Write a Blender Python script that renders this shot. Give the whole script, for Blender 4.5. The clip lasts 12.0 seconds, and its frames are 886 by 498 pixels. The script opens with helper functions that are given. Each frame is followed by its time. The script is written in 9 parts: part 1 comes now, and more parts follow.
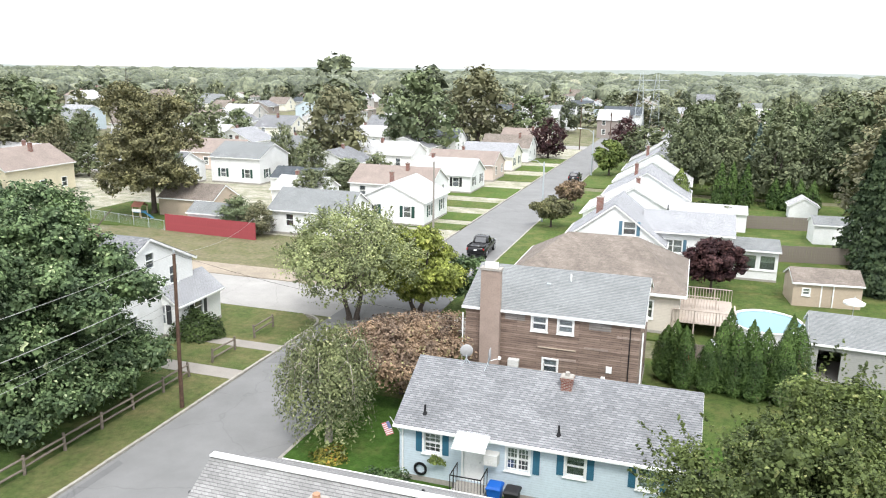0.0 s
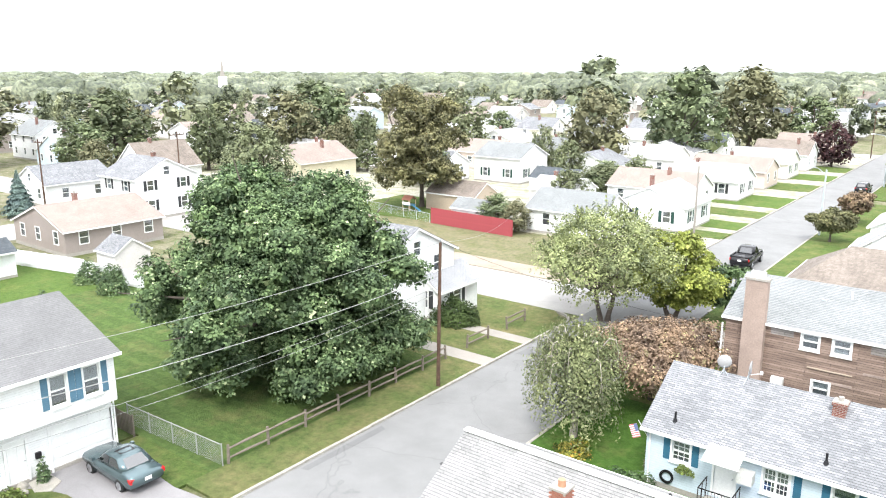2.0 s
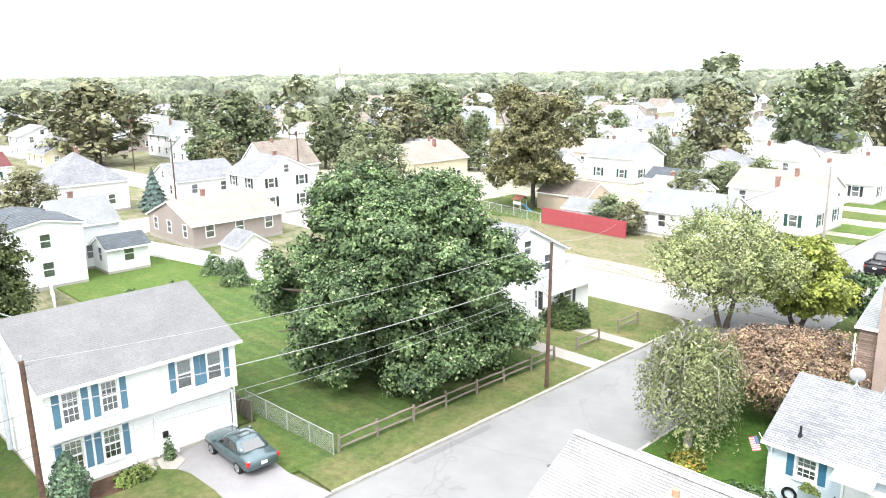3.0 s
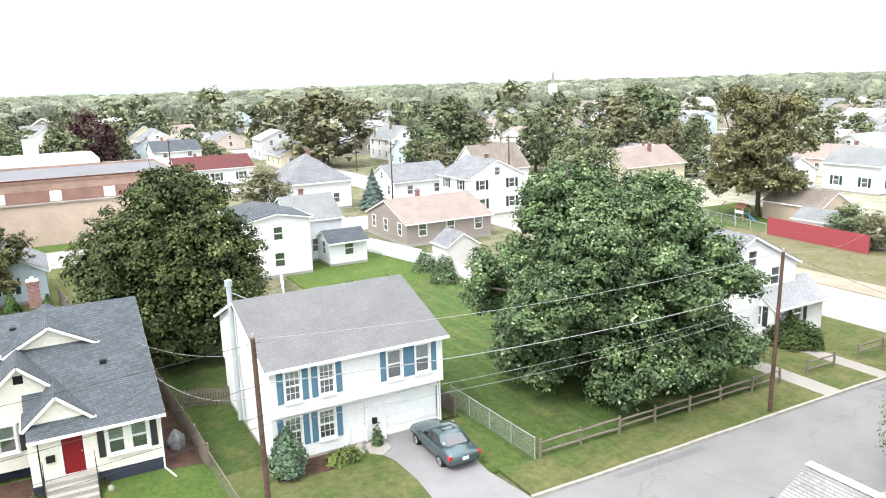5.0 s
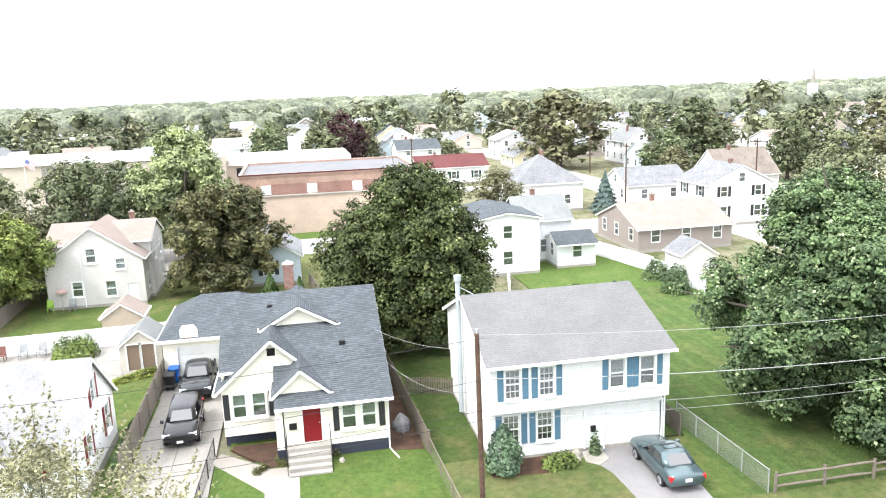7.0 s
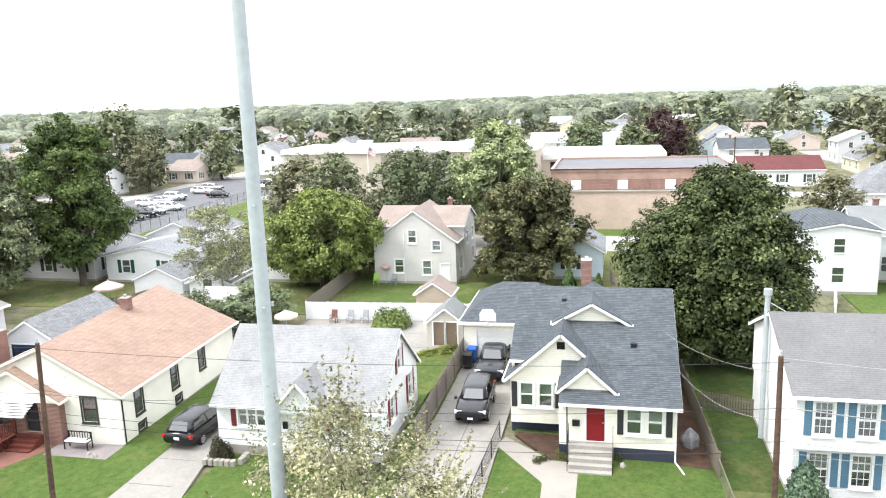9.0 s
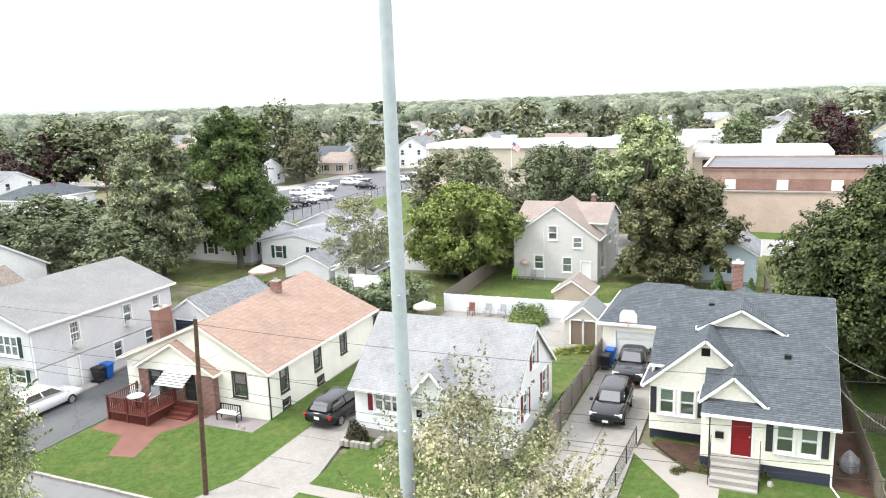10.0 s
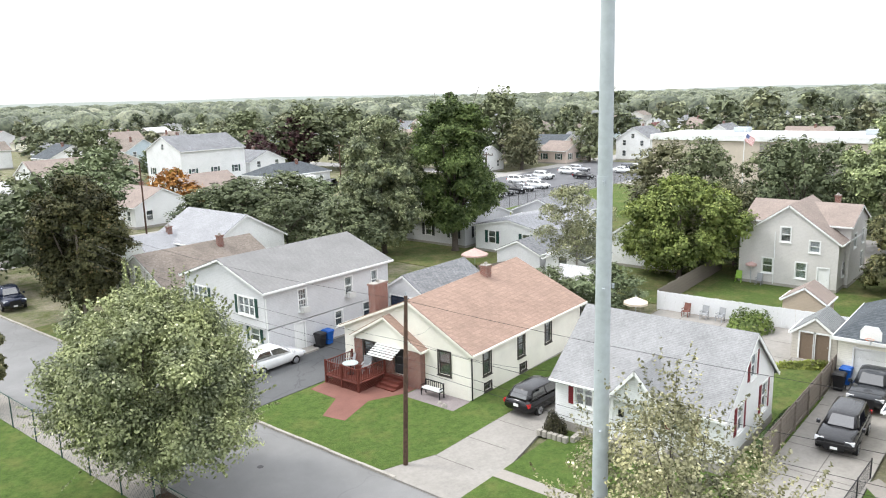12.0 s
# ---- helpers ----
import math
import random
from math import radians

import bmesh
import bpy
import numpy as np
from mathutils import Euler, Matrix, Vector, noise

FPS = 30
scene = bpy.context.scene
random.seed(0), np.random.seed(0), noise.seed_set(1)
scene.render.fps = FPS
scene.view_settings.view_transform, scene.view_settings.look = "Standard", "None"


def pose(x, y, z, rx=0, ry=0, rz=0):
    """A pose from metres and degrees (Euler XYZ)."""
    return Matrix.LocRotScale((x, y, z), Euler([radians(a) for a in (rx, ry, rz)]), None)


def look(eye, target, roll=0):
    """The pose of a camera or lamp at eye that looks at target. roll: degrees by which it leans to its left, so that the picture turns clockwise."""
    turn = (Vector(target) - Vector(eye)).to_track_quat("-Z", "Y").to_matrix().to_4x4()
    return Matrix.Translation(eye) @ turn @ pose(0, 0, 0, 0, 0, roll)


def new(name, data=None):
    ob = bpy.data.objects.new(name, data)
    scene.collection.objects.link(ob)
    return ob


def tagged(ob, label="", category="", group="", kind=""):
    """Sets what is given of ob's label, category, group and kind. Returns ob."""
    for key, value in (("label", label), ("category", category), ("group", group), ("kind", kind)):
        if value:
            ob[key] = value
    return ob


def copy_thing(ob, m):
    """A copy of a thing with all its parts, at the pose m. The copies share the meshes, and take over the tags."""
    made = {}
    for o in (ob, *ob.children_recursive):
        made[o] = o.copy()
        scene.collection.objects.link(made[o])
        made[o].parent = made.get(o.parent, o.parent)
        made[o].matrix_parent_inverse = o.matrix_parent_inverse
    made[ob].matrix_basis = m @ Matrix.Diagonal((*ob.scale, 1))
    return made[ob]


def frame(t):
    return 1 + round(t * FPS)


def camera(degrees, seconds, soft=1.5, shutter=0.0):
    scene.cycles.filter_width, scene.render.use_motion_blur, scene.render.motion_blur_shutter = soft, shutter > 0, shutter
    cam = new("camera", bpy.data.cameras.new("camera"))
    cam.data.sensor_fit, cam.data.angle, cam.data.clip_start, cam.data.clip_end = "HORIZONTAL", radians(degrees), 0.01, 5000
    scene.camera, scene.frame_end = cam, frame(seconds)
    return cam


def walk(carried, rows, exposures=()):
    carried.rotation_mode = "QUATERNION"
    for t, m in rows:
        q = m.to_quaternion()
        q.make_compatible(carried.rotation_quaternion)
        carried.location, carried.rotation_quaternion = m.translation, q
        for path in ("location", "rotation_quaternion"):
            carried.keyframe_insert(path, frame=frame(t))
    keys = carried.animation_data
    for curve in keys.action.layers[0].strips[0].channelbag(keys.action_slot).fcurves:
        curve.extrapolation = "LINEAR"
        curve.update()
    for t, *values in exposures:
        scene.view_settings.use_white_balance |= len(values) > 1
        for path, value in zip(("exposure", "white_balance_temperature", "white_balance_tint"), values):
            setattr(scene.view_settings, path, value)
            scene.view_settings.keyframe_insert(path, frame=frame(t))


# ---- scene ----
import collections

cam = camera(60.57, 12.0, soft=1.1)
# seconds, eye x y z, yaw, pitch, roll
PATH = [
    (0.0, -0.00, 0.38, 18.72, 18.40, -13.44, -0.76),
    (0.5, 0.08, 0.23, 18.67, 23.08, -13.39, -0.61),
    (1.0, 0.09, 0.02, 18.61, 28.08, -13.34, -0.42),
    (1.5, 0.11, -0.19, 18.57, 32.83, -13.34, -0.26),
    (2.0, 0.04, -0.35, 18.52, 37.54, -13.33, -0.03),
    (2.5, -0.03, -0.39, 18.45, 41.98, -13.28, 0.36),
    (3.0, -0.11, -0.32, 18.39, 45.82, -13.27, 0.68),
    (5.0, -0.81, -0.12, 17.95, 61.38, -12.48, 1.71),
    (5.5, -0.97, -0.15, 17.93, 65.24, -12.28, 1.69),
    (6.0, -1.04, -0.24, 17.91, 69.35, -12.09, 1.79),
    (6.5, -1.08, -0.20, 17.89, 73.90, -11.94, 1.95),
    (7.0, -1.09, -0.01, 17.90, 78.80, -11.81, 2.05),
    (9.0, -1.34, 0.52, 17.91, 102.31, -11.34, 1.95),
    (9.5, -1.49, 0.54, 17.83, 107.99, -11.27, 1.95),
    (10.0, -1.66, 0.54, 17.77, 113.15, -11.30, 1.94),
    (10.5, -1.84, 0.55, 17.75, 118.45, -11.33, 1.77),
    (11.0, -2.00, 0.56, 17.70, 122.72, -11.43, 1.60),
    (11.5, -2.12, 0.52, 17.63, 126.17, -11.50, 1.57),
    (12.0, -2.24, 0.45, 17.61, 129.64, -11.63, 1.49)]
EXPOSURES = [(0.0, 1.5), (0.8, 1.57), (1.5, 1.8), (2.5, 2.2), (3.2, 2.22), (4.8, 1.9), (5.5, 1.87), (6.5, 2.14), (7.2, 2.15), (8.8, 1.9), (9.5, 1.83), (10.5, 1.68), (12.0, 1.47)]
walk(cam, [(t, pose(x, y, z, 90 + pitch, roll, yaw)) for t, x, y, z, yaw, pitch, roll in PATH], EXPOSURES)

# ---- world: a bright overcast sky and a weak, wide sun ----
world = bpy.data.worlds.new("overcast_sky")
scene.world = world
world.use_nodes = True
wn, wl = world.node_tree.nodes, world.node_tree.links
sky = wn.new("ShaderNodeTexSky")
sky.sky_type, sky.sun_disc = "NISHITA", False
sky.sun_elevation, sky.sun_rotation = radians(50), radians(200)
dim = wn.new("ShaderNodeMix")
dim.data_type = "RGBA"
dim.blend_type = "MULTIPLY"
dim.inputs[0].default_value = 1.0
dim.inputs[7].default_value = (0.1, 0.1, 0.1, 1)
wl.new(sky.outputs[0], dim.inputs[6])
cloud = wn.new("ShaderNodeMix")
cloud.data_type = "RGBA"
cloud.inputs[0].default_value = 0.82
cloud.inputs[7].default_value = (0.95, 0.97, 1.0, 1)
wl.new(dim.outputs[2], cloud.inputs[6])
wl.new(cloud.outputs[2], wn["Background"].inputs[0])
# an overcast sky is brighter overhead than along the horizon
up = wn.new("ShaderNodeSeparateXYZ")
wl.new(wn.new("ShaderNodeTexCoord").outputs["Generated"], up.inputs[0])
rise = wn.new("ShaderNodeMapRange")
rise.inputs["To Min"].default_value, rise.inputs["To Max"].default_value = 0.52, 1.3
wl.new(up.outputs["Z"], rise.inputs["Value"])
wl.new(rise.outputs[0], wn["Background"].inputs[1])
sun_data = bpy.data.lights.new("sun", "SUN")
sun_data.energy, sun_data.angle, sun_data.color = 1.0, radians(14), (1.0, 0.97, 0.92)
sun = new("sun", sun_data)
sun.matrix_world = look((30, -60, 90), (0, 0, 0))

# ---- materials ----
MATS = {}


def nodes_of(name):
    m = bpy.data.materials.new(name)
    m.use_nodes = True
    n, l = m.node_tree.nodes, m.node_tree.links
    return m, n, l, n["Principled BSDF"]


def ramp(n, l, fac, c0, c1, p0=0.3, p1=0.7):
    r = n.new("ShaderNodeValToRGB")
    r.color_ramp.elements[0].position, r.color_ramp.elements[1].position = p0, p1
    r.color_ramp.elements[0].color, r.color_ramp.elements[1].color = (*c0, 1), (*c1, 1)
    l.new(fac, r.inputs[0])
    return r.outputs[0]


def math_node(n, l, op, a, b=None):
    m = n.new("ShaderNodeMath")
    m.operation = op
    for k, v in enumerate((a, b)):
        if v is None:
            continue
        if isinstance(v, (int, float)):
            m.inputs[k].default_value = v
        else:
            l.new(v, m.inputs[k])
    return m.outputs[0]


def mixc(n, l, fac, a, b, blend="MIX"):
    m = n.new("ShaderNodeMix")
    m.data_type, m.blend_type = "RGBA", blend
    for k, v in ((0, fac), (6, a), (7, b)):
        if isinstance(v, (int, float)):
            m.inputs[k].default_value = v
        elif isinstance(v, tuple):
            m.inputs[k].default_value = (*v, 1)
        else:
            l.new(v, m.inputs[k])
    return m.outputs[2]


def noise_tex(n, l, vec, scale, detail=4.0, rough=0.6):
    t = n.new("ShaderNodeTexNoise")
    t.inputs["Scale"].default_value, t.inputs["Detail"].default_value, t.inputs["Roughness"].default_value = scale, detail, rough
    l.new(vec, t.inputs["Vector"])
    return t.outputs["Fac"]


def bump(n, l, b, height, strength, dist):
    k = n.new("ShaderNodeBump")
    k.inputs["Strength"].default_value, k.inputs["Distance"].default_value = strength, dist
    l.new(height, k.inputs["Height"])
    l.new(k.outputs[0], b.inputs["Normal"])


def shade(c, f):
    return tuple(min(1.0, v * f) for v in c)


def surface(name, c, rough=0.7, fine=18.0, coarse=0.7, spread=0.16, relief=0.15, metal=0.0, spec=0.3):
    """Paint, concrete, soil and the like: two scales of variation in tone and a fine relief."""
    if name in MATS:
        return MATS[name]
    m, n, l, b = nodes_of(name)
    pos = n.new("ShaderNodeTexCoord").outputs["Object"]
    f1, f2 = noise_tex(n, l, pos, fine), noise_tex(n, l, pos, coarse, 5.0)
    a = ramp(n, l, f1, shade(c, 1 - spread * 0.7), shade(c, 1 + spread * 0.5))
    d = ramp(n, l, f2, (1 - spread,) * 3, (1.0,) * 3, 0.32, 0.62)
    l.new(mixc(n, l, 1.0, a, d, "MULTIPLY"), b.inputs["Base Color"])
    b.inputs["Roughness"].default_value, b.inputs["Metallic"].default_value = rough, metal
    b.inputs["Specular IOR Level"].default_value = spec
    if relief:
        bump(n, l, b, f1, relief, 0.02)
    MATS[name] = m
    return m


def run_height(n, l):
    """x + y along a wall or a course of shingles, and the height z."""
    pos = n.new("ShaderNodeTexCoord").outputs["Object"]
    s = n.new("ShaderNodeSeparateXYZ")
    l.new(pos, s.inputs[0])
    along = math_node(n, l, "ADD", s.outputs[0], s.outputs[1])
    c = n.new("ShaderNodeCombineXYZ")
    l.new(along, c.inputs[0])
    l.new(s.outputs[2], c.inputs[1])
    return pos, s.outputs[2], c.outputs[0]


def shingles(name, c, c2, course=0.06, tab=0.3, streak=0.25, line=0.6):
    if name in MATS:
        return MATS[name]
    m, n, l, b = nodes_of(name)
    pos, z, uv = run_height(n, l)
    t = n.new("ShaderNodeTexBrick")
    t.inputs["Color1"].default_value, t.inputs["Color2"].default_value = (*c, 1), (*c2, 1)
    t.inputs["Mortar"].default_value = (*shade(c2, line), 1)
    t.inputs["Scale"].default_value, t.inputs["Brick Width"].default_value, t.inputs["Row Height"].default_value = 1.0, tab, course
    t.inputs["Mortar Size"].default_value, t.inputs["Mortar Smooth"].default_value = 0.008, 0.3
    l.new(uv, t.inputs["Vector"])
    big = ramp(n, l, noise_tex(n, l, pos, 0.5, 6.0, 0.7), (1 - streak,) * 3, (1.1,) * 3, 0.3, 0.68)
    fine = ramp(n, l, noise_tex(n, l, pos, 9.0, 3.0), (0.86,) * 3, (1.1,) * 3)
    x = mixc(n, l, 1.0, mixc(n, l, 1.0, t.outputs["Color"], big, "MULTIPLY"), fine, "MULTIPLY")
    l.new(x, b.inputs["Base Color"])
    b.inputs["Roughness"].default_value = 0.9
    b.inputs["Specular IOR Level"].default_value = 0.2
    bump(n, l, b, t.outputs["Fac"], -0.4, 0.02)
    MATS[name] = m
    return m


def clapboard(name, c, board=0.115, spread=0.07, dirt=0.1):
    if name in MATS:
        return MATS[name]
    m, n, l, b = nodes_of(name)
    pos, z, uv = run_height(n, l)
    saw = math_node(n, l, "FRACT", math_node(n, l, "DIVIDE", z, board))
    # colour is darker along the lower edge of each board
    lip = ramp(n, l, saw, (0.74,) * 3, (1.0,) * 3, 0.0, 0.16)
    f2 = ramp(n, l, noise_tex(n, l, pos, 0.6, 5.0), (1 - dirt,) * 3, (1.0,) * 3, 0.3, 0.6)
    f1 = ramp(n, l, noise_tex(n, l, uv, 6.0, 3.0), shade(c, 1 - spread), shade(c, 1 + spread * 0.5))
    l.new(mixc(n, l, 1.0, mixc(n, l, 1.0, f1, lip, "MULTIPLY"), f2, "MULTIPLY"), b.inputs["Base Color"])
    b.inputs["Roughness"].default_value = 0.55
    b.inputs["Specular IOR Level"].default_value = 0.3
    bump(n, l, b, saw, -0.35, 0.02)
    MATS[name] = m
    return m


def weathered_shakes(name, c, c2):
    """Brown wall shingles bleached in streaks."""
    m, n, l, b = nodes_of(name)
    pos, z, uv = run_height(n, l)
    t = n.new("ShaderNodeTexBrick")
    t.inputs["Color1"].default_value, t.inputs["Color2"].default_value = (*c, 1), (*c2, 1)
    t.inputs["Mortar"].default_value = (*shade(c, 0.4), 1)
    t.inputs["Scale"].default_value, t.inputs["Brick Width"].default_value, t.inputs["Row Height"].default_value = 1.0, 2.3, 0.12
    t.inputs["Mortar Size"].default_value = 0.008
    l.new(uv, t.inputs["Vector"])
    mp = n.new("ShaderNodeMapping")
    mp.inputs["Scale"].default_value = (0.5, 0.5, 5.0)
    l.new(pos, mp.inputs[0])
    big = ramp(n, l, noise_tex(n, l, mp.outputs[0], 1.0, 6.0, 0.7), (0.62, 0.58, 0.56), (1.35, 1.3, 1.28), 0.34, 0.7)
    l.new(mixc(n, l, 1.0, t.outputs["Color"], big, "MULTIPLY"), b.inputs["Base Color"])
    b.inputs["Roughness"].default_value = 0.85
    bump(n, l, b, t.outputs["Fac"], -0.5, 0.02)
    MATS[name] = m
    return m


def brickwork(name, c, c2, mortar, w=0.21, h=0.075, patch=0.25):
    if name in MATS:
        return MATS[name]
    m, n, l, b = nodes_of(name)
    pos, z, uv = run_height(n, l)
    t = n.new("ShaderNodeTexBrick")
    t.inputs["Color1"].default_value, t.inputs["Color2"].default_value, t.inputs["Mortar"].default_value = (*c, 1), (*c2, 1), (*mortar, 1)
    t.inputs["Scale"].default_value, t.inputs["Brick Width"].default_value, t.inputs["Row Height"].default_value = 1.0, w, h
    t.inputs["Mortar Size"].default_value = 0.01
    l.new(uv, t.inputs["Vector"])
    big = ramp(n, l, noise_tex(n, l, pos, 0.4, 6.0, 0.7), (1 - patch,) * 3, (1.12,) * 3, 0.3, 0.7)
    l.new(mixc(n, l, 1.0, t.outputs["Color"], big, "MULTIPLY"), b.inputs["Base Color"])
    b.inputs["Roughness"].default_value = 0.85
    bump(n, l, b, t.outputs["Fac"], -0.5, 0.01)
    MATS[name] = m
    return m


def lawn(name, c, c2, dry, amount=0.35, stripes=0.0):
    if name in MATS:
        return MATS[name]
    m, n, l, b = nodes_of(name)
    pos = n.new("ShaderNodeTexCoord").outputs["Object"]
    c, c2, dry = shade(c, 1.28), shade(c2, 1.28), shade(dry, 1.15)
    a = ramp(n, l, noise_tex(n, l, pos, 7.0, 6.0, 0.75), c, c2, 0.3, 0.7)
    p = ramp(n, l, noise_tex(n, l, pos, 0.45, 6.0, 0.7), (0, 0, 0), (1, 1, 1), 0.62 - amount * 0.5, 0.8 - amount * 0.3)
    x = mixc(n, l, p, a, dry)
    clump = ramp(n, l, noise_tex(n, l, pos, 2.6, 9.0, 0.82), (0.72, 0.75, 0.7), (1.34, 1.3, 1.2), 0.36, 0.66)
    x = mixc(n, l, 1.0, x, clump, "MULTIPLY")
    if stripes:
        s = n.new("ShaderNodeSeparateXYZ")
        l.new(pos, s.inputs[0])
        w = math_node(n, l, "SINE", math_node(n, l, "MULTIPLY", s.outputs[1], 2 * math.pi / 1.4))
        x = mixc(n, l, 1.0, x, ramp(n, l, w, (1 - stripes,) * 3, (1 + stripes,) * 3, 0.3, 0.7), "MULTIPLY")
    l.new(x, b.inputs["Base Color"])
    b.inputs["Roughness"].default_value = 0.95
    b.inputs["Specular IOR Level"].default_value = 0.1
    bump(n, l, b, noise_tex(n, l, pos, 16.0, 6.0, 0.85), 0.9, 0.1)
    MATS[name] = m
    return m


def asphalt(name, c, crack=0.35):
    if name in MATS:
        return MATS[name]
    m, n, l, b = nodes_of(name)
    pos = n.new("ShaderNodeTexCoord").outputs["Object"]
    grain = ramp(n, l, noise_tex(n, l, pos, 30.0, 4.0, 0.7), shade(c, 0.86), shade(c, 1.12))
    blot = ramp(n, l, noise_tex(n, l, pos, 0.35, 6.0, 0.65), (0.82,) * 3, (1.08,) * 3, 0.3, 0.7)
    v = n.new("ShaderNodeTexVoronoi")
    v.feature = "DISTANCE_TO_EDGE"
    v.inputs["Scale"].default_value = 0.16
    warp = n.new("ShaderNodeVectorMath")
    warp.operation = "ADD"
    tn = n.new("ShaderNodeTexNoise")
    tn.inputs["Scale"].default_value = 0.8
    l.new(pos, tn.inputs["Vector"])
    l.new(pos, warp.inputs[0])
    l.new(tn.outputs["Color"], warp.inputs[1])
    l.new(warp.outputs[0], v.inputs["Vector"])
    cr = ramp(n, l, v.outputs["Distance"], (1 - crack,) * 3, (1.0,) * 3, 0.0, 0.008)
    x = mixc(n, l, 1.0, mixc(n, l, 1.0, grain, blot, "MULTIPLY"), cr, "MULTIPLY")
    l.new(x, b.inputs["Base Color"])
    b.inputs["Roughness"].default_value = 0.9
    bump(n, l, b, noise_tex(n, l, pos, 60.0, 3.0), 0.25, 0.01)
    MATS[name] = m
    return m


LEAF = 1.25


def foliage(name, c, c2, c3=None, gap=0.0):
    """Leaves: each one takes its own tone, whole boughs drift between two tones."""
    if name in MATS:
        return MATS[name]
    c, c2, c3 = shade(c, LEAF), shade(c2, LEAF), c3 and shade(c3, LEAF * 1.1)
    m, n, l, b = nodes_of(name)
    g = n.new("ShaderNodeNewGeometry")
    pos = n.new("ShaderNodeTexCoord").outputs["Object"]
    r = n.new("ShaderNodeValToRGB")
    r.color_ramp.elements[0].color, r.color_ramp.elements[1].color = (*shade(c, 0.68), 1), (*c2, 1)
    if c3:
        e = r.color_ramp.elements.new(0.94)
        e.color = (*c2, 1)
        r.color_ramp.elements[2].color = (*c3, 1)
    l.new(g.outputs["Random Per Island"], r.inputs[0])
    # random bough tones, spread wide to stand in for lit tufts and shaded gaps
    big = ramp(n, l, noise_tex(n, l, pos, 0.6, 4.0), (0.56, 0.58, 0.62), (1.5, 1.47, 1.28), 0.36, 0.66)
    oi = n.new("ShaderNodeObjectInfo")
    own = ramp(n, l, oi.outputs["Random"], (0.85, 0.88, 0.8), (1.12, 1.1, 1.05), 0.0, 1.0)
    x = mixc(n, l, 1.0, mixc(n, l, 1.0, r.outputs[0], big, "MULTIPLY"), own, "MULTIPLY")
    l.new(x, b.inputs["Base Color"])
    b.inputs["Roughness"].default_value = 0.6
    b.inputs["Specular IOR Level"].default_value = 0.14
    tr = n.new("ShaderNodeBsdfTranslucent")
    l.new(x, tr.inputs[0])
    mx = n.new("ShaderNodeMixShader")
    mx.inputs[0].default_value = 0.06
    l.new(b.outputs[0], mx.inputs[1])
    l.new(tr.outputs[0], mx.inputs[2])
    l.new(mx.outputs[0], n["Material Output"].inputs[0])
    MATS[name] = m
    return m


def glass(name, tint=(0.55, 0.6, 0.62), gloss=0.18):
    if name in MATS:
        return MATS[name]
    m, n, l, b = nodes_of(name)
    n.remove(b)
    t, g, mx = n.new("ShaderNodeBsdfTransparent"), n.new("ShaderNodeBsdfGlossy"), n.new("ShaderNodeMixShader")
    t.inputs[0].default_value = (*tint, 1)
    g.inputs["Roughness"].default_value = 0.05
    mx.inputs[0].default_value = gloss
    l.new(t.outputs[0], mx.inputs[1])
    l.new(g.outputs[0], mx.inputs[2])
    l.new(mx.outputs[0], n["Material Output"].inputs[0])
    MATS[name] = m
    return m


def car_paint(name, c, metal=0.3):
    m = surface(name, c, 0.2, 40.0, 1.5, 0.06, 0.0, metal, 0.4)
    m.node_tree.nodes["Principled BSDF"].inputs["Coat Weight"].default_value = 0.2
    return m


WHITE = surface("white_trim_paint", (0.78, 0.79, 0.78), 0.5, 12, 0.8, 0.1, 0.05)
GLASS = glass("window_glass", (0.74, 0.78, 0.8), 0.18)
CARGLASS = glass("car_glass", (0.02, 0.024, 0.026), 0.2)
BLIND = surface("window_blind", (0.7, 0.69, 0.66), 0.8, 8, 1.0, 0.12, 0.05)
# for sheets added behind the panes in place of dim rooms
ROOM_BACKING = surface("dim_curtain", (0.27, 0.275, 0.285), 0.85, 6, 1.5, 0.3, 0.1)
DARKGAP = surface("dark_interior", (0.03, 0.03, 0.032), 0.9, 5, 1, 0.2, 0.0)
BLACK = surface("black_metal", (0.02, 0.02, 0.022), 0.5, 20, 1, 0.2, 0.05, 0.3)
RUBBER = surface("tyre_rubber", (0.02, 0.02, 0.02), 0.85, 30, 2, 0.2, 0.1)
ALLOY = surface("alloy_wheel", (0.5, 0.51, 0.53), 0.35, 20, 2, 0.1, 0.02, 0.8)
BRICK = brickwork("red_brick", (0.22, 0.078, 0.055), (0.15, 0.05, 0.038), (0.3, 0.26, 0.23))
CONCRETE = surface("pale_concrete", (0.35, 0.33, 0.3), 0.85, 14, 0.5, 0.22, 0.2)
OLDWOOD = surface("weathered_wood", (0.2, 0.17, 0.14), 0.85, 10, 0.8, 0.35, 0.3)
BARK = surface("bark", (0.12, 0.1, 0.085), 0.95, 9, 1.2, 0.4, 0.8)
GALV = surface("galvanised_steel", (0.42, 0.46, 0.485), 0.6, 6, 0.9, 0.12, 0.06, 0.1)
POLEWOOD = surface("creosoted_pole_wood", (0.115, 0.07, 0.05), 0.9, 8, 0.6, 0.5, 0.5)


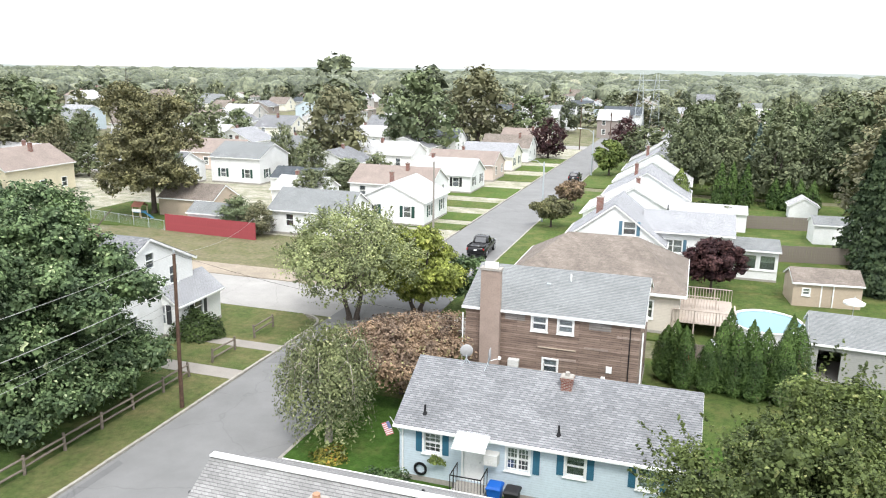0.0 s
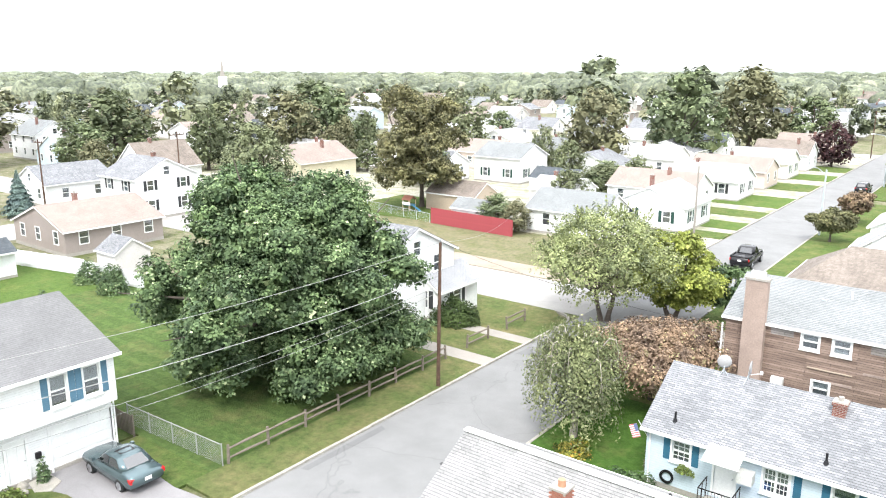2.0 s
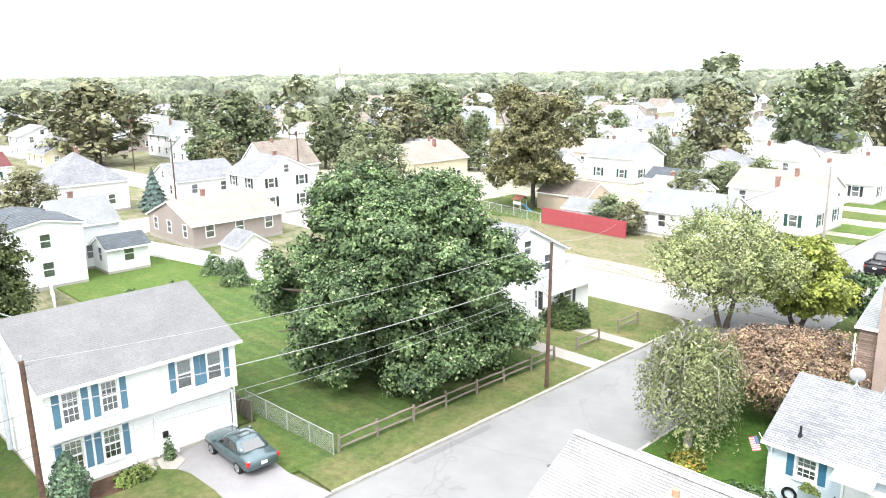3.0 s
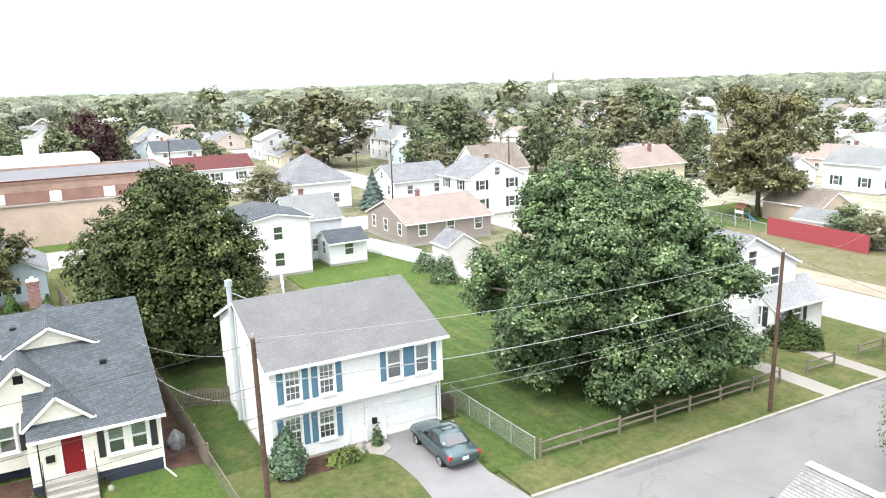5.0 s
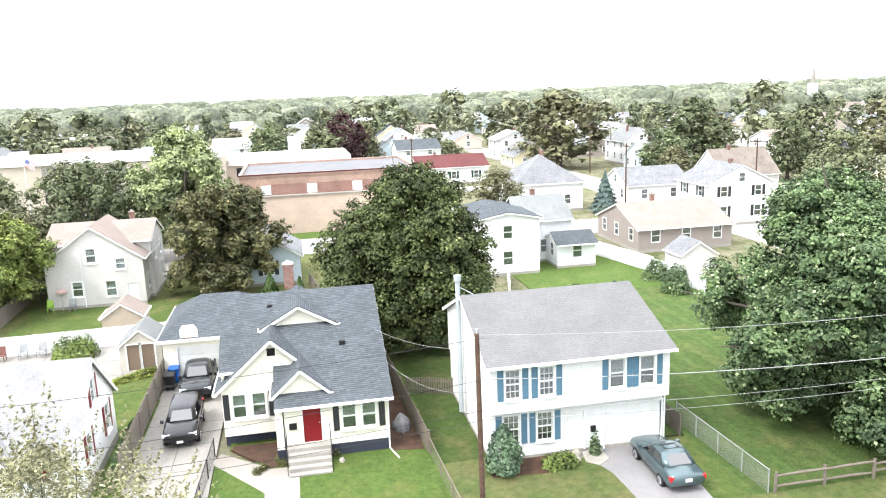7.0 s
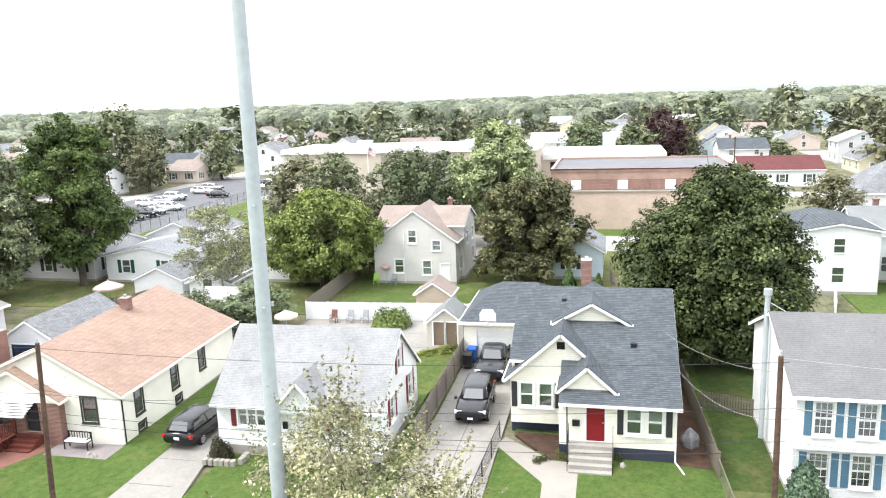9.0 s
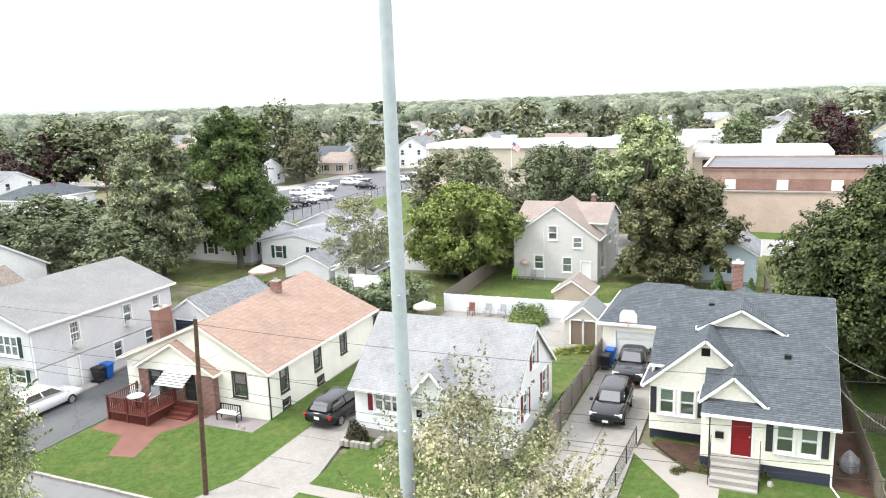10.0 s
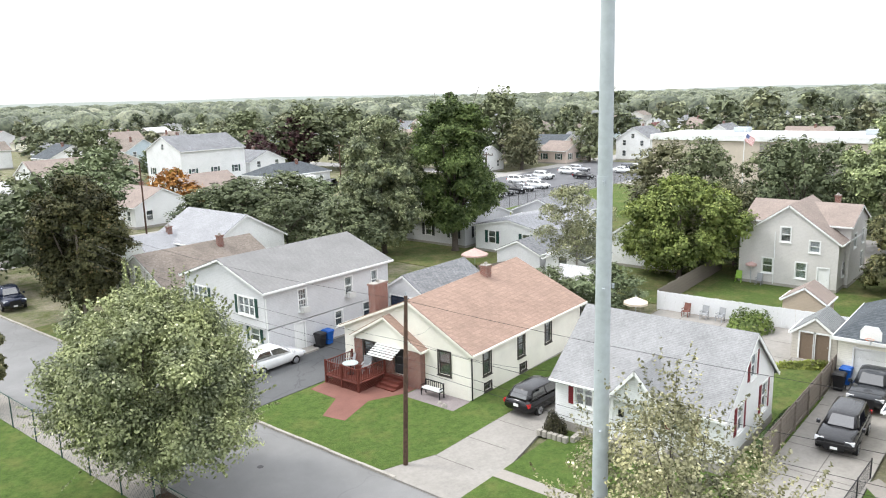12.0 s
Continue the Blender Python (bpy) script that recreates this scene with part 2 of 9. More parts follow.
# ---- mesh helpers ----
def bx(bm, x0, y0, z0, x1, y1, z1):
    v = [bm.verts.new(p) for p in ((x0, y0, z0), (x1, y0, z0), (x1, y1, z0), (x0, y1, z0), (x0, y0, z1), (x1, y0, z1), (x1, y1, z1), (x0, y1, z1))]
    for f in ((3, 2, 1, 0), (4, 5, 6, 7), (0, 1, 5, 4), (1, 2, 6, 5), (2, 3, 7, 6), (3, 0, 4, 7)):
        bm.faces.new([v[i] for i in f])
    return v


def beam(bm, a, b, w, h):
    """A square bar from a to b."""
    a, b = Vector(a), Vector(b)
    d = (b - a).normalized()
    s = d.cross(Vector((0, 0, 1)))
    s = s.normalized() if s.length > 1e-4 else Vector((1, 0, 0))
    u = s.cross(d).normalized()
    v = [bm.verts.new(p + s * i * w / 2 + u * j * h / 2) for p in (a, b) for i, j in ((-1, -1), (1, -1), (1, 1), (-1, 1))]
    for f in ((3, 2, 1, 0), (4, 5, 6, 7), (0, 1, 5, 4), (1, 2, 6, 5), (2, 3, 7, 6), (3, 0, 4, 7)):
        bm.faces.new([v[i] for i in f])


def tube(bm, pts, radii, sides=8, cap=True):
    rings = []
    pts = [Vector(p) for p in pts]
    for i, p in enumerate(pts):
        d = (pts[min(i + 1, len(pts) - 1)] - pts[max(i - 1, 0)]).normalized()
        s = d.cross(Vector((0.3, 0.9, 0.1)) if abs(d.z) > 0.9 else Vector((0, 0, 1))).normalized()
        u = s.cross(d)
        rings.append([bm.verts.new(p + (s * math.cos(a) + u * math.sin(a)) * radii[i]) for a in [2 * math.pi * k / sides for k in range(sides)]])
    for r0, r1 in zip(rings, rings[1:]):
        for k in range(sides):
            bm.faces.new((r0[k], r0[(k + 1) % sides], r1[(k + 1) % sides], r1[k]))
    if cap:
        bm.faces.new([bm.verts.new(v.co) for v in rings[0][::-1]])
        bm.faces.new([bm.verts.new(v.co) for v in rings[-1]])


def prism(bm, poly, n0, n1, put):
    """A polygon of (u, z) given depth n0..n1, its corners put into place by put(u, n, z)."""
    a = [bm.verts.new(put(u, n0, z)) for u, z in poly]
    b = [bm.verts.new(put(u, n1, z)) for u, z in poly]
    k = len(poly)
    bm.faces.new(a)
    bm.faces.new(b[::-1])
    for i in range(k):
        bm.faces.new((a[i], b[i], b[(i + 1) % k], a[(i + 1) % k]))


def mesh_of(name, bm, material, smooth=False):
    me = bpy.data.meshes.new(name)
    bmesh.ops.recalc_face_normals(bm, faces=bm.faces)
    bm.to_mesh(me)
    bm.free()
    me.materials.append(material)
    if smooth:
        me.shade_smooth()
    return me


def part(name, bm, material, parent, label="", smooth=False):
    me = bm if isinstance(bm, bpy.types.Mesh) else mesh_of(name, bm, material, smooth)
    ob = new(name, me)
    ob.parent = parent
    if label:
        tagged(ob, label)
    return ob


def thing(name, x, y, z, label, category, group="", kind="", turn=0.0):
    ob = new(name)
    ob.matrix_basis = pose(x, y, z, 0, 0, turn)
    ob.empty_display_size = 0.2
    return tagged(ob, label, category, group, kind)


def solid(name, bm, material, label, category, group="", kind="", smooth=False):
    return tagged(new(name, mesh_of(name, bm, material, smooth)), label, category, group, kind)


def slab(name, pts, z0, z1, material, label, category, kind="structure"):
    bm = bmesh.new()
    prism(bm, pts, z0, z1, lambda u, n, z: (u, z, n))
    return solid(name, bm, material, label, category, kind=kind)


def box_part(name, house, a, material, label=""):
    bm = bmesh.new()
    bx(bm, *a)
    return part(name, bm, material, house, label)


def rect(x0, y0, x1, y1):
    return [(x0, y0), (x1, y0), (x1, y1), (x0, y1)]


# ---- houses ----
def face_put(face, wx, wy, ox=0.0, oy=0.0):
    """Places (u to the right seen from outside, n outwards, z) of a wall into the house."""
    if face == "E":
        return lambda u, n, z: (ox + wx / 2 + n, oy + u, z)
    if face == "W":
        return lambda u, n, z: (ox - wx / 2 - n, oy - u, z)
    if face == "N":
        return lambda u, n, z: (ox - u, oy + wy / 2 + n, z)
    return lambda u, n, z: (ox + u, oy - wy / 2 - n, z)


TURN = {"S": 0, "E": 90, "N": 180, "W": 270}


def clip(poly, a, b, c):
    """The part of poly where a*u + b*z <= c."""
    out = []
    for (u0, z0), (u1, z1) in zip(poly, poly[1:] + poly[:1]):
        d0, d1 = a * u0 + b * z0 - c, a * u1 + b * z1 - c
        if d0 <= 1e-9:
            out.append((u0, z0))
        if (d0 < -1e-9 and d1 > 1e-9) or (d0 > 1e-9 and d1 < -1e-9):
            k = d0 / (d0 - d1)
            out.append((u0 + (u1 - u0) * k, z0 + (z1 - z0) * k))
    return out


def wall_face(bm, put, half, z0, top, lines, holes, thick=0.15):
    us = sorted({-half, half, *[h[0] - h[2] / 2 for h in holes], *[h[0] + h[2] / 2 for h in holes]})
    zs = sorted({z0, top, *[h[1] for h in holes], *[h[1] + h[3] for h in holes]})
    for u0, u1 in zip(us, us[1:]):
        for a, b in zip(zs, zs[1:]):
            mu, mz = (u0 + u1) / 2, (a + b) / 2
            if any(abs(mu - h[0]) < h[2] / 2 and h[1] < mz < h[1] + h[3] for h in holes):
                continue
            poly = rect(u0, a, u1, b)
            for ln in lines:
                poly = clip(poly, *ln)
                if len(poly) < 3:
                    break
            if len(poly) >= 3:
                prism(bm, poly, -thick, 0.0, put)


FRAMES = {}


def window_mesh(w, h, style, material):
    key = (round(w, 2), round(h, 2), style, material.name)
    if key in FRAMES:
        return FRAMES[key]
    bm, c = bmesh.new(), 0.09
    for a in ((-w / 2 - c, 0, -c, w / 2 + c, 0.045, 0.0), (-w / 2 - c, 0, h, w / 2 + c, 0.045, h + c), (-w / 2 - c, 0, 0, -w / 2, 0.045, h), (w / 2, 0, 0, w / 2 + c, 0.045, h)):
        bx(bm, *[v if k not in (1, 4) else -v for k, v in enumerate(a)])
    lights = {"double": 1, "pair": 2, "triple": 3, "grid": 1, "pairgrid": 2, "picture": 1}[style]
    step = w / lights
    for i in range(lights):
        x = -w / 2 + i * step
        if i:
            bx(bm, x - 0.05, 0.0, 0, x + 0.05, 0.05, h)
        for a, b, n in ((0, h / 2, 0.045), (h / 2, h, 0.03)):
            if style == "picture":
                a, b = (0, h) if a == 0 else (h, h)
                if a == b:
                    continue
            s = 0.045
            bx(bm, x, n, a, x + step, n + 0.03, a + s)
            bx(bm, x, n, b - s, x + step, n + 0.03, b)
            bx(bm, x, n, a, x + s, n + 0.03, b)
            bx(bm, x + step - s, n, a, x + step, n + 0.03, b)
            if "grid" in style:
                for k in (1, 2):
                    bx(bm, x + step * k / 3 - 0.012, n, a, x + step * k / 3 + 0.012, n + 0.02, b)
                bx(bm, x, n, (a + b) / 2 - 0.012, x + step, n + 0.02, (a + b) / 2 + 0.012)
    fm = mesh_of("window_frame", bm, material)
    bm = bmesh.new()
    bx(bm, -w / 2 - c - 0.03, -0.09, -c - 0.04, w / 2 + c + 0.03, 0.0, -c)
    sm = mesh_of("sill", bm, material)
    bm = bmesh.new()
    bx(bm, -w / 2, 0.06, 0, w / 2, 0.066, h)
    pm = mesh_of("pane", bm, GLASS)
    FRAMES[key] = (fm, sm, pm)
    return FRAMES[key]


def shutter_mesh(h, material):
    key = ("shutter", round(h, 2), material.name)
    if key not in FRAMES:
        bm = bmesh.new()
        bx(bm, -0.15, -0.03, 0, 0.15, 0, h)
        for a, b in ((0.06, h / 2 - 0.04), (h / 2 + 0.04, h - 0.06)):
            k = max(3, int((b - a) / 0.09))
            for i in range(k):
                z = a + (b - a) * i / k
                bx(bm, -0.11, -0.042, z, 0.11, -0.03, z + (b - a) / k * 0.6)
        FRAMES[key] = mesh_of("shutter", bm, material)
    return FRAMES[key]


BLIND_RNG = random.Random(5)


def window(house, face, wx, wy, ox, oy, u, z, w, h, style="double", shutters=None, trim=WHITE, blind=None, detail=True):
    put = face_put(face, wx, wy, ox, oy)
    if not detail:
        key = ("far", round(w, 1), round(h, 1), shutters and shutters.name)
        if key not in FRAMES:
            bm, c = bmesh.new(), 0.1
            for a in ((-w / 2 - c, -0.04, -c, w / 2 + c, 0, 0), (-w / 2 - c, -0.04, h, w / 2 + c, 0, h + c), (-w / 2 - c, -0.04, 0, -w / 2, 0, h), (w / 2, -0.04, 0, w / 2 + c, 0, h), (-w / 2, 0.02, h / 2 - 0.04, w / 2, 0.05, h / 2 + 0.04)):
                bx(bm, *a)
            k = len(bm.faces)
            bx(bm, -w / 2, 0.05, 0, w / 2, 0.056, h)
            j = len(bm.faces)
            # added backing sheet, stands in for the dim room
            bx(bm, -w / 2, 0.09, 0, w / 2, 0.1, h)
            i3 = len(bm.faces)
            if shutters:
                for q in (-1, 1):
                    bx(bm, q * (w / 2 + 0.31) - 0.2, -0.03, -0.05, q * (w / 2 + 0.31) + 0.2, 0, h + 0.05)
            for i, f in enumerate(bm.faces):
                f.material_index = 0 if i < k else 1 if i < j else 2 if i < i3 else 3
            FRAMES[key] = mesh_of("window", bm, trim)
            FRAMES[key].materials.append(GLASS)
            FRAMES[key].materials.append(ROOM_BACKING)
            if shutters:
                FRAMES[key].materials.append(shutters)
        ob = part("window", FRAMES[key], trim, house)
        ob.matrix_basis = Matrix.Translation(put(u, 0, z)) @ pose(0, 0, 0, 0, 0, TURN[face])
        return ob
    fm, sm, pm = window_mesh(w, h, style, trim)
    ob = part("window", fm, trim, house)
    ob.matrix_basis = Matrix.Translation(put(u, 0, z)) @ pose(0, 0, 0, 0, 0, TURN[face])
    part("pane", pm, GLASS, ob)
    part("sill", sm, trim, ob)
    share = BLIND_RNG.choice((0.3, 0.5, 0.6, 0.95)) if blind is None else blind
    if share:
        bm = bmesh.new()
        bx(bm, -w / 2, 0.11, h * (1 - share), w / 2, 0.12, h)
        part("blind", bm, BLIND, ob)
    # added sheet closes the opening and stands in for the room's dimness
    bm = bmesh.new()
    bx(bm, -w / 2, 0.13, 0, w / 2, 0.14, h)
    part("curtain", bm, ROOM_BACKING, ob)
    if shutters:
        me = shutter_mesh(h + 0.1, shutters)
        for s in (-1, 1):
            sh = part("shutter", me, shutters, ob)
            sh.matrix_basis = pose(s * (w / 2 + 0.09 + 0.16), -0.002, -0.05)
    return ob


def door(house, face, wx, wy, ox, oy, u, z, w, h, material, label="", lights=0):
    put = face_put(face, wx, wy, ox, oy)
    bm = bmesh.new()
    bx(bm, -w / 2 + 0.002, 0.05, 0, w / 2 - 0.002, 0.09, h - 0.002)
    for x in (-w / 4, w / 4):
        for a, b in ((0.15, 0.8), (1.0, h - 0.2)):
            bx(bm, x - w / 6, 0.035, a, x + w / 6, 0.05, b)
    ob = part("door", bm, material, house, label)
    ob.matrix_basis = Matrix.Translation(put(u, 0, z)) @ pose(0, 0, 0, 0, 0, TURN[face])
    bm = bmesh.new()
    for a in ((-w / 2 - 0.1, -0.04, 0, -w / 2, 0.0, h + 0.1), (w / 2, -0.04, 0, w / 2 + 0.1, 0, h + 0.1), (-w / 2, -0.04, h, w / 2, 0, h + 0.1)):
        bx(bm, *a)
    part("door_casing", bm, WHITE, ob)
    bm = bmesh.new()
    tube(bm, ((w / 2 - 0.08, 0.05, 1.0), (w / 2 - 0.08, -0.02, 1.0)), (0.03, 0.035), 8)
    part("knob", bm, ALLOY, ob)
    return ob


def garage_door(house, face, wx, wy, ox, oy, u, z, w, h, material):
    put = face_put(face, wx, wy, ox, oy)
    bm = bmesh.new()
    for r in range(4):
        bx(bm, -w / 2, 0.08, r * h / 4 + 0.008, w / 2, 0.11, (r + 1) * h / 4 - 0.008)
        for k in range(max(2, int(w / 0.6))):
            st = w / max(2, int(w / 0.6))
            bx(bm, -w / 2 + k * st + 0.07, 0.065, r * h / 4 + 0.09, -w / 2 + (k + 1) * st - 0.07, 0.08, (r + 1) * h / 4 - 0.09)
    ob = part("garage_door", bm, material, house)
    ob.matrix_basis = Matrix.Translation(put(u, 0, z)) @ pose(0, 0, 0, 0, 0, TURN[face])
    bm = bmesh.new()
    for a in ((-w / 2 - 0.1, -0.03, 0, -w / 2, 0.08, h + 0.1), (w / 2, -0.03, 0, w / 2 + 0.1, 0.08, h + 0.1), (-w / 2, -0.03, h, w / 2, 0.08, h + 0.1)):
        bx(bm, *a)
    part("door_casing", bm, WHITE, ob)


def roof_slab(bm, pts, t):
    """A sloping slab: four or three top corners, t thick measured downwards."""
    a = [bm.verts.new(p) for p in pts]
    b = [bm.verts.new((p[0], p[1], p[2] - t)) for p in pts]
    k = len(pts)
    bm.faces.new(a)
    bm.faces.new(b[::-1])
    for i in range(k):
        bm.faces.new((a[i], b[i], b[(i + 1) % k], a[(i + 1) % k]))


def volume(house, wx, wy, eave, ridge, axis, wallmat, roofmat, ox=0.0, oy=0.0, z0=0.0, openings=(), over=0.35, rake=0.2, off=0.0,
           trim=WHITE, hip=0.0, base=0.3, basemat=None, skip="", detail=True, ridgecap=None, eave2=None, rakes=(-1, 1), frame_paint=None, skew=0.0):
    """One block of a house: walls with their openings, a gabled or hipped roof (hip: how far its ridge ends stand in), trim and a plinth.
    off moves the ridge across, skew turns it out of line by so much at its + end, eave2 is the eave's height on the far (+) side."""
    e2 = eave if eave2 is None else eave2
    half = (wy if axis == "x" else wx) / 2
    bm = bmesh.new()
    ends = "EW" if axis == "x" else "NS"
    for f in "NESW":
        if f in skip:
            continue
        put = face_put(f, wx, wy, ox, oy)
        long = (wy if f in "EW" else wx) / 2 - (0.15 if f in "NS" else 0.0)
        holes = [(o[1], o[2], o[3], o[4]) for o in openings if o[0] == f]
        if f in ends and not hip:
            s = 1 if f in "ES" else -1
            # from outside, u runs along +y on E and -y on W, along +x on S and -x on N
            lo, hi = (eave, e2) if s == 1 else (e2, eave)
            r = (off + skew * (1 if f in "EN" else -1)) * s
            lines = []
            for ue, ze in ((-half, lo), (half, hi)):
                k = (ridge - ze) / (r - ue)
                lines.append((-k, 1.0, ze - k * ue - 0.1))
            wall_face(bm, put, long, z0, ridge, lines, holes)
        else:
            top = eave if f in ("S" if axis == "x" else "W") else e2
            if hip:
                top = eave
            wall_face(bm, put, long, z0, top - 0.06, (), holes)
    bmesh.ops.remove_doubles(bm, verts=bm.verts, dist=1e-4)
    part("wall", bm, wallmat, house)
    if base:
        bm = bmesh.new()
        bx(bm, ox - wx / 2 - 0.02, oy - wy / 2 - 0.02, -0.1, ox + wx / 2 + 0.02, oy + wy / 2 + 0.02, z0 + 0.001 if z0 else base)
        part("foundation", bm, basemat or CONCRETE, house)
    if roofmat is not None:
        cover(house, wx, wy, eave, e2, ridge, axis, half, roofmat, ox, oy, over, rake, off, trim, hip, ridgecap, rakes, detail, skew)
    for o in openings:
        opening(house, wx, wy, ox, oy, o, frame_paint or trim, detail)


def cover(house, wx, wy, eave, e2, ridge, axis, half, roofmat, ox, oy, over, rake, off, trim, hip, ridgecap, rakes, detail, skew=0.0):
    bm, boards = bmesh.new(), []
    t = 0.14

    def at(a, c, z):
        return (ox + a, oy + c, z) if axis == "x" else (ox + c, oy + a, z)

    lo_rake, hi_rake = rake if isinstance(rake, tuple) else (rake, rake)
    reach = {-1: (wx if axis == "x" else wy) / 2 + lo_rake, 1: (wx if axis == "x" else wy) / 2 + hi_rake}
    if hip:
        L, W = (wx if axis == "x" else wy) / 2 + over, half + over
        k = (ridge - eave) / half
        ze = eave - k * over
        r = L - over - hip
        c = [at(-L, -W, ze), at(L, -W, ze), at(L, W, ze), at(-L, W, ze)]
        p, q = at(-r, 0, ridge), at(r, 0, ridge)
        roof_slab(bm, [c[0], c[1], q, p], t)
        roof_slab(bm, [c[2], c[3], p, q], t)
        roof_slab(bm, [c[1], c[2], q], t)
        roof_slab(bm, [c[3], c[0], p], t)
        for a, b in zip(c, c[1:] + c[:1]):
            boards.append(((a[0], a[1], a[2] - t * 0.6), (b[0], b[1], b[2] - t * 0.6), 0.06, 0.2))
        bs = bmesh.new()
        bx(bs, min(v[0] for v in c) + 0.05, min(v[1] for v in c) + 0.05, ze - t - 0.06, max(v[0] for v in c) - 0.05, max(v[1] for v in c) - 0.05, ze - t - 0.02)
        part("soffit", bs, trim, house)
    else:
        for s, ze0 in ((-1, eave), (1, e2)):
            run = half - s * off
            k = (ridge - ze0) / run
            ze = ze0 - k * over
            ce = s * (half + over)
            roof_slab(bm, [at(-reach[-1], ce, ze), at(reach[1], ce, ze), at(reach[1], off + skew, ridge), at(-reach[-1], off - skew, ridge)], t)
            boards.append((at(-reach[-1], ce + s * 0.04, ze - t * 0.55), at(reach[1], ce + s * 0.04, ze - t * 0.55), 0.08, 0.13))
            for e in rakes:
                boards.append((at(e * (reach[e] - 0.01), ce, ze - t * 0.95), at(e * (reach[e] - 0.01), off + e * skew, ridge - t * 0.95), 0.045, 0.14))
    part("roof", bm, roofmat, house)
    bt = bmesh.new()
    for k in boards:
        beam(bt, *k)
        if detail:
            part("fascia_board", bt, trim, house)
            bt = bmesh.new()
    if detail:
        bt.free()
    else:
        part("fascia", bt, trim, house)
    if ridgecap and not hip:
        bm = bmesh.new()
        beam(bm, at(-reach[-1], off, ridge + 0.02), at(reach[1], off, ridge + 0.02), 0.28, 0.07)
        part("ridge_vent", bm, ridgecap, house)


def opening(house, wx, wy, ox, oy, o, trim, detail):
    f, u, z, w, h = o[:5]
    kind = o[5] if len(o) > 5 else "double"
    extra = o[6] if len(o) > 6 else None
    if kind == "door":
        door(house, f, wx, wy, ox, oy, u, z, w, h, extra or WHITE)
    elif kind == "garage":
        garage_door(house, f, wx, wy, ox, oy, u, z, w, h, extra or WHITE)
    elif kind == "vent":
        put = face_put(f, wx, wy, ox, oy)
        bm = bmesh.new()
        for i in range(5):
            bx(bm, -w / 2, 0.03, h * i / 5, w / 2, 0.05, h * i / 5 + h * 0.12)
        bx(bm, -w / 2, 0.1, 0, w / 2, 0.11, h)
        v = part("vent", bm, extra or BLACK, house)
        v.matrix_basis = Matrix.Translation(put(u, 0, z)) @ pose(0, 0, 0, 0, 0, TURN[f])
    elif kind != "hole":
        window(house, f, wx, wy, ox, oy, u, z, w, h, kind, extra, trim, detail=detail)


def chimney(house, x, y, z0, z1, w=0.6, d=0.6, material=BRICK, cap=CONCRETE, flues=1):
    bm = bmesh.new()
    bx(bm, x - w / 2, y - d / 2, z0, x + w / 2, y + d / 2, z1 - 0.12)
    bx(bm, x - w / 2 - 0.05, y - d / 2 - 0.05, z1 - 0.12, x + w / 2 + 0.05, y + d / 2 + 0.05, z1)
    c = part("chimney", bm, material, house)
    bm = bmesh.new()
    for i in range(flues):
        px = x + (i - (flues - 1) / 2) * 0.3
        tube(bm, ((px, y, z1), (px, y, z1 + 0.2)), (0.12, 0.11), 8)
    bx(bm, x - w / 2, y - d / 2, z1, x + w / 2, y + d / 2, z1 + 0.04)
    part("flue", bm, cap, c)


def pipe(house, x, y, z, h=0.5, material=BLACK):
    bm = bmesh.new()
    tube(bm, ((x, y, z - 0.2), (x, y, z + h)), (0.05, 0.05), 8)
    tube(bm, ((x, y, z - 0.1), (x, y, z + 0.12)), (0.16, 0.06), 8)
    part("vent_pipe", bm, material, house)


# ---- trees ----
def mesh_quads(name, verts, quads, material, smooth=False):
    me = bpy.data.meshes.new(name)
    nv, nf = len(verts), len(quads)
    me.vertices.add(nv)
    me.vertices.foreach_set("co", np.asarray(verts, dtype=np.float32).ravel())
    me.loops.add(nf * 4)
    me.loops.foreach_set("vertex_index", np.asarray(quads, dtype=np.int32).ravel())
    me.polygons.add(nf)
    me.polygons.foreach_set("loop_start", np.arange(0, nf * 4, 4, dtype=np.int32))
    if smooth:
        me.polygons.foreach_set("use_smooth", np.ones(nf, dtype=bool))
    me.update(calc_edges=True)
    me.validate()
    me.materials.append(material)
    return me


def leaves(p, nrm, size, rng, slim=0.55, jitter=0.38):
    """Folded leaf sprays at the points p, facing about nrm."""
    k = len(p)
    nrm = nrm / (np.linalg.norm(nrm, axis=1)[:, None] + 1e-9) + rng.normal(0, jitter, (k, 3))
    nrm /= np.linalg.norm(nrm, axis=1)[:, None] + 1e-9
    t = np.cross(nrm, rng.normal(0, 1, (k, 3)))
    t /= np.linalg.norm(t, axis=1)[:, None] + 1e-9
    s = np.cross(nrm, t)
    z = (size * rng.uniform(0.6, 1.35, k))[:, None]
    a, c = p - t * z - nrm * z * 0.3, p + t * z - nrm * z * 0.3
    b, d = p + s * z * slim, p - s * z * slim
    v = np.stack([a, b, c, d], 1).reshape(-1, 3)
    return v, np.arange(4 * k).reshape(-1, 4)


